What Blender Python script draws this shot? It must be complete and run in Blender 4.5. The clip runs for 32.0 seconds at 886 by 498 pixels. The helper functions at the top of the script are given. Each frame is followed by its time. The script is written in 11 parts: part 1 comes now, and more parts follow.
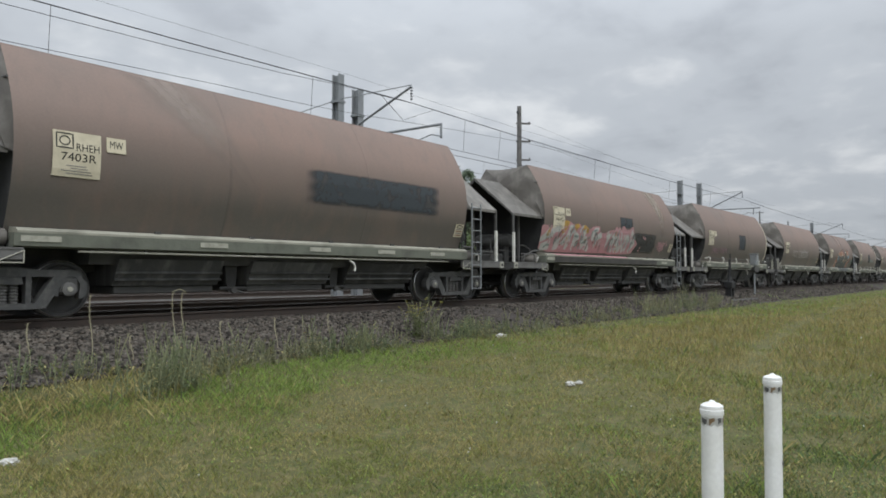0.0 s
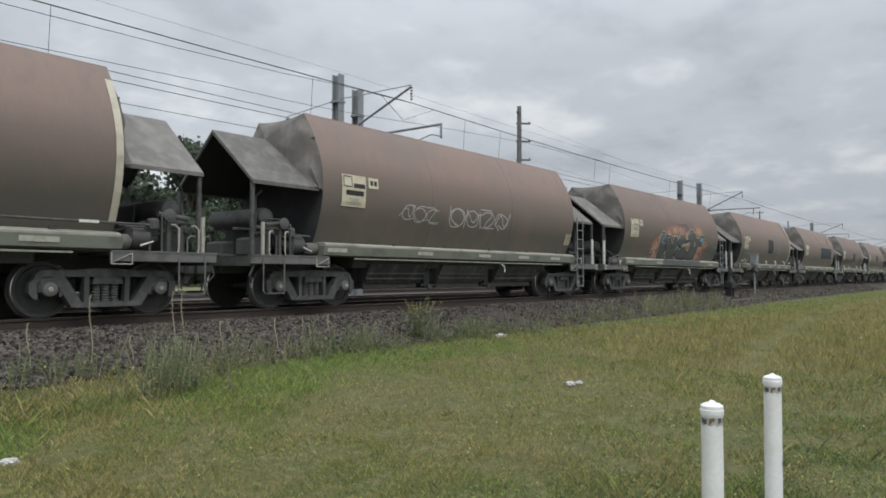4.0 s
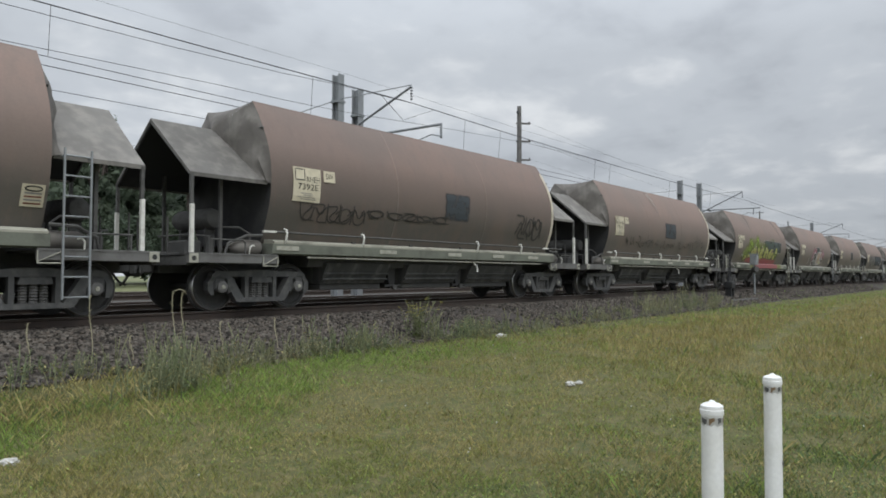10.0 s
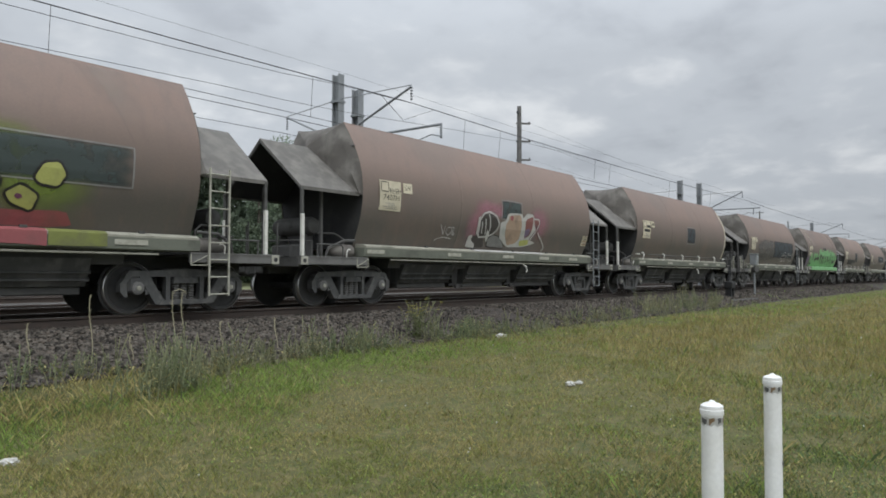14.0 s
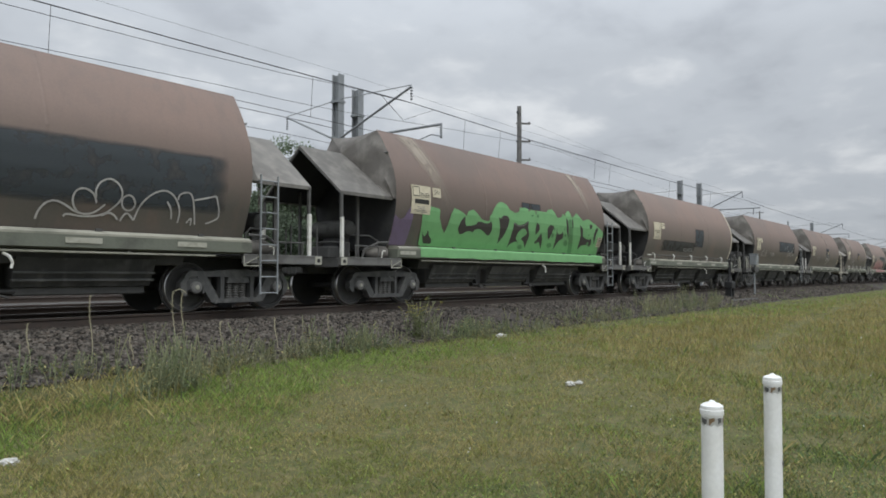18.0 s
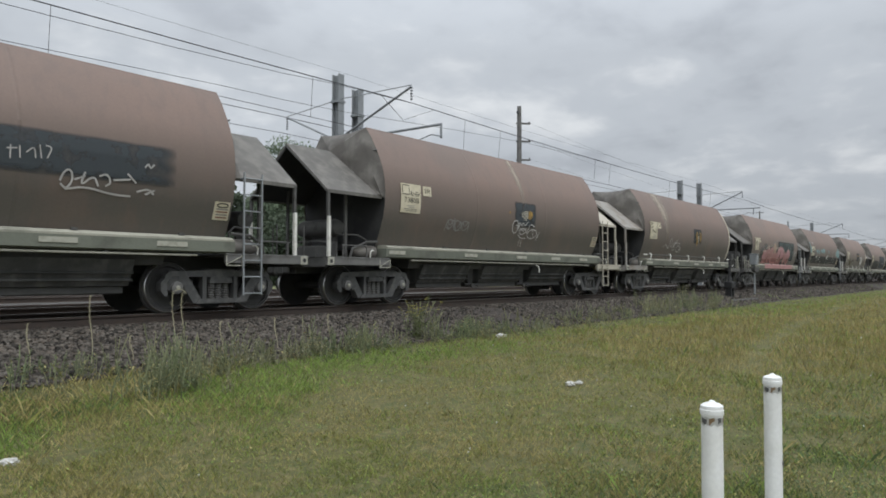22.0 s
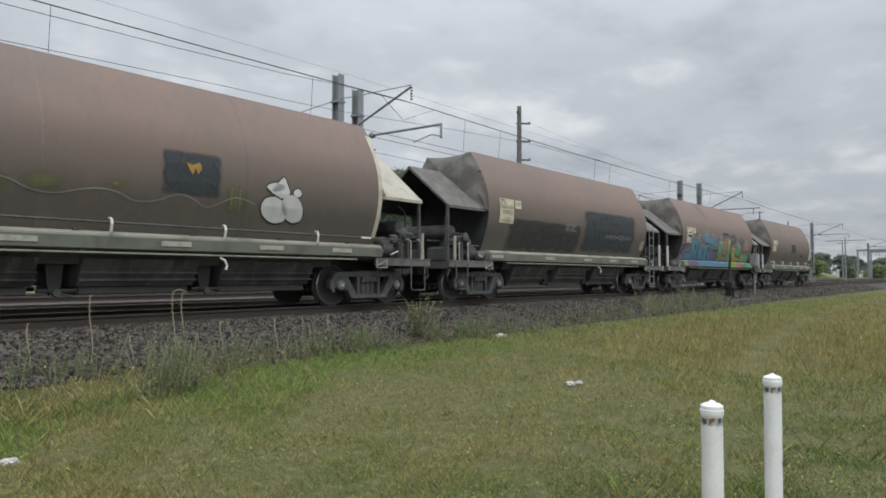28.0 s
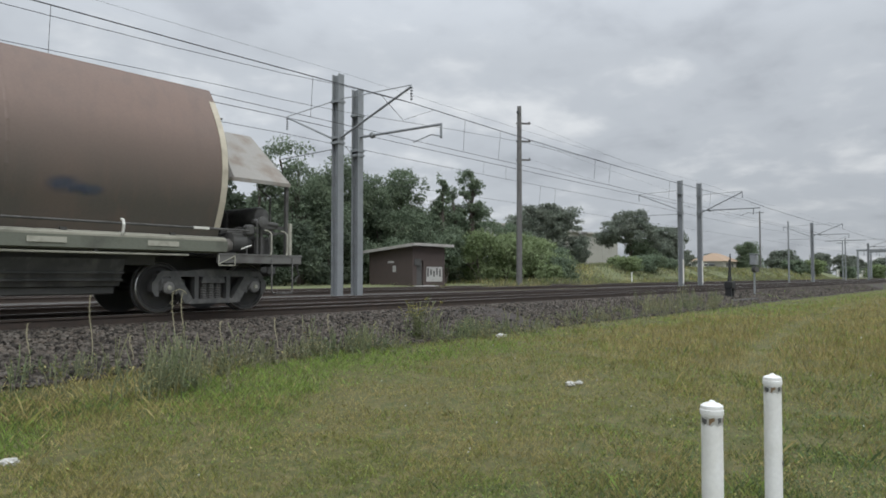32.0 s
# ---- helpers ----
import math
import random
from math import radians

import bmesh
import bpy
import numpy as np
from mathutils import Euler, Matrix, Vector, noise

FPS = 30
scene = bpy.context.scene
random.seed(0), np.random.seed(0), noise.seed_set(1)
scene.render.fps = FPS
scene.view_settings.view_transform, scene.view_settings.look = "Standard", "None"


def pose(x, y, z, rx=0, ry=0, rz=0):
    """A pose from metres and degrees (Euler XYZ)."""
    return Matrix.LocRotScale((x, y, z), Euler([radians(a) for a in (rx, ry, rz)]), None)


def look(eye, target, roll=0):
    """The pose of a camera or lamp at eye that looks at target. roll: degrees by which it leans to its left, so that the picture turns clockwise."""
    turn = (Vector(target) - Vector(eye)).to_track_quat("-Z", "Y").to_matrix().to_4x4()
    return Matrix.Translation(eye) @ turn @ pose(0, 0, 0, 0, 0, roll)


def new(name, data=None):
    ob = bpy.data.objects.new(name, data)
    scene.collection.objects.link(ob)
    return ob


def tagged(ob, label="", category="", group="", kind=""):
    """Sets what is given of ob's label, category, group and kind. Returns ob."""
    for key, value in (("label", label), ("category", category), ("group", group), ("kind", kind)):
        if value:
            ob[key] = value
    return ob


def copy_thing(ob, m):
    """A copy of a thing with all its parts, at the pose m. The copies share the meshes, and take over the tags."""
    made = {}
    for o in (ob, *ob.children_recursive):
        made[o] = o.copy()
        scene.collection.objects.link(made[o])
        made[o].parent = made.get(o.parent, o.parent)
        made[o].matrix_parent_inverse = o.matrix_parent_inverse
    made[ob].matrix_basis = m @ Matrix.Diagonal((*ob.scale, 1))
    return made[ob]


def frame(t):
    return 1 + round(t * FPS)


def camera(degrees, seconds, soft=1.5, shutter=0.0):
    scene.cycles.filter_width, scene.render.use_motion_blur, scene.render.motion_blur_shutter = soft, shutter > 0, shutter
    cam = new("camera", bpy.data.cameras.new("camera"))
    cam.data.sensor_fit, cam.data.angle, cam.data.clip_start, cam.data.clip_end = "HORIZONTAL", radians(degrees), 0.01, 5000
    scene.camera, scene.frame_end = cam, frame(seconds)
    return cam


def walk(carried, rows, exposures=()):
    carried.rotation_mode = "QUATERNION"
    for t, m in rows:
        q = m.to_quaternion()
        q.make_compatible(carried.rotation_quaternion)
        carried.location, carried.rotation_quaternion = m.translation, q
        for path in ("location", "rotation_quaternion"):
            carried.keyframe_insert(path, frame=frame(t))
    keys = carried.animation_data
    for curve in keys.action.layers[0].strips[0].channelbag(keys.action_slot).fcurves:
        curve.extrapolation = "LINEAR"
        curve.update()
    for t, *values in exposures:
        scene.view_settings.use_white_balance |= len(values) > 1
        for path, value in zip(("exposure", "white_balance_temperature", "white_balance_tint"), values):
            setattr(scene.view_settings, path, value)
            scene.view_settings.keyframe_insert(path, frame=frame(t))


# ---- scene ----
# ---- camera ----
CAM_Z = 0.665
YAW, TILT, FOV = 39.0, 2.235, 65.03
cam = camera(FOV, 32.0, soft=1.75)
here = pose(0, 0, CAM_Z, 90 + TILT, 0, YAW - 90)
walk(cam, [(0.0, here), (32.0, here)])

# ---- light ----
scene.view_settings.exposure = 0.04
world = bpy.data.worlds.new("overcast_sky")
scene.world = world
world.use_nodes = True


def sky_nodes():
    nt = world.node_tree
    nt.nodes.clear()
    nn, ln = nt.nodes.new, nt.links.new
    out, bg = nn("ShaderNodeOutputWorld"), nn("ShaderNodeBackground")
    bg.inputs[1].default_value = 1.0
    sky = nn("ShaderNodeTexSky")
    sky.sky_type, sky.sun_disc = "NISHITA", False
    sky.sun_elevation, sky.sun_rotation = radians(52), radians(150)
    thin = nn("ShaderNodeMix")
    thin.data_type, thin.blend_type = "RGBA", "MULTIPLY"
    thin.inputs[0].default_value = 1
    thin.inputs[7].default_value = (0.10, 0.10, 0.10, 1)
    ln(sky.outputs[0], thin.inputs[6])
    # cloud deck: direction projected on a flat layer
    co, sep = nn("ShaderNodeTexCoord"), nn("ShaderNodeSeparateXYZ")
    ln(co.outputs["Generated"], sep.inputs[0])
    up = nn("ShaderNodeMath")
    up.operation = "ADD"
    up.inputs[1].default_value = 0.22
    ln(sep.outputs[2], up.inputs[0])
    dx, dy, flat = nn("ShaderNodeMath"), nn("ShaderNodeMath"), nn("ShaderNodeCombineXYZ")
    dx.operation = dy.operation = "DIVIDE"
    ln(sep.outputs[0], dx.inputs[0]), ln(up.outputs[0], dx.inputs[1])
    ln(sep.outputs[1], dy.inputs[0]), ln(up.outputs[0], dy.inputs[1])
    ln(dx.outputs[0], flat.inputs[0]), ln(dy.outputs[0], flat.inputs[1])
    noise_a, noise_b = nn("ShaderNodeTexNoise"), nn("ShaderNodeTexNoise")
    for node, scale, detail, dist in ((noise_a, 1.25, 5, 0.25), (noise_b, 4.6, 6, 0.2)):
        node.inputs["Scale"].default_value, node.inputs["Detail"].default_value = scale, detail
        node.inputs["Distortion"].default_value = dist
        node.inputs["Roughness"].default_value = 0.52
        ln(flat.outputs[0], node.inputs["Vector"])
    both = nn("ShaderNodeMix")
    both.inputs[0].default_value = 0.33
    ln(noise_a.outputs[0], both.inputs[2]), ln(noise_b.outputs[0], both.inputs[3])
    ramp = nn("ShaderNodeValToRGB")
    ramp.color_ramp.interpolation = "EASE"
    e = ramp.color_ramp.elements
    e[0].position, e[0].color = 0.34, (0.435, 0.468, 0.515, 1)
    e[1].position, e[1].color = 0.66, (0.78, 0.81, 0.84, 1)
    mid = e.new(0.5)
    mid.color = (0.545, 0.585, 0.635, 1)
    ln(both.outputs[0], ramp.inputs[0])
    deck = nn("ShaderNodeMix")
    deck.data_type = "RGBA"
    deck.inputs[0].default_value = 0.97
    ln(thin.outputs[2], deck.inputs[6]), ln(ramp.outputs[0], deck.inputs[7])
    # an overcast sky is brightest overhead
    lift = nn("ShaderNodeMapRange")
    lift.inputs[1].default_value, lift.inputs[2].default_value = 0.30, 1.0
    lift.inputs[3].default_value, lift.inputs[4].default_value = 1.0, 2.9
    ln(sep.outputs[2], lift.inputs[0])
    # a greyer bank low in the east
    bank, low_down, both_lift = nn("ShaderNodeMapRange"), nn("ShaderNodeMapRange"), nn("ShaderNodeMath")
    bank.inputs[1].default_value, bank.inputs[2].default_value = 0.60, 0.98
    bank.inputs[3].default_value, bank.inputs[4].default_value = 0.0, 0.26
    ln(sep.outputs[0], bank.inputs[0])
    low_down.inputs[1].default_value, low_down.inputs[2].default_value = 0.0, 0.34
    low_down.inputs[3].default_value, low_down.inputs[4].default_value = 1.0, 0.0
    ln(sep.outputs[2], low_down.inputs[0])
    both_lift.operation = "MULTIPLY"
    ln(bank.outputs[0], both_lift.inputs[0]), ln(low_down.outputs[0], both_lift.inputs[1])
    cut = nn("ShaderNodeMath")
    cut.operation = "SUBTRACT"
    ln(lift.outputs[0], cut.inputs[0]), ln(both_lift.outputs[0], cut.inputs[1]), ln(cut.outputs[0], bg.inputs[1])
    ln(deck.outputs[2], bg.inputs[0]), ln(bg.outputs[0], out.inputs[0])


sky_nodes()
sun = new("sun", bpy.data.lights.new("sun", "SUN"))
sun.data.energy, sun.data.angle, sun.data.color = 1.4, radians(40), (0.97, 0.985, 0.97)
sun.matrix_world = look((-20, -30, 60), (0, 6, 0))

# ---- materials ----


def material(name, base, rough=0.8, metal=0.0, spots=None, spot_scale=3.0, spot_amount=0.5, grain=0.12, grain_scale=60.0,
             bump=0.2, bump_scale=None, per_object=0.0, per_island=0.0, streak=None, spec=0.4, two=None, two_scale=0.8, alpha_attr=None, low=None, glow_through=0.0):
    """Base colour with large stains, fine grain, optional vertical streaks, and relief."""
    m = bpy.data.materials.new(name)
    m.use_nodes = True
    nt = m.node_tree
    nn, ln = nt.nodes.new, nt.links.new
    sh = nt.nodes["Principled BSDF"]
    sh.inputs["Roughness"].default_value, sh.inputs["Metallic"].default_value = rough, metal
    sh.inputs["Specular IOR Level"].default_value = spec
    co = nn("ShaderNodeTexCoord")

    def tex(scale, detail=4, stretch=None):
        n = nn("ShaderNodeTexNoise")
        n.inputs["Scale"].default_value, n.inputs["Detail"].default_value = scale, detail
        if stretch:
            mp = nn("ShaderNodeMapping")
            mp.inputs["Scale"].default_value = stretch
            ln(co.outputs["Object"], mp.inputs[0]), ln(mp.outputs[0], n.inputs["Vector"])
        else:
            ln(co.outputs["Object"], n.inputs["Vector"])
        return n.outputs[0]

    def ramped(value, lo, hi):
        r = nn("ShaderNodeMapRange")
        r.inputs[1].default_value, r.inputs[2].default_value = lo, hi
        ln(value, r.inputs[0])
        return r.outputs[0]

    def mix(fac, a, b, mode="MIX"):
        x = nn("ShaderNodeMix")
        x.data_type, x.blend_type = "RGBA", mode
        for slot, v in ((0, fac), (6, a), (7, b)):
            if isinstance(v, (int, float)):
                x.inputs[slot].default_value = v
            elif isinstance(v, tuple):
                x.inputs[slot].default_value = (*v[:3], 1)
            else:
                ln(v, x.inputs[slot])
        return x.outputs[2]

    def times(v, k):
        n = nn("ShaderNodeMath")
        n.operation = "MULTIPLY"
        n.inputs[1].default_value = k
        ln(v, n.inputs[0])
        return n.outputs[0]

    col = mix(0.0, base, base)
    if two:
        col = mix(ramped(tex(two_scale, 3), 0.35, 0.65), col, two)
    # blends to the low colour towards the bottom, with an uneven edge
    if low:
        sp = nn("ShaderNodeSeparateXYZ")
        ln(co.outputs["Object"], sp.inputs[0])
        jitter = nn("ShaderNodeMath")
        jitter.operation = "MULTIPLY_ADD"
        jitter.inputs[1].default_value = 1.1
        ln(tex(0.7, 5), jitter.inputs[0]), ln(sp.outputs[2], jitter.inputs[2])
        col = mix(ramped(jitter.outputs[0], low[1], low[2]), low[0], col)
    if spots:
        col = mix(times(ramped(tex(spot_scale, 6), 0.48, 0.68), spot_amount), col, spots)
    if streak:
        col = mix(times(ramped(tex(1.0, 5, (5.0, 5.0, 0.35)), 0.5, 0.72), 0.6), col, streak)
    g = tex(grain_scale, 3)
    col = mix(grain, col, mix(1.0, col, ramped(g, 0.2, 0.8), "MULTIPLY"))
    if per_object or per_island:
        if per_object:
            info = nn("ShaderNodeObjectInfo").outputs["Random"]
        else:
            info = nn("ShaderNodeNewGeometry").outputs["Random Per Island"]
        amount = per_object or per_island
        bright = nn("ShaderNodeHueSaturation")
        rng = nn("ShaderNodeMapRange")
        rng.inputs[3].default_value, rng.inputs[4].default_value = 1 - amount, 1 + amount
        ln(info, rng.inputs[0]), ln(rng.outputs[0], bright.inputs["Value"]), ln(col, bright.inputs["Color"])
        col = bright.outputs[0]
    ln(col, sh.inputs["Base Color"])
    if bump:
        b = nn("ShaderNodeBump")
        b.inputs["Strength"].default_value, b.inputs["Distance"].default_value = bump, 0.02
        ln(tex(bump_scale or grain_scale * 0.5, 5), b.inputs["Height"]), ln(b.outputs[0], sh.inputs["Normal"])
    if glow_through:
        thin, both = nn("ShaderNodeBsdfTranslucent"), nn("ShaderNodeMixShader")
        both.inputs[0].default_value = glow_through
        ln(col, thin.inputs[0]), ln(sh.outputs[0], both.inputs[1]), ln(thin.outputs[0], both.inputs[2])
        ln(both.outputs[0], nt.nodes["Material Output"].inputs[0])
    if alpha_attr:
        a = nn("ShaderNodeAttribute")
        a.attribute_name = alpha_attr
        speck = nn("ShaderNodeMath")
        speck.operation = "MULTIPLY"
        ln(a.outputs["Fac"], speck.inputs[0]), ln(ramped(tex(3.5, 6), 0.05, 0.5), speck.inputs[1])
        ln(speck.outputs[0], sh.inputs["Alpha"])
    return m


# tank colour turns darker and greyer in its lower half
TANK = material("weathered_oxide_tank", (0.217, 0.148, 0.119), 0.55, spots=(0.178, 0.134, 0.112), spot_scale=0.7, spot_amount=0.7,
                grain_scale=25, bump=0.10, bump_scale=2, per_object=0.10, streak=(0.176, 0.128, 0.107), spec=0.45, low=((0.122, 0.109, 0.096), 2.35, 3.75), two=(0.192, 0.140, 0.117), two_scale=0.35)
ENDS = material("sooty_end_sheet", (0.115, 0.105, 0.095), 0.8, spots=(0.21, 0.195, 0.175), spot_scale=2.2, spot_amount=0.7, grain_scale=20,
                bump=0.3, bump_scale=4, per_object=0.12, streak=(0.20, 0.188, 0.17))
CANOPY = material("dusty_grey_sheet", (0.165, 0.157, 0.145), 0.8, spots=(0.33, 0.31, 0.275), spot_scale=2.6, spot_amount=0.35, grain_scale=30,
                  bump=0.2, bump_scale=3, per_object=0.15, two=(0.125, 0.117, 0.107), two_scale=0.8, streak=(0.225, 0.212, 0.19))
BAND = material("cream_end_band", (0.56, 0.51, 0.41), 0.75, spots=(0.36, 0.32, 0.26), spot_scale=4, grain_scale=30, bump=0.1)
PALE_CANOPY = material("cream_painted_sheet", (0.46, 0.425, 0.35), 0.75, spots=(0.30, 0.27, 0.22), spot_scale=2.6, spot_amount=0.6, grain_scale=30, bump=0.2)
FRESH_GREY = material("pale_grey_painted_sheet", (0.29, 0.275, 0.25), 0.75, spots=(0.19, 0.145, 0.11), spot_scale=2.2, spot_amount=0.7, grain_scale=30, bump=0.2)
SILL = material("faded_green_sill", (0.175, 0.185, 0.15), 0.8, spots=(0.10, 0.10, 0.085), spot_scale=2.4, spot_amount=0.7, grain_scale=30, bump=0.25, per_object=0.1)
LEDGE = material("dusty_sill_ledge", (0.36, 0.35, 0.29), 0.85, spots=(0.19, 0.19, 0.155), spot_scale=1.7, spot_amount=0.8, grain_scale=30, bump=0.2, per_object=0.1)
PADS = material("pale_paint_patch", (0.40, 0.39, 0.33), 0.8, spots=(0.25, 0.25, 0.2), spot_scale=6, spot_amount=0.8, grain_scale=30, bump=0.1)
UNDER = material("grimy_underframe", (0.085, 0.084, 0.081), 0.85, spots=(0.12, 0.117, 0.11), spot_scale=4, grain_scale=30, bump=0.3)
# near-black that carries the shade under the end covers in its colour
SHADE_BLACK = material("shade_black_sheet", (0.040, 0.040, 0.041), 0.85, spots=(0.065, 0.064, 0.062), spot_scale=2.0, spot_amount=0.7, grain_scale=30, bump=0.2)
FRAME = material("grey_painted_frame_steel", (0.155, 0.152, 0.146), 0.75, spots=(0.085, 0.08, 0.075), spot_scale=3, spot_amount=0.8, grain_scale=30, bump=0.25)
STEELWORK = material("grey_grimy_steelwork", (0.098, 0.096, 0.092), 0.75, spots=(0.05, 0.047, 0.044), spot_scale=5, spot_amount=0.8, grain_scale=30, bump=0.3)
CAST = material("cast_steel_bogie", (0.080, 0.080, 0.079), 0.7, spots=(0.14, 0.137, 0.13), spot_scale=7, spot_amount=0.7, grain_scale=40, bump=0.3)
CHUTE = material("dusty_hopper_chute", (0.075, 0.075, 0.073), 0.85, spots=(0.125, 0.123, 0.118), spot_scale=1.6, spot_amount=0.8, grain_scale=25, per_object=0.3, bump=0.25, streak=(0.19, 0.185, 0.175))
WHITE = material("white_enamel", (0.72, 0.71, 0.66), 0.55, spots=(0.40, 0.38, 0.33), spot_scale=6, spot_amount=0.6, grain_scale=40, bump=0.1)
LITTER = material("grubby_white_plastic", (0.50, 0.49, 0.46), 0.6, spots=(0.34, 0.33, 0.30), spot_scale=20, spot_amount=0.8, grain_scale=40, bump=0.3, bump_scale=30)
POSTWHITE = material("white_plastic_post", (0.80, 0.80, 0.79), 0.45, spots=(0.66, 0.65, 0.61), spot_scale=5, spot_amount=0.5, grain_scale=50, bump=0.05)
PLATE = material("cream_label_plate", (0.62, 0.56, 0.42), 0.6, spots=(0.50, 0.45, 0.33), spot_scale=5, spot_amount=0.6, grain_scale=40, bump=0.05, per_object=0.06)
INK = material("black_lettering", (0.03, 0.03, 0.028), 0.6, grain_scale=40, bump=0)
BRIGHT = material("polished_wheel_rim", (0.55, 0.54, 0.52), 0.3, 0.9, grain_scale=40, bump=0.05)
WHEEL = material("dark_wheel", (0.062, 0.061, 0.060), 0.75, 0.0, spots=(0.085, 0.08, 0.075), spot_scale=9, grain_scale=40, bump=0.2)
COAL = material("black_coal", (0.02, 0.02, 0.021), 0.6, grain_scale=30, bump=0.6, bump_scale=14)
RAIL_SIDE = material("rusty_rail", (0.060, 0.047, 0.040), 0.85, spots=(0.085, 0.06, 0.046), spot_scale=6, grain_scale=40, bump=0.2)
RAIL_TOP = material("worn_rail_head", (0.42, 0.41, 0.40), 0.35, 0.85, spots=(0.25, 0.23, 0.21), spot_scale=6, grain_scale=40, bump=0.05)
SLEEPER = material("weathered_timber_sleeper", (0.10, 0.085, 0.07), 0.9, spots=(0.16, 0.145, 0.125), spot_scale=5, grain_scale=30, bump=0.4, per_object=0.2)
BALLAST = material("dark_basalt_ballast", (0.079, 0.065, 0.053), 0.9, grain_scale=40, bump=0.3, per_island=0.85, two=(0.086, 0.077, 0.066), two_scale=9.0)
BALLAST_BED = material("ballast_bed", (0.060, 0.050, 0.043), 0.95, spots=(0.115, 0.10, 0.09), spot_scale=14, spot_amount=0.8, grain=0.5, grain_scale=45, bump=1.0, bump_scale=18)
SOIL = material("grassy_soil", (0.125, 0.115, 0.042), 0.95, spots=(0.24, 0.20, 0.085), spot_scale=11.0, spot_amount=0.8, grain=0.6, grain_scale=45, bump=1.0, bump_scale=25,
                two=(0.10, 0.115, 0.035), two_scale=7.0)
FARGREEN = material("far_scrub_ground", (0.135, 0.150, 0.070), 0.95, spots=(0.22, 0.205, 0.115), spot_scale=0.15, grain_scale=2, bump=0.5, bump_scale=2)
PALE_BED = material("pale_gravel_bed", (0.128, 0.122, 0.114), 0.95, spots=(0.085, 0.08, 0.075), spot_scale=3, spot_amount=0.7, grain=0.5, grain_scale=35, bump=1.0, bump_scale=16)
GALV = material("galvanised_mast_steel", (0.29, 0.305, 0.315), 0.55, 0.3, spots=(0.22, 0.23, 0.235), spot_scale=3, grain_scale=30, bump=0.1)
WIRE = material("dark_cable", (0.06, 0.062, 0.068), 0.6, 0.3, grain_scale=40, bump=0)
CONCRETE = material("pale_concrete", (0.46, 0.45, 0.43), 0.9, spots=(0.33, 0.32, 0.30), spot_scale=4, grain_scale=40, bump=0.3)
POLEWOOD = material("grey_power_pole_timber", (0.155, 0.15, 0.145), 0.9, spots=(0.10, 0.095, 0.09), spot_scale=3, grain_scale=30, bump=0.3, streak=(0.2, 0.195, 0.185))
BRICK = material("dark_red_brick", (0.105, 0.080, 0.072), 0.9, spots=(0.085, 0.07, 0.064), spot_scale=3, grain_scale=30, bump=0.3, per_object=0.25)
ROOFTIN = material("weathered_tin_roof", (0.42, 0.40, 0.375), 0.6, spots=(0.28, 0.25, 0.22), spot_scale=2, grain_scale=20, bump=0.15)
SHEDTIN = material("cream_shed_cladding", (0.37, 0.36, 0.32), 0.7, spots=(0.30, 0.29, 0.26), spot_scale=0.4, grain_scale=5, bump=0.15)
TERRACOTTA = material("tan_tile_roof", (0.36, 0.26, 0.18), 0.85, spots=(0.30, 0.22, 0.15), spot_scale=0.5, grain_scale=4, bump=0.2)
BARK = material("grey_brown_bark", (0.12, 0.10, 0.085), 0.95, grain_scale=8, bump=0.6)
LEAF = material("dark_green_leaves", (0.170, 0.225, 0.150), 0.7, glow_through=0.45, grain_scale=3, bump=0, per_island=0.35, two=(0.168, 0.208, 0.132), two_scale=0.5)
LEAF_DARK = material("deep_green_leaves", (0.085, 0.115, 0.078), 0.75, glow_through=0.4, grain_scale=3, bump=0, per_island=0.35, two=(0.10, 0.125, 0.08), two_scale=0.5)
LEAF_GREY = material("grey_green_leaves", (0.190, 0.225, 0.178), 0.75, glow_through=0.45, grain_scale=3, bump=0, per_island=0.3, two=(0.215, 0.235, 0.19), two_scale=0.4)
LEAF2 = material("olive_green_leaves", (0.275, 0.335, 0.175), 0.75, glow_through=0.45, grain_scale=3, bump=0, per_island=0.35, two=(0.185, 0.24, 0.11), two_scale=0.5)
GRASS = material("green_grass", (0.228, 0.275, 0.078), 0.85, glow_through=0.38, grain_scale=20, bump=0, per_island=0.55, two=(0.275, 0.278, 0.085), two_scale=0.6, spec=0.25)
STRAW = material("dry_grass", (0.45, 0.385, 0.18), 0.85, glow_through=0.2, grain_scale=20, bump=0, per_island=0.4, two=(0.31, 0.27, 0.11), two_scale=0.7, spec=0.2)
LUSH = material("bright_green_grass", (0.240, 0.345, 0.086), 0.8, glow_through=0.42, grain_scale=20, bump=0, per_island=0.55, spec=0.25)
WEED = material("grey_green_weeds", (0.165, 0.20, 0.105), 0.85, glow_through=0.25, grain_scale=20, bump=0, per_island=0.35, two=(0.24, 0.23, 0.14), two_scale=1.2)
STALK = material("pale_dry_stalk", (0.36, 0.33, 0.22), 0.85, grain_scale=20, bump=0, spec=0.2)
SEEDED = material("brown_seeding_grass", (0.36, 0.285, 0.13), 0.85, glow_through=0.2, grain_scale=20, bump=0, per_island=0.5, two=(0.30, 0.255, 0.095), two_scale=0.7, spec=0.2)
HERB = material("dark_leafy_weeds", (0.105, 0.165, 0.062), 0.8, glow_through=0.25, grain_scale=20, bump=0, per_island=0.5, two=(0.14, 0.175, 0.075), two_scale=1.5)
SILVER = material("silver_reflective_tape", (0.50, 0.50, 0.48), 0.35, 0.3, spots=(0.28, 0.27, 0.25), spot_scale=30, spot_amount=0.8, grain_scale=60, bump=0.1)
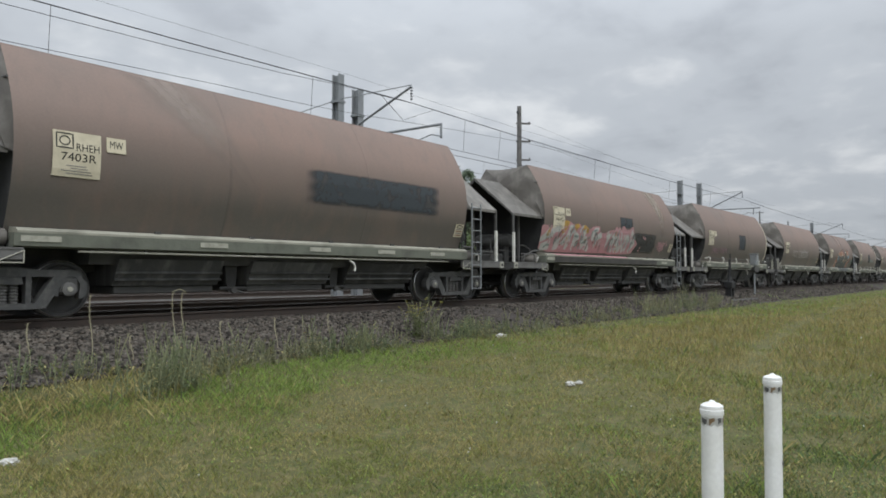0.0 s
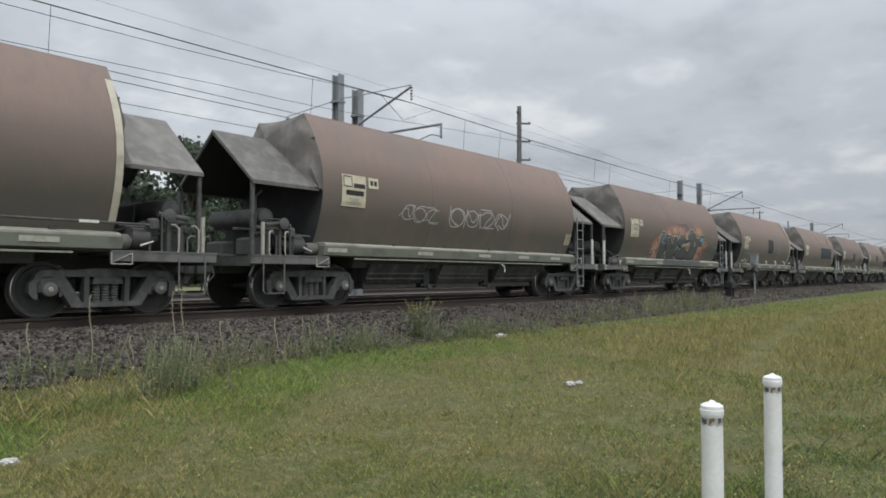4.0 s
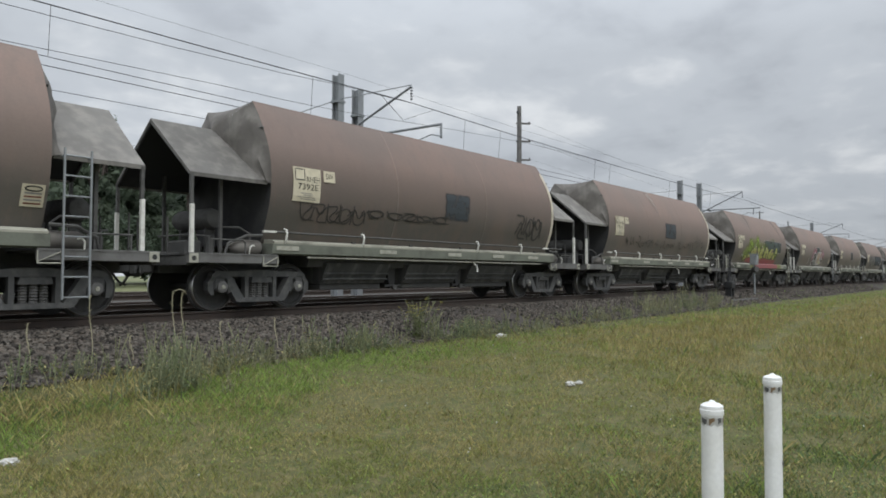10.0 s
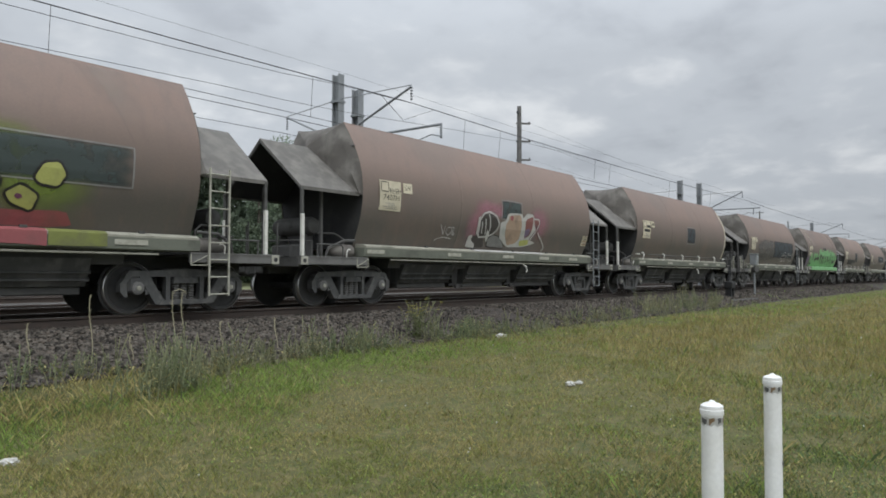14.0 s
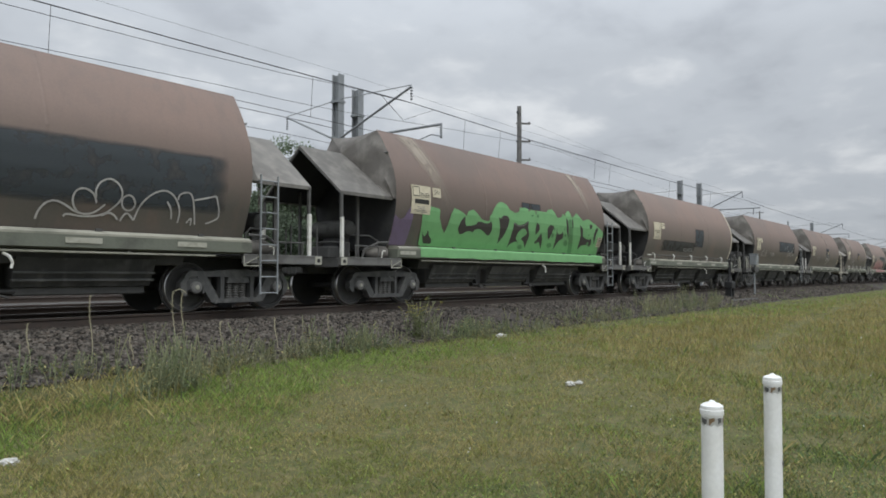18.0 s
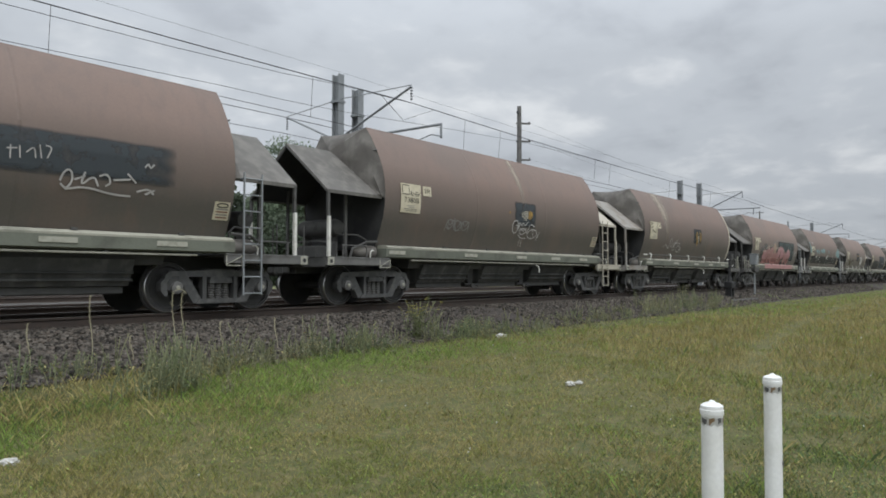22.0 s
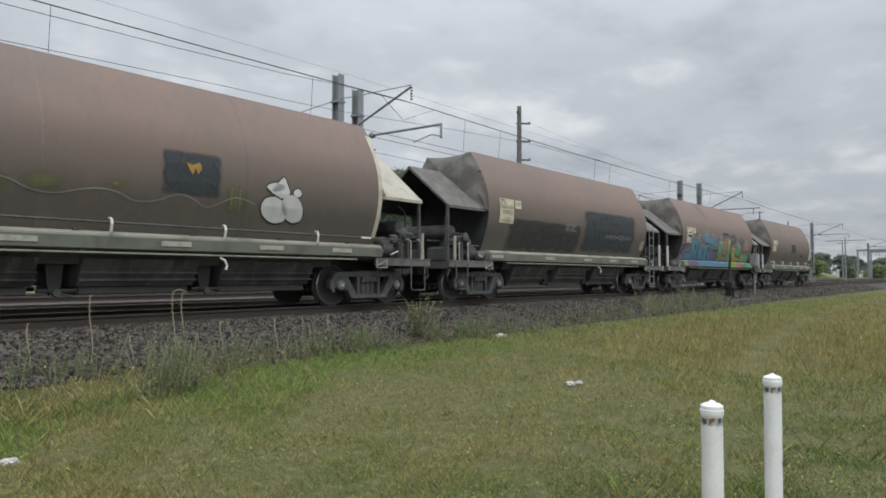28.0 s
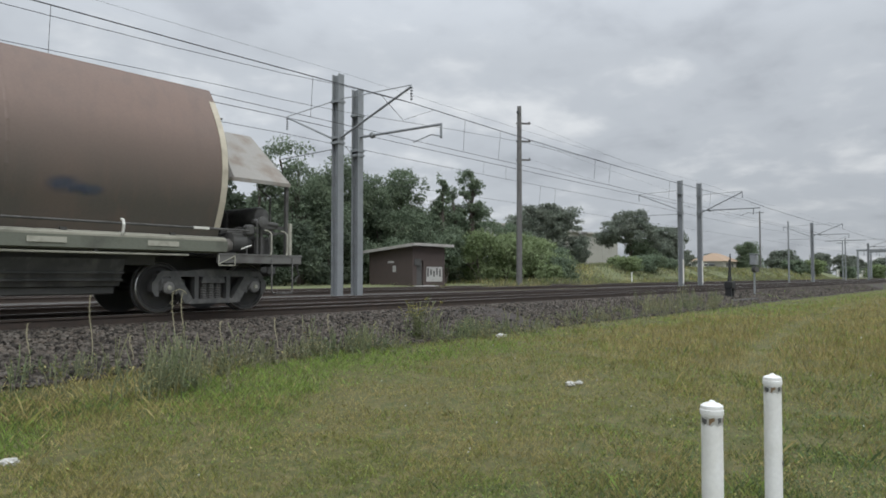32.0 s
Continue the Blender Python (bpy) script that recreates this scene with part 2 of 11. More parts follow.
TAPE_BROWN = material("brown_peeled_tape", (0.20, 0.13, 0.07), 0.6, spots=(0.09, 0.07, 0.05), spot_scale=30, grain_scale=60, bump=0.1)
YELLOWTOP = material("yellow_flower_heads", (0.42, 0.37, 0.09), 0.85, glow_through=0.25, grain_scale=20, bump=0, per_island=0.3)

# ---- mesh tools ----


class Shape:
    """Collects faces of several materials into one mesh."""

    def __init__(self):
        self.v, self.f, self.m, self.mats = [], [], [], []

    def slot(self, mat):
        if mat not in self.mats:
            self.mats.append(mat)
        return self.mats.index(mat)

    def add(self, verts, faces, mat):
        n, s = len(self.v), self.slot(mat)
        self.v.extend(tuple(p) for p in verts)
        self.f.extend(tuple(n + i for i in q) for q in faces)
        self.m.extend([s] * len(faces))
        return self

    def box(self, lo, hi, mat, chamfer=0.0):
        (a, b, c), (d, e, g) = lo, hi
        if chamfer <= 0:
            v = [(a, b, c), (d, b, c), (d, e, c), (a, e, c), (a, b, g), (d, b, g), (d, e, g), (a, e, g)]
            f = [(0, 3, 2, 1), (4, 5, 6, 7), (0, 1, 5, 4), (1, 2, 6, 5), (2, 3, 7, 6), (3, 0, 4, 7)]
            return self.add(v, f, mat)
        k = min(chamfer, (d - a) / 3, (e - b) / 3, (g - c) / 3)
        v = []
        for z, ins in ((c, k), (c + k, 0), (g - k, 0), (g, k)):
            i = ins
            v += [(a + i + (k if not ins else 0), b + i, z), (d - i - (k if not ins else 0), b + i, z), (d - i, b + i + (k if not ins else 0), z),
                  (d - i, e - i - (k if not ins else 0), z), (d - i - (k if not ins else 0), e - i, z), (a + i + (k if not ins else 0), e - i, z),
                  (a + i, e - i - (k if not ins else 0), z), (a + i, b + i + (k if not ins else 0), z)]
        f = [tuple(range(7, -1, -1)), tuple(range(24, 32))]
        for r in range(3):
            for i in range(8):
                j = (i + 1) % 8
                f.append((r * 8 + i, r * 8 + j, r * 8 + 8 + j, r * 8 + 8 + i))
        return self.add(v, f, mat)

    def rod(self, p, q, r, mat, sides=8, r2=None):
        p, q = Vector(p), Vector(q)
        w = (q - p).normalized()
        u = w.orthogonal().normalized()
        s = w.cross(u)
        r2 = r if r2 is None else r2
        v = []
        for c, rad in ((p, r), (q, r2)):
            v += [c + (u * math.cos(i * 2 * math.pi / sides) + s * math.sin(i * 2 * math.pi / sides)) * rad for i in range(sides)]
        f = [(i, (i + 1) % sides, sides + (i + 1) % sides, sides + i) for i in range(sides)]
        f += [tuple(range(sides - 1, -1, -1)), tuple(range(sides, 2 * sides))]
        return self.add(v, f, mat)

    def tube(self, pts, r, mat, sides=6):
        pts = [Vector(p) for p in pts]
        v, f = [], []
        prev = None
        for i, p in enumerate(pts):
            w = (pts[min(i + 1, len(pts) - 1)] - pts[max(i - 1, 0)]).normalized()
            u = w.orthogonal().normalized() if prev is None else (prev - w * prev.dot(w)).normalized()
            prev, s = u, w.cross(u)
            v += [p + (u * math.cos(k * 2 * math.pi / sides) + s * math.sin(k * 2 * math.pi / sides)) * r for k in range(sides)]
        for i in range(len(pts) - 1):
            for k in range(sides):
                j = (k + 1) % sides
                f.append((i * sides + k, i * sides + j, i * sides + sides + j, i * sides + sides + k))
        n = len(pts) * sides
        f += [tuple(range(sides - 1, -1, -1)), tuple(range(n - sides, n))]
        return self.add(v, f, mat)

    def lathe(self, centre, axis, profile, mat, sides=24, caps=True):
        """profile: (distance along the axis, radius)."""
        c, w = Vector(centre), Vector(axis).normalized()
        u = w.orthogonal().normalized()
        s = w.cross(u)
        v = []
        for d, r in profile:
            v += [c + w * d + (u * math.cos(k * 2 * math.pi / sides) + s * math.sin(k * 2 * math.pi / sides)) * r for k in range(sides)]
        f = []
        for i in range(len(profile) - 1):
            for k in range(sides):
                j = (k + 1) % sides
                f.append((i * sides + k, i * sides + j, i * sides + sides + j, i * sides + sides + k))
        n = len(profile) * sides
        if caps:
            f += [tuple(range(sides - 1, -1, -1)), tuple(range(n - sides, n))]
        return self.add(v, f, mat)

    def prism(self, outline, a, b, mat, axis=1):
        """A flat outline of (p, q) pushed from a to b along an axis."""
        n = len(outline)

        def put(p, q, d):
            return {0: (d, p, q), 1: (p, d, q), 2: (p, q, d)}[axis]
        v = [put(p, q, a) for p, q in outline] + [put(p, q, b) for p, q in outline]
        f = [tuple(range(n)), tuple(range(2 * n - 1, n - 1, -1))]
        f += [(i, n + i, n + (i + 1) % n, (i + 1) % n) for i in range(n)]
        return self.add(v, f, mat)

    def mesh(self, name, smooth=None):
        me = bpy.data.meshes.new(name)
        me.from_pydata(self.v, [], self.f)
        for m in self.mats:
            me.materials.append(m)
        me.polygons.foreach_set("material_index", self.m)
        bm = bmesh.new()
        bm.from_mesh(me)
        bmesh.ops.recalc_face_normals(bm, faces=bm.faces)
        bm.to_mesh(me)
        bm.free()
        if smooth:
            me.shade_smooth()
            me.set_sharp_from_angle(angle=radians(smooth))
        return me


def part(name, shape, parent, label="", smooth=None):
    """One mesh object from a Shape (or a ready mesh) under a thing or a part."""
    me = shape if isinstance(shape, bpy.types.Mesh) else shape.mesh(name, smooth)
    ob = new(name, me)
    ob.parent = parent
    if label:
        tagged(ob, label)
    return ob


def thing(name, label, category, at=(0, 0, 0), group="", kind="", turn=0):
    ob = new(name)
    ob.matrix_world = pose(*at, 0, 0, turn)
    ob.empty_display_size = 0.3
    return tagged(ob, label, category, group, kind)


def raw_mesh(name, verts, faces, mats, index=None):
    """A large mesh straight from arrays: faces all of one size."""
    verts, faces = np.asarray(verts, dtype=np.float32), np.asarray(faces, dtype=np.int32)
    n, k = faces.shape
    me = bpy.data.meshes.new(name)
    me.vertices.add(len(verts))
    me.vertices.foreach_set("co", verts.ravel())
    me.loops.add(n * k)
    me.loops.foreach_set("vertex_index", faces.ravel())
    me.polygons.add(n)
    me.polygons.foreach_set("loop_start", np.arange(n, dtype=np.int32) * k)
    for m in mats:
        me.materials.append(m)
    if index is not None:
        me.polygons.foreach_set("material_index", np.asarray(index, dtype=np.int32))
    me.update(calc_edges=True)
    return me


# ---- the ground ----
TRACK_Y = 12.58
TRACK2_Y = 16.75
TRACK3_Y = 24.3
TRACK4_Y = 28.6
rng = np.random.default_rng(7)


def ground_z(y):
    """Height of the ground across the line: lawn, shoulder, formation, far verge."""
    return np.interp(y, [-4000, -30, 2, 9.0, 9.35, 10.95, 11.2, 18.2, 19.0, 30.3, 32, 60, 4000],
                     [-1.2, -1.0, -0.92, -0.70, -0.66, -0.23, -0.2, -0.2, -0.28, -0.28, 0.02, 0.25, 0.3])


def bank_z(x, y):
    """Low grassy bank beyond the far tracks, towards the sheds."""
    def up(v, a, b):
        u = np.clip((v - a) / (b - a), 0, 1)
        return u * u * (3 - 2 * u)
    return (1.1 + 0.8 * up(x, 60, 85)) * up(x, 54, 66) * (1 - up(x, 205, 250)) * up(y, 33.6, 40) * (1 - up(y, 66, 74))


def build_ground():
    ys = np.unique(np.concatenate([np.linspace(-3000, -60, 5), np.linspace(-30, 0, 11), np.arange(0, 9, 0.35), np.arange(9, 11.4, 0.16), np.arange(11.5, 34, 0.5),
                                   np.arange(34.5, 76, 1.5), np.linspace(80, 120, 4), np.linspace(200, 3500, 6)]))
    xs = np.unique(np.concatenate([np.linspace(-3000, -80, 5), np.linspace(-60, -10, 11), np.arange(-8, 45, 0.4), np.arange(46, 160, 3), np.linspace(170, 700, 14), np.linspace(900, 4500, 5)]))
    gx, gy = np.meshgrid(xs, ys)
    gz = ground_z(gy)
    lawn = (gy < 9.3) & (gy > -20) & (np.abs(gx) < 100)
    wob = np.array([noise.noise((x * 0.45, y * 0.45, 0)) * 0.05 + noise.noise((x * 1.7, y * 1.7, 3)) * 0.02 for x, y in zip(gx.ravel(), gy.ravel())]).reshape(gx.shape)
    gz = gz + np.where(lawn, wob, 0) + bank_z(gx, gy)
    v = np.stack([gx, gy, gz], -1).reshape(-1, 3)
    ny, nx = gx.shape
    i = (np.arange(ny - 1)[:, None] * nx + np.arange(nx - 1)[None]).ravel()
    f = np.stack([i, i + 1, i + nx + 1, i + nx], 1)
    cy = v[f].mean(1)[:, 1]
    cx = v[f].mean(1)[:, 0]
    idx = np.where((cy > 9.25) & (cy < 30.5), np.where(cy > 25.4, 3, 1), np.where((cy > 30.5) | (np.abs(cx) > 160), 2, 0))
    ob = new("ground", raw_mesh("ground", v, f, [SOIL, BALLAST_BED, FARGREEN, PALE_BED], idx))
    ob.data.shade_smooth()
    tagged(ob, "grassy lawn rising to a dark stone railway formation", "ground", kind="structure")


build_ground()


def build_track(name, y, x0, x1, sleepers, label):
    tr = thing(name, label, "railway track", (0, y, 0), "railway tracks", "structure")
    for side in (-1, 1):
        c = side * 0.7535
        prof = [(-0.07, -0.172), (0.07, -0.172), (0.07, -0.160), (0.012, -0.145), (0.010, -0.045), (0.036, -0.034), (0.036, -0.006), (0.028, 0.0), (-0.028, 0.0),
                (-0.036, -0.006), (-0.036, -0.034), (-0.010, -0.045), (-0.012, -0.145), (-0.07, -0.160)]
        s = Shape()
        s.prism([(c + p, q) for p, q in prof], x0, x1, RAIL_SIDE, axis=0)
        s.box((x0, c - 0.026, 0.0), (x1, c + 0.026, 0.0015), RAIL_TOP)
        part("rail", s, tr, "rusty steel rail with a worn head")
    if sleepers:
        base = Shape().box((-0.115, -1.25, -0.30), (0.115, 1.25, -0.176), SLEEPER, 0.015)
        me = base.mesh("sleeper")
        for i in range(sleepers):
            ob = part("sleeper", me, tr)
            ob.location = (x0 + 8 + i * 0.66 + random.uniform(-0.03, 0.03), random.uniform(-0.04, 0.04), random.uniform(-0.012, 0.006))
            ob.rotation_euler = (0, 0, random.uniform(-0.02, 0.02))
    return tr


build_track("railway_track", TRACK_Y, -14, 900, 190, "straight railway track on timber sleepers")
build_track("railway_track", TRACK2_Y, -14, 900, 150, "parallel second railway track in dark ballast")
build_track("railway_track", TRACK3_Y, -14, 900, 0, "third railway track beyond the masts")
build_track("railway_track", TRACK4_Y, 0, 900, 0, "outer siding track sunk in ballast")


def build_ballast():
    """Loose stones over the shoulder and between the sleepers."""
    g = np.random.default_rng(11)
    spots = []
    for n, x0, x1, y0, y1, size in ((24000, 1, 16, 9.2, 11.95, 0.034), (15000, 16, 34, 9.2, 11.95, 0.04), (7000, 34, 80, 9.4, 11.9, 0.055), (4500, 0, 30, 12.0, 14.6, 0.04), (3500, 4, 34, 14.6, 18.4, 0.045)):
        x, y = g.uniform(x0, x1, n), g.uniform(y0, y1, n)
        x = x0 + (x - x0) * g.uniform(0.4, 1, n) if x0 == 1 else x
        spots.append(np.stack([x, y, ground_z(y) + g.uniform(-0.3, 1.0, n) * size, size * g.uniform(0.55, 1.25, n)], 1))
    p = np.concatenate(spots)
    cube = np.array([[-1, -1, -1], [1, -1, -1], [1, 1, -1], [-1, 1, -1], [-1, -1, 1], [1, -1, 1], [1, 1, 1], [-1, 1, 1]], dtype=float)
    quads = np.array([[4, 5, 6, 7], [0, 1, 5, 4], [1, 2, 6, 5], [2, 3, 7, 6], [3, 0, 4, 7]])
    n = len(p)
    v = cube[None] * g.uniform(0.45, 1.0, (n, 8, 3)) * np.array([1.0, 0.85, 0.62])
    a, b = g.uniform(0, 6.28, n), g.normal(0, 0.5, n)
    ca, sa, cb, sb = np.cos(a), np.sin(a), np.cos(b), np.sin(b)
    y, z = v[..., 1] * cb[:, None] - v[..., 2] * sb[:, None], v[..., 1] * sb[:, None] + v[..., 2] * cb[:, None]
    x, y = v[..., 0] * ca[:, None] - y * sa[:, None], v[..., 0] * sa[:, None] + y * ca[:, None]
    w = np.stack([x, y, z], -1) * p[:, None, 3:4] + p[:, None, :3]
    f = (quads[None] + (np.arange(n) * 8)[:, None, None]).reshape(-1, 4)
    ob = new("ballast_stones", raw_mesh("ballast_stones", w.reshape(-1, 3), f, [BALLAST]))
    tagged(ob, "dark brown crushed stone ballast heaped along the track", "ballast", kind="stuff")


build_ballast()

# ---- hopper wagons ----
FLANK = [(4.21, 0.80), (3.95, 0.985), (3.70, 1.13), (3.45, 1.255), (3.22, 1.35), (2.95, 1.42), (2.62, 1.45), (2.30, 1.43), (2.03, 1.375), (1.78, 1.29), (1.55, 1.20), (1.30, 1.08)]
RING_X, END_X = 5.45, 7.2
WHEEL_R = 0.46
REACH = {-1: 7.17, 1: 6.97}


def flank_y(z):
    """Half width of the tank at a height."""
    zs, ws = [p[0] for p in FLANK][::-1], [p[1] for p in FLANK][::-1]
    return float(np.interp(z, zs, ws))


KINDS = {"piped": ("post", "brake", True), "braked": ("brake", "post", False), "middle": ("post", "post", False), "turned": ("post", "post", True)}


def tank_shape():
    s = Shape()
    fine = []
    for (z0, w0), (z1, w1) in zip(FLANK, FLANK[1:]):
        fine += [(z0 + (z1 - z0) * k / 2, w0 + (w1 - w0) * k / 2) for k in range(2)]
    fine.append(FLANK[-1])
    xs = [-RING_X, -5.3, -3.6, -1.8, 0.0, 1.8, 3.6, 5.3, RING_X]
    for side in (-1, 1):
        v, f = [], []
        n = len(fine)
        for x in xs:
            v += [(x, side * w, z) for z, w in fine]
        for i in range(len(xs) - 1):
            for k in range(n - 1):
                f.append((i * n + k, i * n + k + 1, i * n + n + k + 1, i * n + n + k))
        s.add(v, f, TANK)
        s.add([(x, side * (w - 0.02), z) for x in (-RING_X, RING_X) for z, w in ((4.21, 0.8), (3.6, 0.8))], [(0, 1, 3, 2)], TANK)
    return s


def end_sheet(e):
    """Curved, creased end sheets lofted from the tank's rim to the slope of the cover; e is the end's sign."""
    s = Shape()
    rows, cols = 14, 6
    for side in (-1, 1):
        v = []
        for i in range(rows + 1):
            u = i / rows
            z = 4.21 - (4.21 - 2.47) * u
            rim = Vector((e * (RING_X - 0.004), side * (flank_y(z) - 0.004), z))
            yb = 1.35 * u
            foot = Vector((e * (RING_X + 0.42 - 0.27 * u ** 0.7), side * yb, 3.665 - 0.832 * yb + 0.012))
            for k in range(cols + 1):
                w = k / cols
                p = rim.lerp(foot, w)
                swell = math.sin(w * math.pi) * (0.10 * (1 - u) + 0.03) * min(1, u * 5)
                crease = 0.09 * noise.noise((p.y * 3.1 + e * 4, p.z * 1.6, w * 3.4)) * math.sin(w * math.pi) * min(1, u * 5)
                v.append(p + Vector((e * (swell * 0.5 + crease), side * (swell * 0.7 + crease), swell * 0.2)))
        c = cols + 1
        s.add(v, [(i * c + k, i * c + k + 1, i * c + c + k + 1, i * c + c + k) for i in range(rows) for k in range(cols)], ENDS)
    top = []
    for i in range(9):
        y = -0.80 + 0.2 * i
        for k in range(5):
            w = k / 4
            dip = 0.07 * (1 - (y / 0.8) ** 2)
            p = Vector((e * RING_X, y, 4.21 - dip)).lerp(Vector((e * (RING_X + 0.42), 0, 3.677)), w)
            top.append(p + Vector((e * 0.06, 0, 0.04)) * math.sin(w * math.pi) * (1 - (y / 0.8) ** 2))
    s.add(top, [(i * 5 + k, i * 5 + k + 1, i * 5 + 6 + k, i * 5 + 5 + k) for i in range(8) for k in range(4)], ENDS)
    # back wall under the cover, its deep shade put in as near-black
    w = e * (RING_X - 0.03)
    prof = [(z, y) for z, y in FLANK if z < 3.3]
    s.add([(w, -y, z) for z, y in prof] + [(w, y, z) for z, y in prof], [tuple(range(len(prof))) + tuple(range(2 * len(prof) - 1, len(prof) - 1, -1))], SHADE_BLACK)
    return s


def cover_half(e, side, mat):
    """One sloping sheet of the gable cover over the end platform, with a folded lip."""
    s = Shape()
    t = 0.03
    top = [(e * 5.46, 0, 3.67), (e * REACH[e], 0, 3.67), (e * (REACH[e] - 0.02), side * 1.37, 2.53), (e * 5.47, side * 1.37, 2.53)]
    low = [(x, y, z - t * 1.4) for x, y, z in top]
    s.add(top + low, [(0, 1, 2, 3), (0, 4, 5, 1), (1, 5, 6, 2), (2, 6, 7, 3), (3, 7, 4, 0)], mat)
    # underside coloured near-black for the shade below the cover
    s.add(low, [(0, 3, 2, 1)], SHADE_BLACK)
    s.box((min(e * 5.5, e * (REACH[e] - 0.02)), side * 1.37 - 0.012, 2.455), (max(e * 5.5, e * (REACH[e] - 0.02)), side * 1.37 + 0.012, 2.527), mat)
    s.rod((e * (REACH[e] - 0.02), 0, 3.60), (e * (REACH[e] - 0.04), side * 1.35, 2.49), 0.028, STEELWORK, 6)
    return s


def bogie_side(side):
    """Cast three-piece side frame: top chord with rounded ends, thin diagonals, columns and spring seat round open windows."""
    s = Shape()
    y0, y1 = sorted((side * 0.93, side * 1.09))
    s.prism([(-1.12, 0.60), (-1.10, 0.69), (-1.03, 0.755), (-0.45, 0.765), (-0.2, 0.79), (0.2, 0.79), (0.45, 0.765), (1.03, 0.755), (1.10, 0.69), (1.12, 0.60), (1.0, 0.655), (-1.0, 0.655)], y0, y1, CAST)
    for k in (-1, 1):
        s.prism([(k * 1.0, 0.66), (k * 1.12, 0.62), (k * 1.19, 0.55), (k * 1.19, 0.40), (k * 1.12, 0.31), (k * 1.06, 0.31), (k * 1.08, 0.54)], y0, y1, CAST)
        s.prism([(k * 0.68, 0.665), (k * 0.88, 0.665), (k * 0.57, 0.175), (k * 0.38, 0.175), (k * 0.42, 0.26)], y0 - 0.01, y1 + 0.01, CAST)
        s.prism([(k * 0.29, 0.66), (k * 0.37, 0.66), (k * 0.37, 0.24), (k * 0.29, 0.24)], y0 + 0.01, y1 - 0.01, CAST)
        s.prism([(k * 0.70, 0.60), (k * 0.765, 0.62), (k * 0.75, 0.34), (k * 0.70, 0.36)], y0, y1, CAST)
    s.prism([(-0.52, 0.165), (0.52, 0.165), (0.46, 0.25), (-0.46, 0.25)], y0 - 0.03, y1 + 0.03, CAST)
    s.prism([(-0.25, 0.54), (0.25, 0.54), (0.22, 0.645), (-0.22, 0.645)], y0 - 0.02, y1 + 0.02, CAST)
    return s


def spring_shape(x, y):
    prof = [(0.0, 0.03)]
    for k in range(7):
        prof += [(k * 0.045 + 0.006, 0.066), (k * 0.045 + 0.026, 0.066), (k * 0.045 + 0.036, 0.038)]
    return Shape().lathe((x, y, 0.25), (0, 0, 1), prof, FRAME, 8)


def wheelset_shape():
    s = Shape()
    for side in (-1, 1):
        hub, out = (0, side * 0.69, 0), (0, side, 0)
        s.lathe(hub, out, [(-0.03, 0.07), (-0.02, 0.13), (0.02, 0.2), (0.0, 0.40), (-0.012, 0.488), (0.018, 0.485), (0.03, WHEEL_R + 0.002)], WHEEL, 32, False)
        s.lathe(hub, out, [(0.03, WHEEL_R), (0.118, WHEEL_R - 0.006), (0.128, WHEEL_R - 0.02)], BRIGHT, 32, False)
        s.lathe(hub, out, [(0.128, WHEEL_R - 0.02), (0.13, 0.385), (0.095, 0.36), (0.085, 0.2), (0.115, 0.13), (0.16, 0.12), (0.16, 0.07)], WHEEL, 32, False)
    s.rod((0, -0.95, 0), (0, 0.95, 0), 0.075, WHEEL, 12)
    return s


WHEELSETS = []


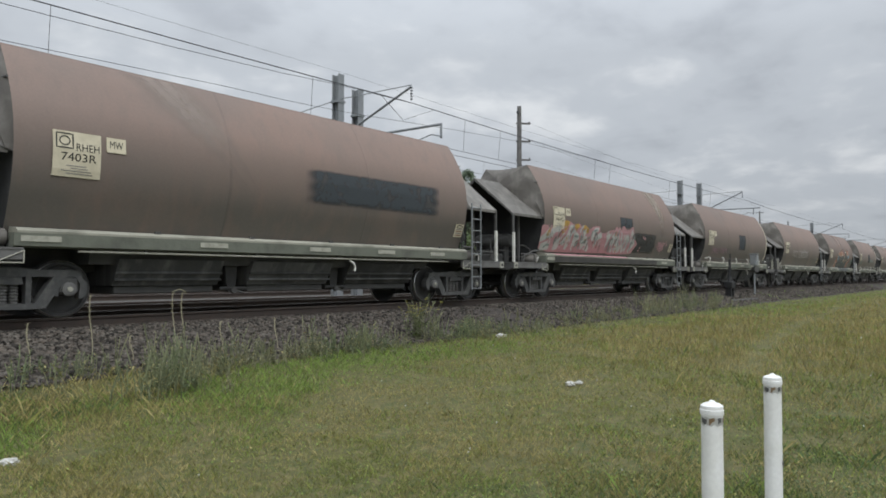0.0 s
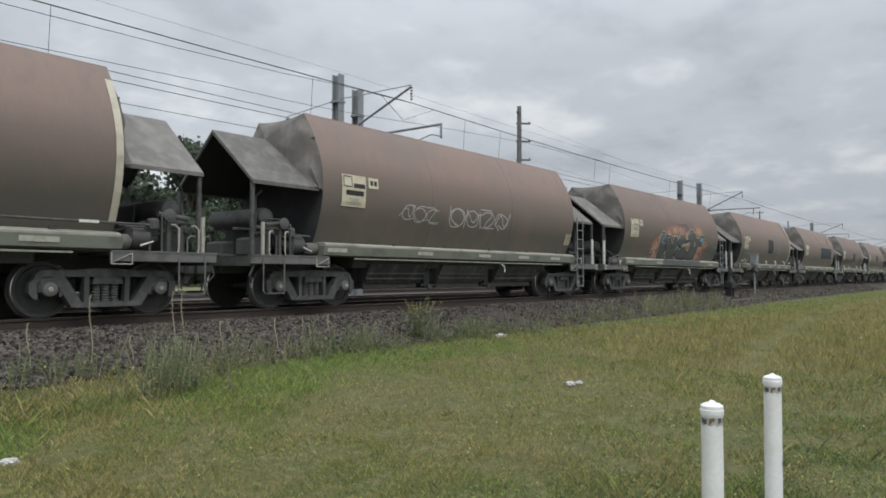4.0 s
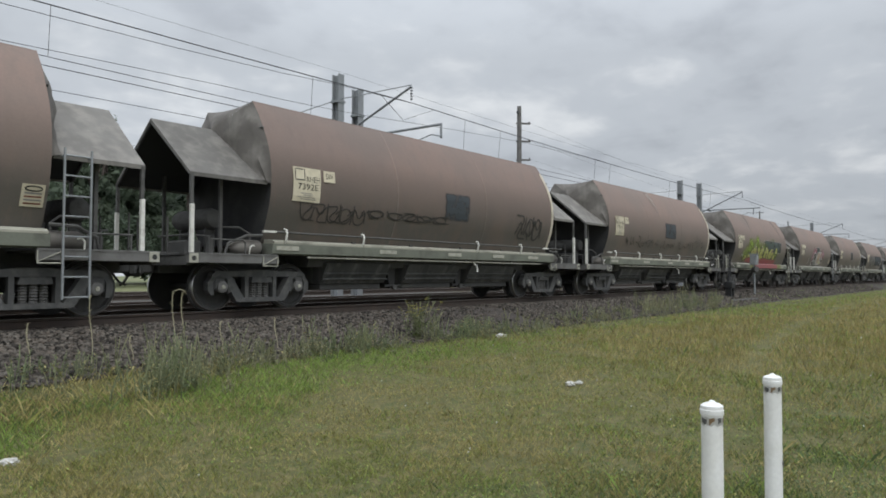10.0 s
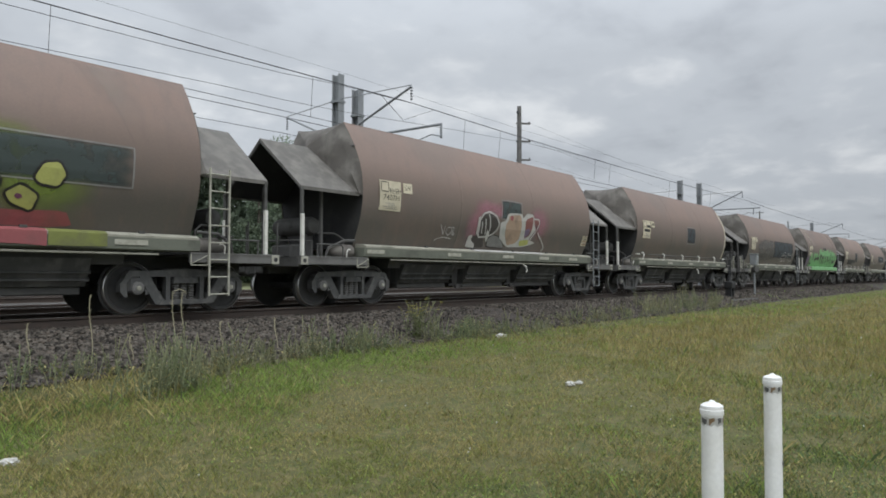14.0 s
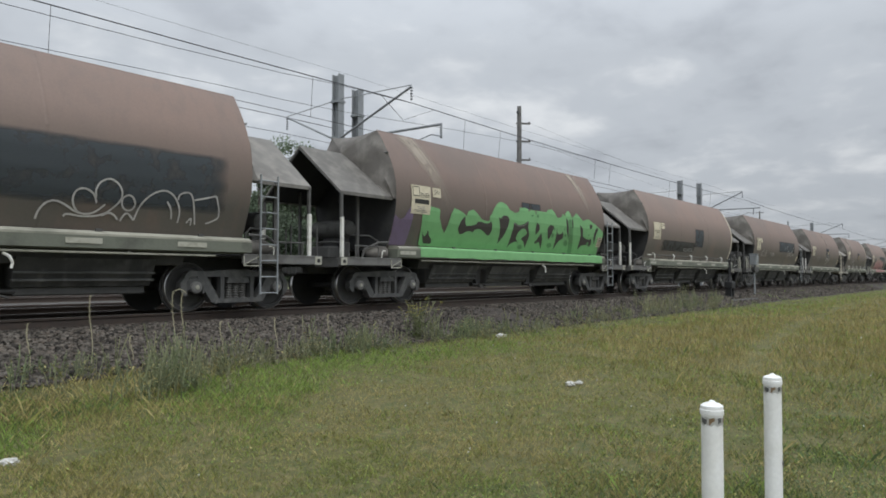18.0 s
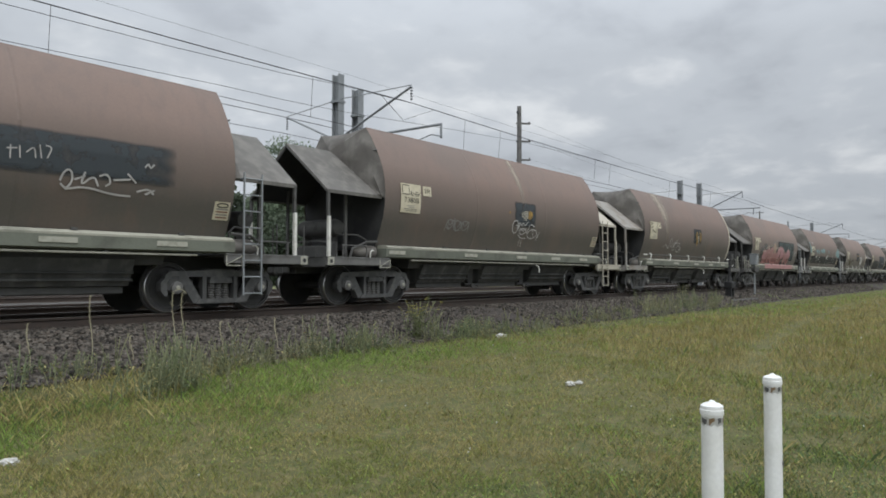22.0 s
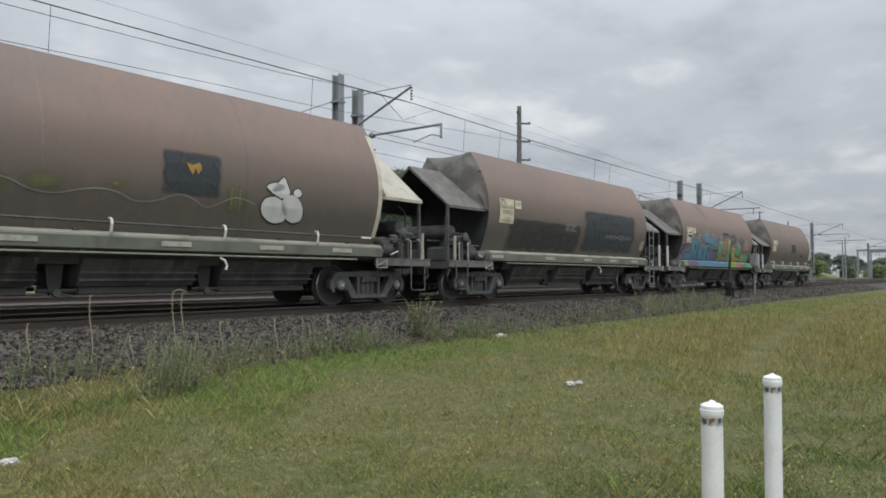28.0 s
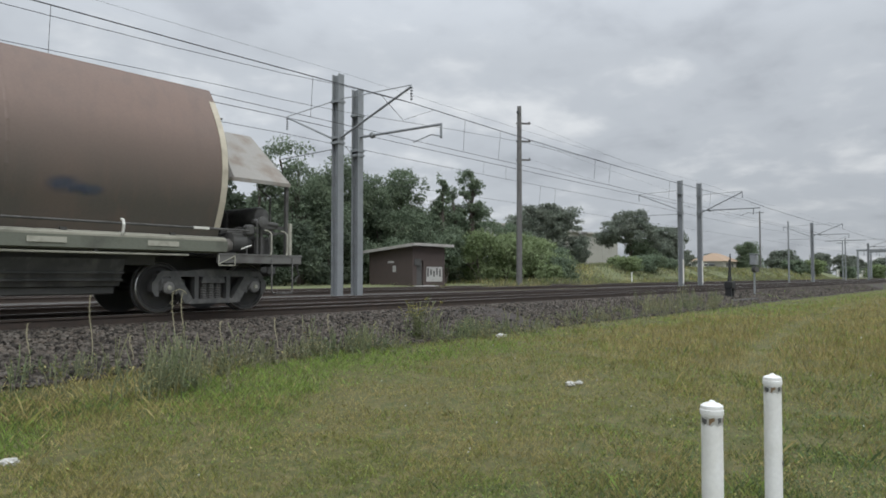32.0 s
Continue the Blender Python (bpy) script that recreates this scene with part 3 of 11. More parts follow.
def post_end(add, e):
    """Open end platform with corner posts, a low reservoir and hoppers' filters; e is the end's sign."""
    for side in (-1, 1):
        p = Shape()
        p.box((e * (REACH[e] - 0.06) - 0.035, side * 1.38 - 0.035, 1.08), (e * (REACH[e] - 0.06) + 0.035, side * 1.38 + 0.035, 1.95), WHITE, 0.006)
        p.box((e * (REACH[e] - 0.06) - 0.028, side * 1.36 - 0.03, 1.95), (e * (REACH[e] - 0.06) + 0.028, side * 1.36 + 0.03, 2.50), STEELWORK)
        add("corner_post", p, label="post painted white on its lower half")
        add("inner_post", Shape().box((e * 6.3 - 0.03, side * 1.02 - 0.03, 1.06), (e * 6.3 + 0.03, side * 1.02 + 0.03, 2.75), STEELWORK))
    for y in (-0.55, 0.55):
        add("end_rod", Shape().rod((e * 7.1, y, 1.05), (e * 7.1, y, 1.78), 0.018, STEELWORK, 6))
    res = Shape().lathe((e * 6.2, -0.75, 1.78), (0, 1, 0), [(0, 0.06), (0.06, 0.17), (0.18, 0.21), (1.2, 0.21), (1.34, 0.17), (1.4, 0.06)], STEELWORK, 16)
    res.box((e * 6.2 - 0.1, -0.53, 1.06), (e * 6.2 + 0.1, -0.47, 1.60), UNDER)
    res.box((e * 6.2 - 0.1, 0.37, 1.06), (e * 6.2 + 0.1, 0.43, 1.60), UNDER)
    add("air_reservoir", res, label="grey cylindrical air reservoir on saddles", smooth=40)
    hump = Shape()
    hump.lathe((e * 5.45, -1.12, 1.22), (e, 0, 0), [(0, 0.05), (0.08, 0.15), (0.5, 0.16), (0.66, 0.10), (0.72, 0.03)], ENDS, 12)
    add("filter_housing", hump, smooth=40)
    for pts, r in (([(5.5, -1.25, 1.46), (5.9, -1.3, 1.44), (6.25, -1.2, 1.28), (6.3, -1.18, 1.08)], 0.03), ([(5.62, -1.0, 1.08), (5.62, -1.0, 1.5), (5.8, -0.9, 1.62), (6.2, -0.7, 1.62)], 0.022), ([(6.45, -0.9, 1.08), (6.45, -0.9, 1.42), (6.7, -0.6, 1.45), (6.7, 0.5, 1.45)], 0.02)):
        add("air_line", Shape().tube([(e * x, y, z) for x, y, z in pts], r, STEELWORK))
    add("valve_box", Shape().box((min(e * 6.35, e * 6.7), -0.5, 1.06), (max(e * 6.35, e * 6.7), 0.2, 1.36), UNDER, 0.04))
    rail = Shape().tube([(e * 6.0, -1.40, 1.07), (e * 6.0, -1.40, 1.30), (e * 6.06, -1.40, 1.34), (e * 6.75, -1.40, 1.34)], 0.016, STEELWORK)
    rail.rod((e * 6.72, -1.40, 1.07), (e * 6.72, -1.40, 1.34), 0.016, STEELWORK, 6)
    add("low_rail", rail)
    for side in (-1, 1):
        x0, x1 = sorted((e * (END_X - 0.19), e * (END_X - 0.01)))
        plate = Shape().box((x0, min(side * 1.44, side * 1.458), 0.90), (x1, max(side * 1.44, side * 1.458), 1.07), PADS, 0.006)
        # dark disc on the plate in place of the hole's shade
        plate.lathe(((x0 + x1) / 2, side * 1.456, 0.985), (0, side, 0), [(0, 0.045), (0.006, 0.045), (0.006, 0.0)], SHADE_BLACK, 12)
        add("end_plate", plate, label="pale end plate with a round hole")
    add("grab_handle", Shape().tube([(e * 5.95, -1.455, 1.08), (e * 5.95, -1.475, 1.2), (e * 5.90, -1.475, 1.25), (e * 5.84, -1.46, 1.24)], 0.014, WHITE))


def brake_end(add, e):
    """End platform crowded with brake gear, steps and grab handles."""
    for side in (-1, 1):
        p = Shape().box((e * (REACH[e] - 0.06) - 0.035, side * 1.30 - 0.035, 1.08), (e * (REACH[e] - 0.06) + 0.035, side * 1.30 + 0.035, 2.50), STEELWORK, 0.006)
        add("corner_post", p, label="dark steel corner post")
        y = side * 1.46
        st = Shape()
        st.tube([(e * 6.45, y, 1.0), (e * 6.45, y, 0.38), (e * 6.49, y, 0.33), (e * 6.91, y, 0.33), (e * 6.95, y, 0.38), (e * 6.95, y, 1.02)], 0.015, FRAME)
        st.box((min(e * 6.5, e * 6.9), y - 0.08, 0.315), (max(e * 6.5, e * 6.9), y + 0.03, 0.345), STEELWORK)
        add("foot_step", st, label="grey tubular foot step")
        for x in (6.42, 6.80):
            hr = Shape().tube([(e * x, y, 1.07), (e * (x + 0.02), y, 1.14), (e * (x + 0.02), y, 1.48), (e * (x - 0.03), y - side * 0.04, 1.55), (e * (x - 0.1), y - side * 0.05, 1.55)], 0.016, PADS)
            add("grab_handle", hr)
        fr = Shape()
        fr.box((e * 6.38 - 0.03, side * 1.2 - 0.03, 1.06), (e * 6.38 + 0.03, side * 1.2 + 0.03, 1.66), STEELWORK)
        fr.box((min(e * 6.35, e * 6.95), side * 1.2 - 0.03, 1.60), (max(e * 6.35, e * 6.95), side * 1.2 + 0.03, 1.66), STEELWORK)
        fr.box((e * 6.65 - 0.03, side * 1.15 - 0.03, 1.06), (e * 6.65 + 0.03, side * 1.15 + 0.03, 1.64), STEELWORK)
        add("equipment_frame", fr)
    add("step_post", Shape().box((e * 6.93 - 0.03, -1.43, 1.06), (e * 6.93 + 0.03, -1.37, 1.72), PADS, 0.006), label="short white post")
    res = Shape().lathe((e * 6.55, -1.05, 1.86), (0, 1, 0), [(0, 0.07), (0.06, 0.17), (0.16, 0.20), (1.75, 0.20), (1.9, 0.15), (1.95, 0.05)], STEELWORK, 16)
    res.box((e * 6.55 - 0.04, -0.7, 1.06), (e * 6.55 + 0.04, -0.62, 1.7), STEELWORK)
    add("air_reservoir", res, label="grey cylindrical air reservoir", smooth=40)
    add("valve_box", Shape().box((min(e * 6.4, e * 6.85), -1.0, 1.06), (max(e * 6.4, e * 6.85), -0.35, 1.45), UNDER, 0.05))
    add("valve_box", Shape().box((min(e * 6.45, e * 6.8), 0.2, 1.06), (max(e * 6.45, e * 6.8), 0.8, 1.4), UNDER, 0.05))
    add("brake_cylinder", Shape().lathe((e * 5.7, -1.05, 1.32), (e, 0, 0), [(0, 0.08), (0.05, 0.19), (0.34, 0.20), (0.4, 0.12), (0.55, 0.06)], UNDER, 14), smooth=40)
    add("regulator", Shape().rod((e * 6.2, -1.18, 1.74), (e * 6.75, -1.22, 1.68), 0.05, STEELWORK, 8))
    add("hand_wheel", Shape().lathe((e * 6.35, -1.3, 1.72), (0, -1, 0), [(-0.02, 0.11), (0.02, 0.12), (0.04, 0.05)], STEELWORK, 12))
    add("lever", Shape().rod((e * 5.75, -1.45, 1.17), (e * 5.98, -1.46, 1.25), 0.014, WHITE, 6))
    for pts, r in (([(5.6, -1.0, 1.52), (6.3, -1.02, 1.55), (6.9, -1.0, 1.50)], 0.022), ([(6.2, -1.32, 1.08), (6.2, -1.32, 1.70), (6.3, -1.25, 1.80), (6.6, -1.1, 1.82)], 0.018), ([(6.78, -0.95, 1.1), (6.78, -0.95, 2.25), (6.6, -0.9, 2.4)], 0.022),
                   ([(6.52, -1.28, 1.1), (6.52, -1.28, 1.46), (6.6, -1.27, 1.52), (6.9, -1.22, 1.52)], 0.016), ([(5.6, -0.6, 1.40), (6.2, -0.7, 1.62), (7.0, -0.5, 1.62)], 0.03), ([(6.05, -1.2, 1.08), (6.05, -1.2, 1.42), (5.9, -1.25, 1.5), (5.6, -1.2, 1.5)], 0.02)):
        add("air_line", Shape().tube([(e * x, y, z) for x, y, z in pts], r, STEELWORK))
    add("control_valve", Shape().box((min(e * 6.02, e * 6.2), -1.28, 1.44), (max(e * 6.02, e * 6.2), -1.08, 1.66), UNDER, 0.04))
    add("rear_panel", Shape().box((min(e * 6.2, e * 6.24), -0.3, 1.06), (max(e * 6.2, e * 6.24), 0.9, 1.95), UNDER, 0.01))
    add("cable_hose", Shape().tube([(e * 6.9, -1.35, 1.02), (e * 7.12, -1.38, 0.86), (e * 7.2, -1.36, 0.68), (e * 7.1, -1.3, 0.55)], 0.02, UNDER))
    sm = Shape().lathe((e * 5.4, -1.18, 1.24), (e, 0, 0), [(0, 0.05), (0.06, 0.13), (0.25, 0.13), (0.3, 0.09)], ENDS, 12)
    add("filter_housing", sm, smooth=40)


def wagon_prototype(kind):
    """Four-axle coal hopper. Its ends, and the pipe or ladder on the lawn side (-y), follow its kind."""
    front, rear, piped = KINDS[kind]
    cover_mat, ladder_mat = CANOPY, GALV
    w = thing("hopper_wagon", "weathered rust-brown coal hopper wagon with bulging sides", "hopper wagon", (0, TRACK_Y, 0), "wagons of the train")

    def add(name, shape, parent=w, label="", smooth=None):
        return part(name, shape, parent, label, smooth)

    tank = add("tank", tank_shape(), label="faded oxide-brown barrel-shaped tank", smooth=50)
    for x in (-1.8, 1.8):
        for side in (-1, 1):
            s = Shape()
            pr = [(z, y) for z, y in FLANK]
            n = len(pr)
            s.add([(x + d, side * (y + (0.004 if abs(d) < 0.02 else -0.001)), z) for d in (-0.035, -0.012, 0.012, 0.035) for z, y in pr],
                  [(a * n + k, a * n + k + 1, a * n + n + k + 1, a * n + n + k) for a in range(3) for k in range(n - 1)], TANK)
            add("weld_seam", s, tank)
    rim = Shape()
    for side in (-1, 1):
        rim.rod((-RING_X, side * 0.795, 4.203), (RING_X, side * 0.795, 4.203), 0.012, TANK, 6)
    add("top_rim", rim, tank)
    load = Shape()
    xs = [-5.2 + k * 0.65 for k in range(17)]
    yy = [-0.76, -0.4, 0, 0.4, 0.76]
    v = [(x, y, 3.92 - 0.12 * abs(y) + 0.06 * math.sin(x * 2.3 + y * 4)) for x in xs for y in yy]
    load.add(v, [(i * 5 + k, i * 5 + k + 1, i * 5 + 6 + k, i * 5 + 5 + k) for i in range(16) for k in range(4)], COAL)
    add("coal_load", load)
    for e in (-1, 1):
        add("end_sheet", end_sheet(e), label="sooty folded steel end sheet", smooth=50)
        for side in (-1, 1):
            add("end_cover", cover_half(e, side, cover_mat), label="dusty sloping sheet over the end platform")
        brace = Shape().rod((e * (RING_X + 0.02), -1.2, 3.62), (e * 5.75, -0.15, 3.62), 0.018, STEELWORK, 6)
        add("brace", brace)
        # platform
        a, b = sorted((e * 5.28, e * END_X))
        for side in (-1, 1):
            s = Shape()
            yi, yo = sorted((side * 1.36, side * 1.44))
            s.box((a, yi, 0.90), (b, yo, 1.07), FRAME, 0.012)
            s.box((a, min(side * 1.30, side * 1.45), 1.055), (b, max(side * 1.30, side * 1.45), 1.085), FRAME)
            add("platform_sill", s, label="grey channel-steel platform sill")
            c = sorted((e * 5.28, e * 5.62))
            s = Shape()
            yq = side * 1.452
            s.rod((c[0], yq, 0.86), (c[1], yq, 0.86), 0.011, PADS, 6)
            s.rod((c[0], yq, 0.86), (c[0], yq, 1.05), 0.011, PADS, 6)
            s.rod((c[1], yq, 0.86), (c[1], yq, 1.05), 0.011, PADS, 6)
            s.rod((c[0], yq, 0.88), (c[1], yq, 1.04), 0.009, PADS, 6)
            add("jacking_bracket", s)
        add("deck", Shape().box((a, -1.30, 1.02), (b, 1.30, 1.06), UNDER))
        h0, h1 = sorted((e * (END_X - 0.10), e * (END_X + 0.0)))
        add("headstock", Shape().box((h0, -1.36, 0.86), (h1, 1.36, 1.05), STEELWORK, 0.01))
        c = Shape()
        a, b = sorted((e * 7.1, e * 7.52))
        c.box((a, -0.11, 0.72), (b, 0.11, 0.98), CAST, 0.03)
        c.box((min(e * 7.34, e * 7.55), -0.19, 0.66), (max(e * 7.34, e * 7.55), 0.19, 1.02), CAST, 0.06)
        add("coupler", c, label="cast knuckle coupler")
        hose = Shape().tube([(e * 7.15, 0.45, 0.88), (e * 7.3, 0.45, 0.72), (e * 7.42, 0.42, 0.55), (e * 7.52, 0.36, 0.5)], 0.025, UNDER)
        add("brake_hose", hose)
    # side sills with a sloping dusty ledge
    for side in (-1, 1):
        s = Shape()
        s.prism([(side * 1.14, 1.40), (side * 1.40, 1.375), (side * 1.47, 1.335), (side * 1.47, 1.30), (side * 1.12, 1.31)], -5.38, 5.42, LEDGE, axis=0)
        s.prism([(side * 1.12, 1.31), (side * 1.468, 1.299), (side * 1.455, 1.11), (side * 1.40, 1.09), (side * 1.12, 1.09)], -5.42, 5.45, SILL, axis=0)
        sill = add("side_sill", s, label="faded green side sill with a dust-covered ledge")
        for x in (-3.2, -1.3, 0.7, 2.6, 4.4):
            add("sill_bracket", Shape().box((x - 0.05, min(side * 1.38, side * 1.42), 1.375), (x + 0.05, max(side * 1.38, side * 1.42), 1.42), UNDER), sill)
        for x in (-5.05, -2.15, 0.35, 2.35, 4.2):
            pads = Shape().box((x - 0.28, min(side * 1.455, side * 1.474), 1.175), (x + 0.28, max(side * 1.455, side * 1.474), 1.262), PADS)
            add("paint_patch", pads, sill, "pale paint patch")
        line = Shape()
        line.rod((-4.5, side * 1.41, 1.045), (4.7, side * 1.41, 1.035), 0.017, PADS, 6)
        for x in (-3.4, -1.2, 0.9, 3.1):
            line.box((x - 0.025, side * 1.39 - 0.02, 1.02), (x + 0.025, side * 1.39 + 0.02, 1.10), STEELWORK)
        add("air_pipe", line)
    # centre sill and discharge hoppers
    add("centre_sill", Shape().box((-7.1, -0.26, 0.72), (7.1, 0.26, 1.12), UNDER, 0.02))
    add("lower_sheet", Shape().prism([(-1.10, 1.32), (1.10, 1.32), (0.98, 0.86), (-0.98, 0.86)], -4.15, 4.3, UNDER, axis=0))
    for x0, x1 in ((-3.72, -1.72), (-1.06, 1.0), (1.52, 3.72)):
        s = Shape()
        s.prism([(-1.14, 0.95), (1.14, 0.95), (0.90, 0.50), (-0.90, 0.50)], x0, x1, CHUTE, axis=0)
        ch = add("hopper_chute", s, label="dusty discharge hopper with ribbed side")
        for z, proud in ((0.60, 0.075), (0.72, 0.05)):
            for side in (-1, 1):
                yy0 = side * (0.90 + (z - 0.50) * 0.533 - 0.01)
                add("rib", Shape().box((x0 - 0.02, min(yy0, yy0 + side * proud), z - 0.022), (x1 + 0.02, max(yy0, yy0 + side * proud), z + 0.022), CHUTE, 0.01), ch)
        add("chute_door", Shape().box((x0 + 0.05, -0.84, 0.36), (x1 - 0.05, 0.84, 0.50), UNDER, 0.02), ch)
    for x in (-1.39, 1.26):
        for side in (-1, 1):
            s = Shape()
            s.prism([(x - 0.13, 0.95), (x + 0.16, 0.95), (x + 0.10, 0.40), (x - 0.04, 0.36), (x - 0.10, 0.55)], side * 0.80 - 0.05, side * 0.80 + 0.05, WHEEL)
            s.rod((x - 0.25, side * 0.84, 0.43), (x + 0.35, side * 0.84, 0.43), 0.035, WHEEL, 8)
            s.lathe((x + 0.02, side * 0.9, 0.40), (0, side, 0), [(-0.04, 0.05), (0.0, 0.075), (0.05, 0.06)], STEELWORK, 10)
            s.rod((x + 0.02, side * 0.93, 0.40), (x + 0.24, side * 0.93, 0.34), 0.022, STEELWORK, 6)
            add("door_gear", s)
    hook = Shape().tube([(1.25, -1.40, 1.0), (1.32, -1.45, 0.95), (1.36, -1.46, 0.86), (1.34, -1.46, 0.78)], 0.022, WHITE)
    add("release_handle", hook)
    # bogies
    for c in (-5.4, 5.4):
        bo = Shape().box((c - 0.22, -0.95, 0.40), (c + 0.22, 0.95, 0.72), CAST, 0.04)
        bogie = add("bogie", bo, label="cast steel three-piece bogie")
        for side in (-1, 1):
            fr = bogie_side(side)
            fr.v = [(x + c, y, z) for x, y, z in fr.v]
            add("side_frame", fr, bogie)
            for dx in (-0.15, 0.0, 0.15):
                add("spring", spring_shape(c + dx, side * 1.0), bogie)
            for dx in (-0.9, 0.9):
                bx = Shape()
                bx.box((c + dx - 0.16, side * 1.0 - 0.10, 0.38), (c + dx + 0.16, side * 1.0 + 0.10, 0.66), CAST, 0.04)
                bx.lathe((c + dx, side * 1.08, WHEEL_R), (0, side, 0), [(0, 0.115), (0.055, 0.11), (0.07, 0.08), (0.075, 0.03)], FRAME, 14)
                bx.lathe((c + dx, side * 1.08, WHEEL_R), (0, side, 0), [(0.07, 0.045), (0.09, 0.04), (0.095, 0.008)], PADS, 8)
                add("axle_box", bx, bogie)
            for dx in (-0.42, 0.42):
                add("brake_block", Shape().box((c + dx - 0.04, side * 0.72 - 0.06, 0.30), (c + dx + 0.04, side * 0.72 + 0.06, 0.62), UNDER), bogie)
        for dx in (-0.9, 0.9):
            ws = part("wheelset", wheelset_shape(), bogie, "steel wheelset with bright worn treads", 40)
            ws.matrix_parent_inverse = pose(c + dx, 0, WHEEL_R)
            WHEELSETS.append(ws)
    for e, style in ((-1, front), (1, rear)):
        if style == "post":
            post_end(add, e)
        else:
            brake_end(add, e)
    if rear == "post" and not piped:
        lad = Shape()
        for x in (5.62, 6.02):
            lad.box((x - 0.014, -1.505, 0.31), (x + 0.014, -1.475, 2.62), ladder_mat)
        for z in (0.98, 2.5):
            lad.rod((5.62, -1.37, z), (5.62, -1.49, z), 0.016, ladder_mat, 6)
            lad.rod((6.02, -1.37, z), (6.02, -1.49, z), 0.016, ladder_mat, 6)
        ladder = add("ladder", lad, label="steel side ladder")
        for k in range(8):
            add("rung", Shape().rod((5.62, -1.492, 0.34 + k * 0.31), (6.02, -1.492, 0.34 + k * 0.31), 0.014, ladder_mat, 6), ladder)
    if not piped:
        return w
    # pipe with hooks along the -y side, and the pale end band
    pipe = Shape()
    pipe.rod((-5.6, -1.47, 1.53), (5.9, -1.47, 1.52), 0.020, STEELWORK, 8)
    rod = add("brake_pipe", pipe, label="long grey operating rod along the sill")
    for x in ((-5.12, -2.99, 1.32, 3.47) if kind == "turned" else (-5.05, -2.95, -0.8, 1.28, 3.48)):
        add("pipe_hook", Shape().tube([(x, -1.44, 1.30), (x, -1.50, 1.38), (x, -1.53, 1.50), (x, -1.50, 1.58), (x, -1.44, 1.59)], 0.024, WHITE), rod)
    add("turnbuckle", Shape().box((-5.65, -1.50, 1.51), (-5.35, -1.44, 1.55), WHITE), rod)
    add("turnbuckle", Shape().box((4.75, -1.50, 1.50), (5.05, -1.44, 1.545), WHITE), rod)
    band = Shape()
    pr = [(z, y) for z, y in FLANK if 1.5 < z < 4.0]
    n = len(pr)
    band.add([(x, -(y + o), z) for x, o in ((5.33, 0.0), (5.33, 0.012), (5.45, 0.012), (5.45, -0.05)) for z, y in pr],
             [(a * n + k, a * n + k + 1, a * n + n + k + 1, a * n + n + k) for a in range(3) for k in range(n - 1)], BAND)
    add("end_band", band, label="cream painted end band")
    return w


# the train, front to back
TRAIN = ["piped", "braked", "middle", "piped", "braked", "middle", "piped", "braked", "turned", "piped", "braked", "middle", "piped", "braked", "middle",
         "piped", "braked", "middle", "piped", "braked", "middle", "piped", "braked", "middle", "piped"]
LAG = {"piped": -0.09, "braked": 0.07, "middle": 0.0, "turned": 0.0}
WAGONS = []


def build_train():
    made = {}
    for kind in TRAIN:
        if kind in made:
            WAGONS.append(copy_thing(made[kind], pose(0, TRACK_Y, 0)))
        else:
            made[kind] = wagon_prototype(kind)
            WAGONS.append(made[kind])


build_train()


def travelled(t):
    """Wagon lengths gone by at t seconds; the train gathers speed."""
    u = t / 16 - 1
    return 10.0471 + 11.70676 * u + 0.76622 * u ** 2 + 0.05907 * u ** 3 - 0.0044 * u ** 4 - 0.02693 * u ** 5


def wagon_x(i, t):
    return (i - 1 - travelled(t)) * 15.0 - 9.012 + 4.30 + LAG[TRAIN[i]]

# ---- overhead line ----
MASTS = [(18.77, 8.72), (19.85, 8.35), (56.3, 8.5), (60.9, 8.75), (106.0, 8.0), (156.0, 7.0), (204.0, 8.3)]
MAST_Y = 20.6


def h_mast(x, top, pale):
    m = thing("catenary_mast", "galvanised H-section overhead line mast on a concrete footing", "mast", (x, MAST_Y, 0), "overhead line masts")
    s = Shape()
    s.box((-0.15, -0.19, -0.13), (0.15, -0.165, top), GALV)
    s.box((-0.15, 0.165, -0.13), (0.15, 0.19, top), GALV)
    s.box((-0.012, -0.165, -0.13), (0.012, 0.165, top - 0.02), GALV)
    part("column", s, m)
    part("base_plate", Shape().box((-0.27, -0.3, -0.17), (0.27, 0.3, -0.13), GALV), m)
    part("footing", Shape().box((-0.4, -0.4, -0.45), (0.4, 0.4, -0.17), CONCRETE, 0.04), m, "pale concrete footing block")
    if pale:
        s = Shape()
        s.box((-0.155, -0.196, 0.05), (0.155, -0.192, 2.0), WHITE)
        part("painted_band", s, m, "white painted lower band")
    for z in (top - 1.1, top - 2.55, top - 2.75):
        part("clamp", Shape().box((-0.19, -0.22, z - 0.05), (0.19, 0.22, z + 0.05), GALV), m)
    return m


def insulator(s, p, q):
    p, q = Vector(p), Vector(q)
    w = (q - p)
    n = 5
    for k in range(n):
        c = p + w * ((k + 0.5) / n)
        s.lathe(c, w, [(-0.03, 0.025), (0, 0.06), (0.03, 0.025)], WIRE, 8)


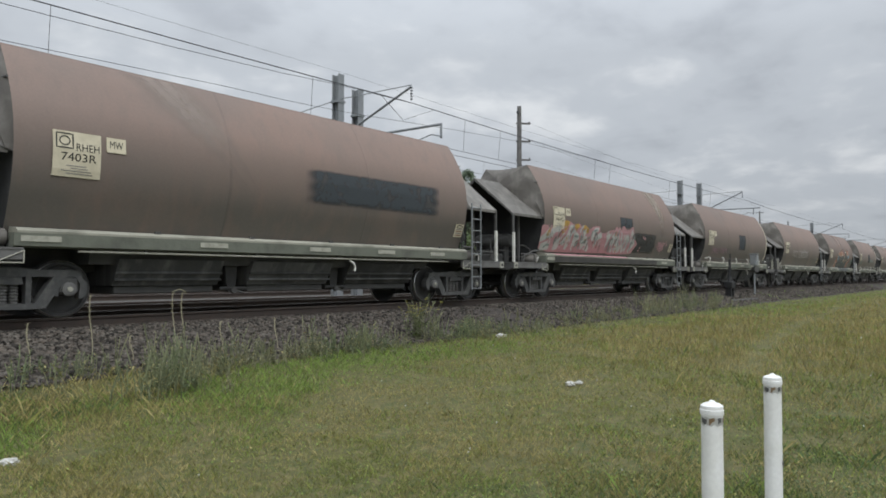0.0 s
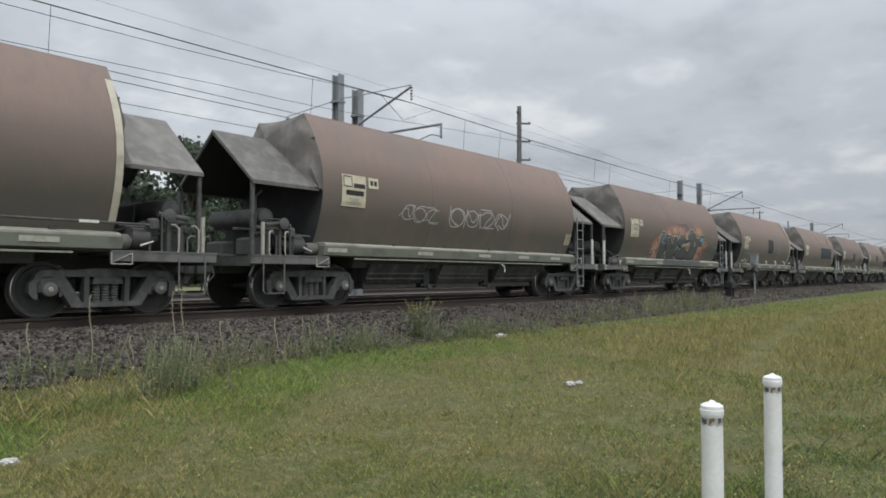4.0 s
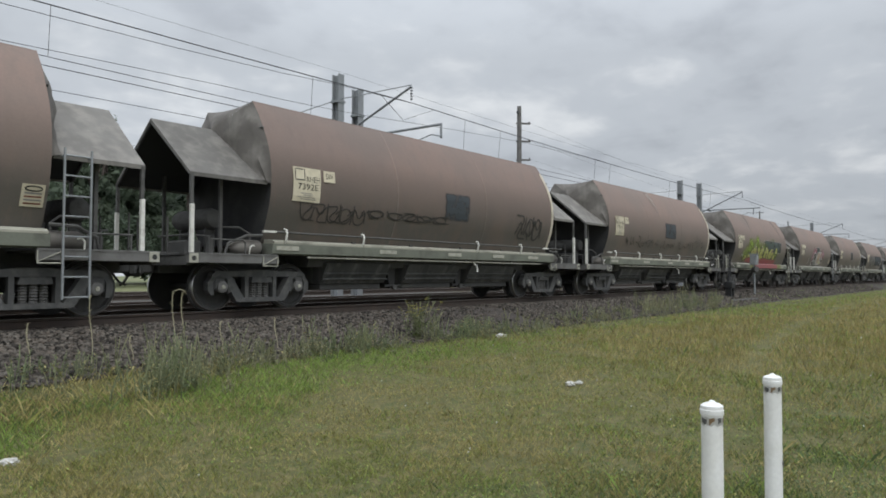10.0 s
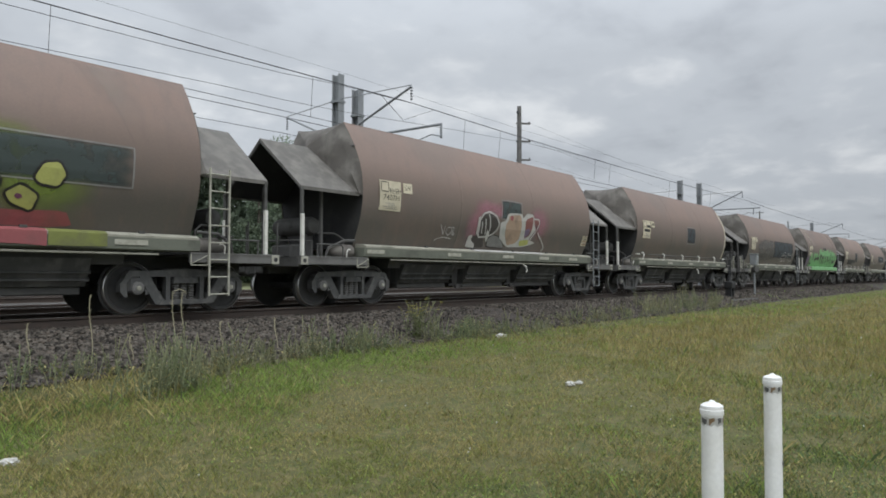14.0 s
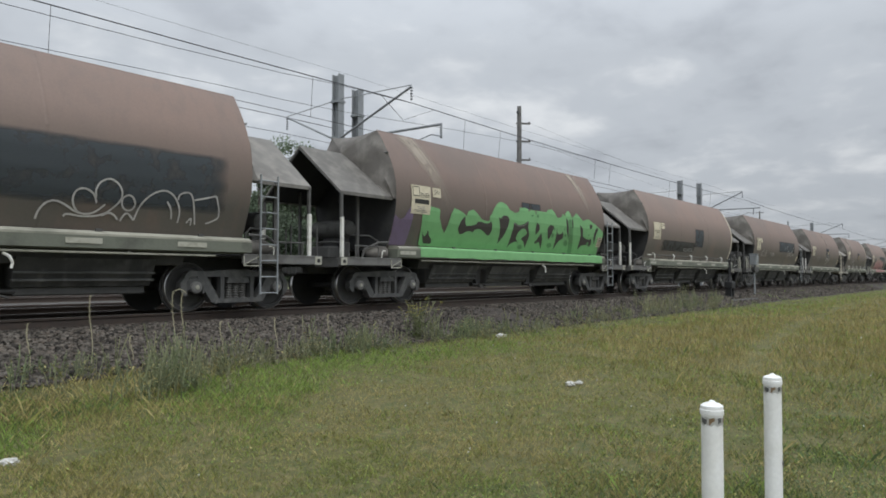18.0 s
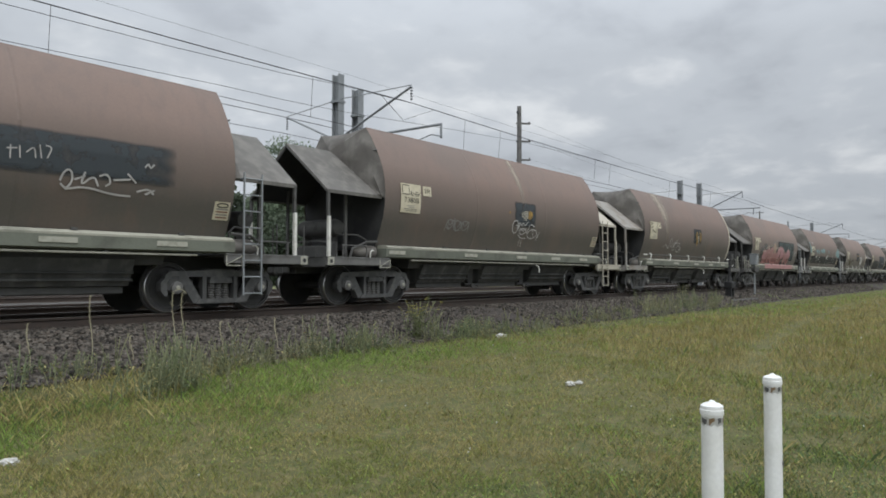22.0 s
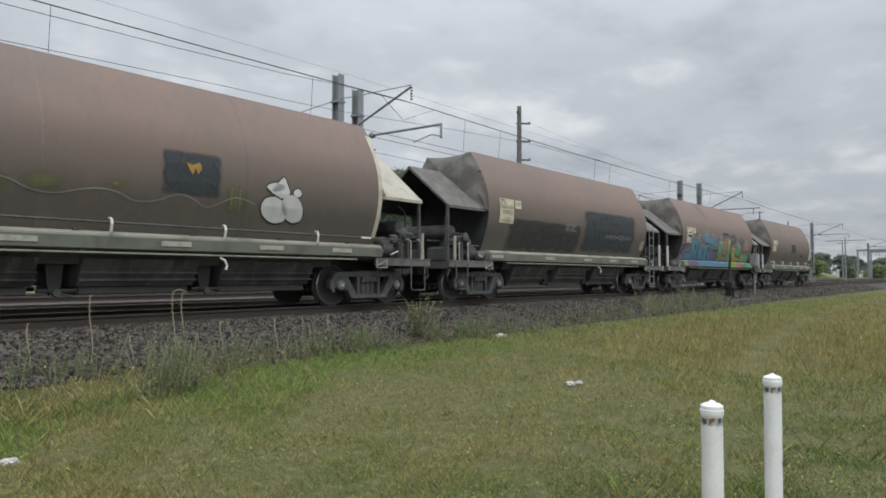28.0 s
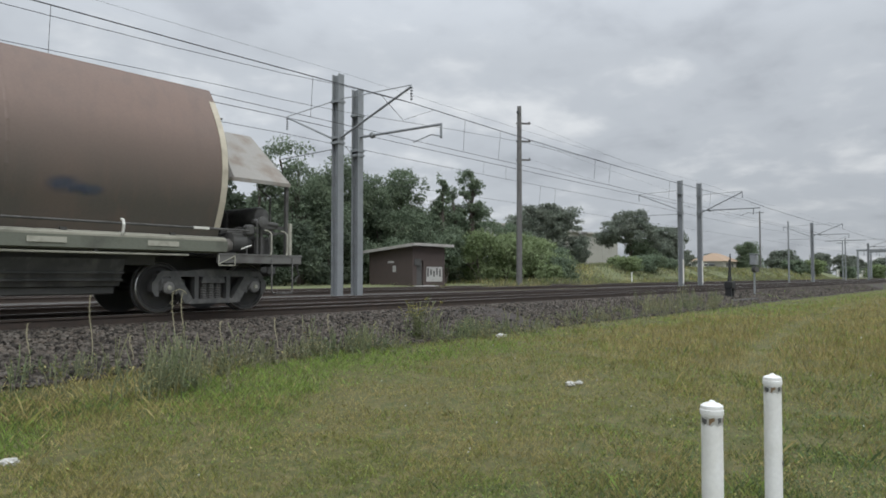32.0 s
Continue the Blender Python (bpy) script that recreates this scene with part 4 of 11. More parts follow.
def near_bracket(x, parent, back=0.0, reach=0.6):
    """Cantilever over the second track: strut, tie, horizontal arm, drop and registration arm."""
    dy = TRACK2_Y - MAST_Y
    part("strut", Shape().rod((back, 0.0, 6.10), (-1.0, dy, 7.60), 0.045, GALV, 8), parent)
    part("tie", Shape().rod((back, -0.2, 7.72), (-1.0, dy, 7.66), 0.018, GALV, 6), parent)
    arm = Shape().rod((0, -0.2, 6.35), (0, dy - reach, 6.30), 0.05, GALV, 8)
    arm.lathe((0, -0.75, 6.345), (0, -1, 0), [(0, 0.06), (0.06, 0.13), (0.16, 0.13), (0.22, 0.06)], GALV, 10)
    part("arm", arm, parent)
    part("drop_bracket", Shape().box((-0.03, dy - 0.62, 5.78), (0.03, dy - 0.55, 6.34), GALV), parent)
    part("registration_arm", Shape().tube([(0, dy - 0.58, 5.85), (-0.1, dy - 0.2, 5.95), (-0.5, dy + 0.35, 5.66)], 0.022, GALV), parent)
    s = Shape()
    insulator(s, (-1.0, dy, 7.60), (-1.0, dy, 7.08))
    part("insulator", s, parent, "ribbed hanging insulator")


def far_bracket(x, parent):
    dy = TRACK3_Y - MAST_Y
    part("strut", Shape().rod((0, 0.0, 6.05), (0.4, dy, 7.6), 0.04, GALV, 8), parent)
    part("tie", Shape().rod((0, 0.2, 7.7), (0.4, dy, 7.64), 0.018, GALV, 6), parent)
    part("arm", Shape().rod((0, 0.2, 5.75), (0.4, dy + 0.5, 5.8), 0.022, GALV, 8), parent)
    s = Shape()
    insulator(s, (0.4, dy, 7.58), (0.4, dy, 7.05))
    part("insulator", s, parent, "ribbed hanging insulator")


def build_overhead():
    for i, (x, top) in enumerate(MASTS):
        m = h_mast(x, top, i in (2, 3))
        if i % 2 or i == 4:
            near_bracket(x, m, -1.08 if i == 1 else 0.0, 1.1 if i == 3 else 0.6)
        if not i % 2:
            far_bracket(x, m)
    # slack stay loop between the first two masts
    part("stay_loop", Shape().tube([(0.0, 0.0, 6.0), (0.5, 0, 5.85), (0.8, 0, 5.55), (0.9, 0, 5.2), (0.5, 0, 5.15), (0.0, 0, 5.35)], 0.015, GALV), bpy.data.objects["catenary_mast"])
    lines = (("messenger_wire", TRACK2_Y, 7.0, 0.2, 0.016, 18.8, 42), ("contact_wire", TRACK2_Y + 0.1, 5.66, 0.0, 0.010, 18.8, 42),
             ("messenger_wire", TRACK3_Y, 7.60, 0.05, 0.016, 18.8, 42), ("cable", TRACK3_Y, 6.88, 0.12, 0.012, 18.8, 42), ("contact_wire", TRACK3_Y + 0.15, 5.38, 0.0, 0.010, 18.8, 42),
             ("earth_wire", MAST_Y, 8.86, 0.12, 0.0045, 18.8, 42))
    for name, y, z, sag, r, x0, span in lines:
        pts = []
        for k in range(-12, 110):
            x = x0 + k * 4.2
            u = ((x - x0) % span) / span
            pts.append((x, y, z - sag * 4 * u * (1 - u)))
        ob = part(name, Shape().tube(pts, r, WIRE, 4), None)
        tagged(ob, "thin dark overhead wire running along the tracks", "overhead wire", "overhead wires")
    # out-of-running wires that climb towards the first masts
    for name, pts, r in (("feeder_wire", [(-6, 16.85, 5.70), (5.5, 16.85, 5.79), (11.0, 16.85, 5.97), (13.4, 16.85, 6.0), (16.0, 16.85, 6.1), (20.6, 16.85, 6.40), (26.5, 16.85, 6.72), (34.8, 16.85, 6.9)], 0.008),
                         ("catenary_wire", [(-6, 16.75, 6.52), (5.7, 16.75, 6.57), (9.4, 16.75, 6.64), (13.0, 16.75, 6.76), (15.1, 16.75, 6.89), (18.8, 16.75, 6.99)], 0.009)):
        ob = part(name, Shape().tube(pts, r, WIRE, 4), None)
        tagged(ob, "thin dark overhead wire climbing to the masts", "overhead wire", "overhead wires")
    wires = {name + str(round(y)): (y, z, sag, x0, span) for name, y, z, sag, r, x0, span in lines}
    for upper, lower, x in (("messenger_wire17", "contact_wire17", 14.2), ("messenger_wire17", "contact_wire17", 22.1), ("messenger_wire17", "contact_wire17", 24.6), ("messenger_wire17", "contact_wire17", 33.5),
                            ("messenger_wire17", "contact_wire17", 35.3), ("messenger_wire24", "cable24", 33.9), ("messenger_wire24", "cable24", 36.3), ("cable24", "contact_wire24", 40.5), ("cable24", "contact_wire24", 42.5),
                            ("messenger_wire17", "contact_wire17", 6.5), ("messenger_wire17", "contact_wire17", 44.0), ("messenger_wire17", "contact_wire17", 52.0)):
        ends = []
        for k in (upper, lower):
            y, z, sag, x0, span = wires[k]
            u = ((x - x0) % span) / span
            ends.append((x, y, z - sag * 4 * u * (1 - u)))
        ob = part("dropper_wire", Shape().rod(ends[0], ends[1], 0.007, WIRE, 4), None)
        tagged(ob, "short vertical wire hung between the overhead wires", "dropper wire", "dropper wires")
    # V-shaped dropper at the near bracket
    ob = part("dropper_wire", Shape().tube([(17.2, TRACK2_Y, 7.0), (18.4, TRACK2_Y, 5.98 + 0.3), (20.2, TRACK2_Y, 7.0)], 0.010, WIRE, 4), None)
    tagged(ob, "V-shaped wire stay hung from the messenger wire", "dropper wire", "dropper wires")


build_overhead()


def power_pole():
    p = thing("power_pole", "tall weathered timber power pole with short crossarms", "power pole", (45.1, 29.0, 0.0))
    part("shaft", Shape().rod((0, 0, -0.3), (0.1, 0, 13.8), 0.24, POLEWOOD, 12, 0.17), p, smooth=40)
    for z in (12.45, 11.05, 9.6):
        a = Shape().rod((-0.15, 0.1, z), (1.05, -0.38, z + 0.12), 0.075, POLEWOOD, 6)
        a.lathe((1.0, -0.33, z + 0.12), (0, 0, 1), [(0, 0.03), (0.06, 0.07), (0.12, 0.06), (0.16, 0.02)], WIRE, 8)
        part("crossarm", a, p)
    part("insulator", Shape().lathe((-0.15, 0, 13.2), (0, 0, 1), [(0, 0.05), (0.1, 0.1), (0.2, 0.05)], WIRE, 8), p)
    for z in (12.65, 11.25, 9.8):
        ob = part("power_line", Shape().tube([(46.1 + k * 10, 28.7 + k * 0.55, z - 1.3 * (k / 8) * (1 - k / 8) * 4 * 0.4 + 0.0) for k in range(9)], 0.006, WIRE, 4), None)
        tagged(ob, "thin power line strung from the timber pole", "power line", "power lines")


power_pole()


def far_pole(x, y, top):
    z = float(ground_z(y) + bank_z(x, y))
    p = thing("power_pole", "distant plain timber pole on the grassy bank", "power pole", (x, y, z))
    part("shaft", Shape().rod((0, 0, -0.3), (0, 0, top - z), 0.20, POLEWOOD, 10, 0.15), p, smooth=40)
    part("crossarm", Shape().rod((0.3, -0.9, top - z - 0.35), (-0.3, 0.9, top - z - 0.3), 0.06, POLEWOOD, 6), p)


far_pole(174.7, 45, 16.0)


def brick_hut():
    h = thing("brick_hut", "small dark brick trackside hut with a shallow tin roof", "hut", (35.6, 31.5, 0.0))
    x1, y1 = 3.5, 4.15
    s = Shape()
    # front wall with a doorway cut through
    for a, b, z0, z1 in ((0, 0.42, -0.3, 2.72), (1.12, x1, -0.3, 2.72), (0.42, 1.12, 1.75, 2.72)):
        s.box((a, 0, z0), (b, 0.22, z1), BRICK)
    s.prism([(0.22, -0.3), (y1, -0.3), (y1, 2.34), (0.22, 2.72)], 0, 0.22, BRICK, axis=0)
    s.prism([(0.22, -0.3), (y1, -0.3), (y1, 2.34), (0.22, 2.72)], x1 - 0.22, x1, BRICK, axis=0)
    s.box((0.22, y1 - 0.22, -0.3), (x1 - 0.22, y1, 2.3), BRICK)
    part("wall", s, h)
    part("roof", Shape().prism([(-0.45, 2.84), (y1 + 0.4, 2.40), (y1 + 0.4, 2.47), (-0.45, 2.91)], -0.4, x1 + 0.45, ROOFTIN, axis=0), h, "weathered tin roof")
    part("fascia", Shape().box((-0.42, -0.50, 2.74), (x1 + 0.47, -0.455, 2.93), ROOFTIN), h)
    part("bargeboard", Shape().prism([(-0.45, 2.72), (y1 + 0.4, 2.28), (y1 + 0.4, 2.48), (-0.45, 2.92)], -0.45, -0.405, ROOFTIN, axis=0), h)
    part("door", Shape().box((0.45, 0.12, -0.25), (1.09, 0.17, 1.72), UNDER), h, "dark doorway")
    part("vent", Shape().box((0.15, -0.06, 1.42), (0.8, -0.003, 1.85), UNDER), h)
    part("notice", Shape().box((1.45, -0.02, 0.28), (3.2, -0.004, 1.32), CONCRETE), h, "pale painted panel")
    for k in range(5):
        a = 1.52 + k * 0.33
        part("painted_mark", Shape().box((a, -0.026, 0.62 + 0.12 * (k % 2)), (a + 0.16, -0.021, 1.24 - 0.1 * (k % 3)), UNDER), h)
    part("small_sign", Shape().box((-0.02, 1.55, 0.95), (-0.004, 1.85, 1.4), CONCRETE), h)
    part("small_sign", Shape().box((-0.02, 1.75, 1.58), (-0.004, 2.3, 1.72), CONCRETE), h)
    part("door_step", Shape().box((0.05, -0.9, -0.3), (1.75, -0.02, 0.02), CONCRETE, 0.03), h, "pale concrete step")


brick_hut()


def shed(at, sx, sy, top, label, bays):
    s = thing("warehouse", label, "warehouse", at)
    w = Shape()
    w.box((0, 0, -0.5), (sx, sy, top), SHEDTIN)
    part("wall", w, s)
    for k in range(bays + 1):
        x = sx * k / bays
        part("panel_joint", Shape().box((x - 0.08, -0.05, -0.5), (x + 0.08, -0.004, top - 0.1), ROOFTIN), s)
    part("roof", Shape().prism([(-0.4, top), (sy / 2, top + sy * 0.06), (sy + 0.4, top), (sy + 0.4, top + 0.25), (sy / 2, top + sy * 0.06 + 0.25), (-0.4, top + 0.25)], -0.4, sx + 0.4, ROOFTIN, axis=0), s)
    part("gutter", Shape().box((-0.4, -0.55, top - 0.15), (sx + 0.4, -0.41, top + 0.12), ROOFTIN), s)
    return s


shed((92, 70, 0.3), 40, 26, 9.6, "long cream metal warehouse behind trees", 8)
shed((132.5, 68.5, 0.3), 15, 22, 9.4, "cream metal shed with panelled walls", 2)


def far_house():
    h = thing("far_house", "low house with a tan tiled hip roof", "house", (193, 59, 2.1))
    part("wall", Shape().box((0, 0, -0.6), (15, 9, 2.6), SHEDTIN), h)
    s = Shape()
    s.add([(-0.6, -0.6, 2.6), (15.6, -0.6, 2.6), (15.6, 9.6, 2.6), (-0.6, 9.6, 2.6), (4.5, 4.5, 5.0), (10.5, 4.5, 5.0)], [(0, 1, 5, 4), (1, 2, 5), (2, 3, 4, 5), (3, 0, 4), (0, 3, 2, 1)], TERRACOTTA)
    part("roof", s, h, "tan tiled hip roof")
    for x in (2, 6.5, 11):
        part("window", Shape().box((x, -0.03, 1.0), (x + 1.8, -0.004, 2.1), UNDER), h)


far_house()


def site_fence(x0, x1, y, z, hgt, label):
    f = thing("fence", label, "fence", (x0, y, z))
    n = int((x1 - x0) / 3)
    me = Shape().box((0.04, -0.03, 0), (2.96, 0.03, hgt), WHITE).mesh("fence_panel")
    post = Shape().box((-0.05, -0.06, -0.3), (0.05, 0.06, hgt + 0.1), GALV).mesh("fence_post")
    for k in range(n):
        part("fence_panel", me, f).location = (k * 3, 0, 0)
        part("fence_post", post, f).location = (k * 3, 0, 0)


site_fence(146, 167, 60, 1.95, 1.3, "white panel fence beside the yard")
site_fence(215, 300, 36, 0.3, 2.2, "pale panel fence near the gantries")


def gantry(x, y0, y1, top):
    g = thing("signal_gantry", "grey steel portal gantry over the tracks", "gantry", (x, 0, 0), "portal gantries")
    for y in (y0, y1):
        part("leg", Shape().box((-0.2, y - 0.2, -0.3), (0.2, y + 0.2, top), GALV), g)
    part("beam", Shape().box((-0.25, y0 - 0.3, top), (0.25, y1 + 0.3, top + 0.5), GALV, 0.05), g)
    for k in range(5):
        y = y0 + (y1 - y0) * (k + 0.5) / 5
        part("hanger", Shape().box((-0.06, y - 0.06, top - 1.2), (0.06, y + 0.06, top), GALV), g)


gantry(205, 15.5, 29.4, 7.0)
gantry(232, 9, 30, 7.4)
gantry(300, 9, 34, 7.6)


def steel_post(x, y, top, label, half):
    p = thing("line_post", label, "post", (x, y, 0), "slim trackside posts")
    part("shaft", Shape().rod((0, 0, -0.35), (0, 0, top), 0.12, GALV, 8, 0.09), p)
    if half:
        part("crossbar", Shape().box((-0.04, -half, top - 0.5), (0.04, half, top - 0.38), GALV), p)


steel_post(101.1, 22.5, 8.0, "slim grey pole beside the tracks", 0)
steel_post(131.3, 20.6, 7.0, "grey pole with a wide crossbar", 3.0)
steel_post(150.0, 24.0, 7.4, "distant grey pole with a short crossbar", 1.0)


def lattice_tower():
    t = thing("lattice_tower", "distant slim lattice tower", "tower", (150, 64, 0))
    for a, b in ((-0.6, -0.6), (0.6, -0.6), (0.6, 0.6), (-0.6, 0.6)):
        part("leg", Shape().rod((a * 1.6, b * 1.6, 0), (a, b, 14.0), 0.07, GALV, 5), t)
    for k in range(9):
        z = 0.8 + k * 1.5
        part("lattice_bar", Shape().rod((-0.85, -0.85, z), (0.8, -0.8, z + 1.4), 0.05, GALV, 4), t)


lattice_tower()


def signal_post():
    s = thing("signal_post", "small grey signal cabinet on a steel post", "signal", (39.9, 10.6, -0.33))
    part("post", Shape().rod((0, 0, -0.25), (0, 0, 1.6), 0.05, GALV, 8), s)
    part("post", Shape().rod((0.16, 0.05, -0.25), (0.16, 0.05, 1.0), 0.03, GALV, 8), s)
    b = part("cabinet", Shape().box((-0.22, -0.18, 1.58), (0.22, 0.18, 2.16), GALV, 0.04), s, "grey sheet-metal cabinet")
    part("hood", Shape().box((-0.25, -0.22, 2.16), (0.25, 0.2, 2.21), GALV, 0.02), b)
    part("lamp_head", Shape().lathe((0.0, -0.05, 1.36), (-0.6, -0.8, 0), [(-0.12, 0.17), (0.02, 0.18), (0.14, 0.15)], UNDER, 12), s)
    part("base", Shape().box((-0.25, -0.2, -0.3), (0.3, 0.2, 0.0), STEELWORK, 0.03), s)


signal_post()


def points_lever():
    p = thing("points_lever", "black hand points lever stand beside the track", "points lever", (35.4, 10.55, -0.38))
    for x in (-0.2, 0.2):
        part("stand", Shape().prism([(x - 0.07, -0.1), (x + 0.07, -0.1), (x + 0.05, 0.62), (x - 0.05, 0.62)], -0.14, 0.14, COAL), p)
    part("lever_box", Shape().box((-0.3, -0.18, 0.45), (0.3, 0.18, 0.78), COAL, 0.03), p)
    part("quadrant", Shape().prism([(-0.24, 0.78), (0.22, 0.78), (0.16, 1.02), (0.02, 0.96), (-0.16, 1.08)], -0.05, 0.05, COAL), p)
    part("lever", Shape().rod((0.12, 0, 0.7), (0.28, 0.05, 2.15), 0.03, COAL, 6), p)
    part("lever", Shape().rod((-0.14, 0, 0.7), (-0.05, 0, 1.85), 0.03, COAL, 6), p)
    part("rodding", Shape().box((-3.5, 0.35, 0.13), (4.0, 0.43, 0.19), RAIL_SIDE), p)
    part("concrete_trough", Shape().box((-1.8, -0.7, -0.25), (2.4, -0.4, -0.06), STEELWORK, 0.02), p)


points_lever()


def track_marker():
    m = thing("marker_post", "short white marker post in the far verge", "marker post", (72.5, 32.0, 0))
    part("shaft", Shape().box((-0.09, -0.05, -0.2), (0.09, 0.05, 1.12), POSTWHITE, 0.01), m)


track_marker()


def guide_post(x, y, top, r, lean):
    p = thing("guide_post", "white plastic guide post with a domed cap and torn reflective band", "guide post", (x, y, 0), "white guide posts")
    p.rotation_euler = (0, radians(lean), 0)
    part("tube", Shape().lathe((0, 0, 0), (0, 0, 1), [(-0.95, r), (top - 0.012 - 0.045, r)], POSTWHITE, 32), p, smooth=40)
    c = Shape().lathe((0, 0, top - 0.045), (0, 0, 1), [(-0.01, r + 0.004), (0.012, r + 0.005), (0.014, r + 0.002), (0.030, r + 0.002), (0.038, r * 0.8), (0.045, r * 0.35), (0.047, r * 0.3), (0.053, r * 0.2)], POSTWHITE, 32)
    part("cap", c, p, "domed white cap", 40)
    for k, (a, b, z0, z1, mat) in enumerate(((0, 6.283, -0.012, 0.014, SILVER), (3.2, 3.7, -0.008, 0.012, TAPE_BROWN), (4.0, 4.35, -0.010, 0.012, UNDER), (4.6, 5.1, -0.006, 0.013, TAPE_BROWN), (2.5, 3.0, -0.010, 0.010, UNDER))):
        s = Shape()
        n = 24
        zz = top - 0.082
        v = []
        for i in range(n + 1):
            t = a + (b - a) * i / n
            rr = r + 0.0012 + 0.0006 * k
            lift = 0.010 * (t - a) / (b - a) if k else 0.0
            jag = 0.006 * math.sin(t * 9 + k)
            v += [(rr * math.cos(t), rr * math.sin(t), zz + z0 * 1.4 + jag + lift), (rr * math.cos(t), rr * math.sin(t), zz + z1 * 1.25 + 0.5 * jag)]
        s.add(v, [(2 * i, 2 * i + 2, 2 * i + 3, 2 * i + 1) for i in range(n)], mat)
        part("reflective_band", s, p, "torn silver and brown reflective tape")
    part("clover", Shape().prism([(-0.012, 0.0), (0, 0.03), (0.012, 0.0), (0.006, -0.006)], -r - 0.004, -r - 0.002, UNDER), p).location = (0, 0, -0.40)


guide_post(3.26, 1.06, 0.09, 0.0475, 0.6)
guide_post(4.305, 1.057, 0.10, 0.0475, 1.0)


def litter(x, y, size, label, seed):
    """A crumpled pale lump."""
    bm = bmesh.new()
    bmesh.ops.create_icosphere(bm, subdivisions=3, radius=1)
    for v in bm.verts:
        n = noise.noise(v.co * 2.1 + Vector((seed, 0, 0))) * 0.5 + noise.noise(v.co * 5 + Vector((0, seed, 0))) * 0.25
        v.co = Vector((v.co.x * 1.3, v.co.y, v.co.z * 0.62)) * size * (1 + n)
    me = bpy.data.meshes.new("litter")
    bm.to_mesh(me)
    bm.free()
    me.materials.append(LITTER)
    ob = new("litter", me)
    ob.location = (x, y, float(ground_z(y)) + size * 0.35)
    tagged(ob, label, "litter", "scraps of litter")


litter(12.85, 8.75, 0.10, "crumpled white plastic scrap by the weeds", 3)
litter(8.55, 4.68, 0.06, "torn white plastic bag on the grass", 5)
litter(8.78, 4.66, 0.045, "shred of white plastic on the grass", 8)
litter(2.1, 6.0, 0.06, "scrap of white paper in the grass", 9)

# ---- trees and shrubs ----


def leaf_cloud(g, blobs, per_blob, size):
    """Leaf quads scattered through ellipsoid clumps: rows of (x, y, z, rx, ry, rz)."""
    vs = []
    for bx, by, bz, rx, ry, rz in blobs:
        n = int(per_blob * (rx * ry * rz) ** (2 / 3) * 1.6) + 30
        d = g.normal(size=(n, 3))
        d /= np.linalg.norm(d, axis=1)[:, None]
        rad = g.uniform(0.25, 1.0, n) ** 0.6 * g.uniform(0.8, 1.3, n)
        c = np.array([bx, by, bz]) + d * rad[:, None] * np.array([rx, ry, rz])
        a = g.normal(size=(n, 3))
        a /= np.linalg.norm(a, axis=1)[:, None]
        b = np.cross(a, d + 0.3 * g.normal(size=(n, 3)))
        b /= np.linalg.norm(b, axis=1)[:, None] + 1e-6
        s = size * g.uniform(0.5, 1.3, (n, 1))
        vs.append(np.stack([c - a * s, c - b * s * 0.55, c + a * s, c + b * s * 0.55], 1))
    v = np.concatenate(vs)
    f = np.arange(len(v) * 4).reshape(-1, 4)
    return v.reshape(-1, 3), f


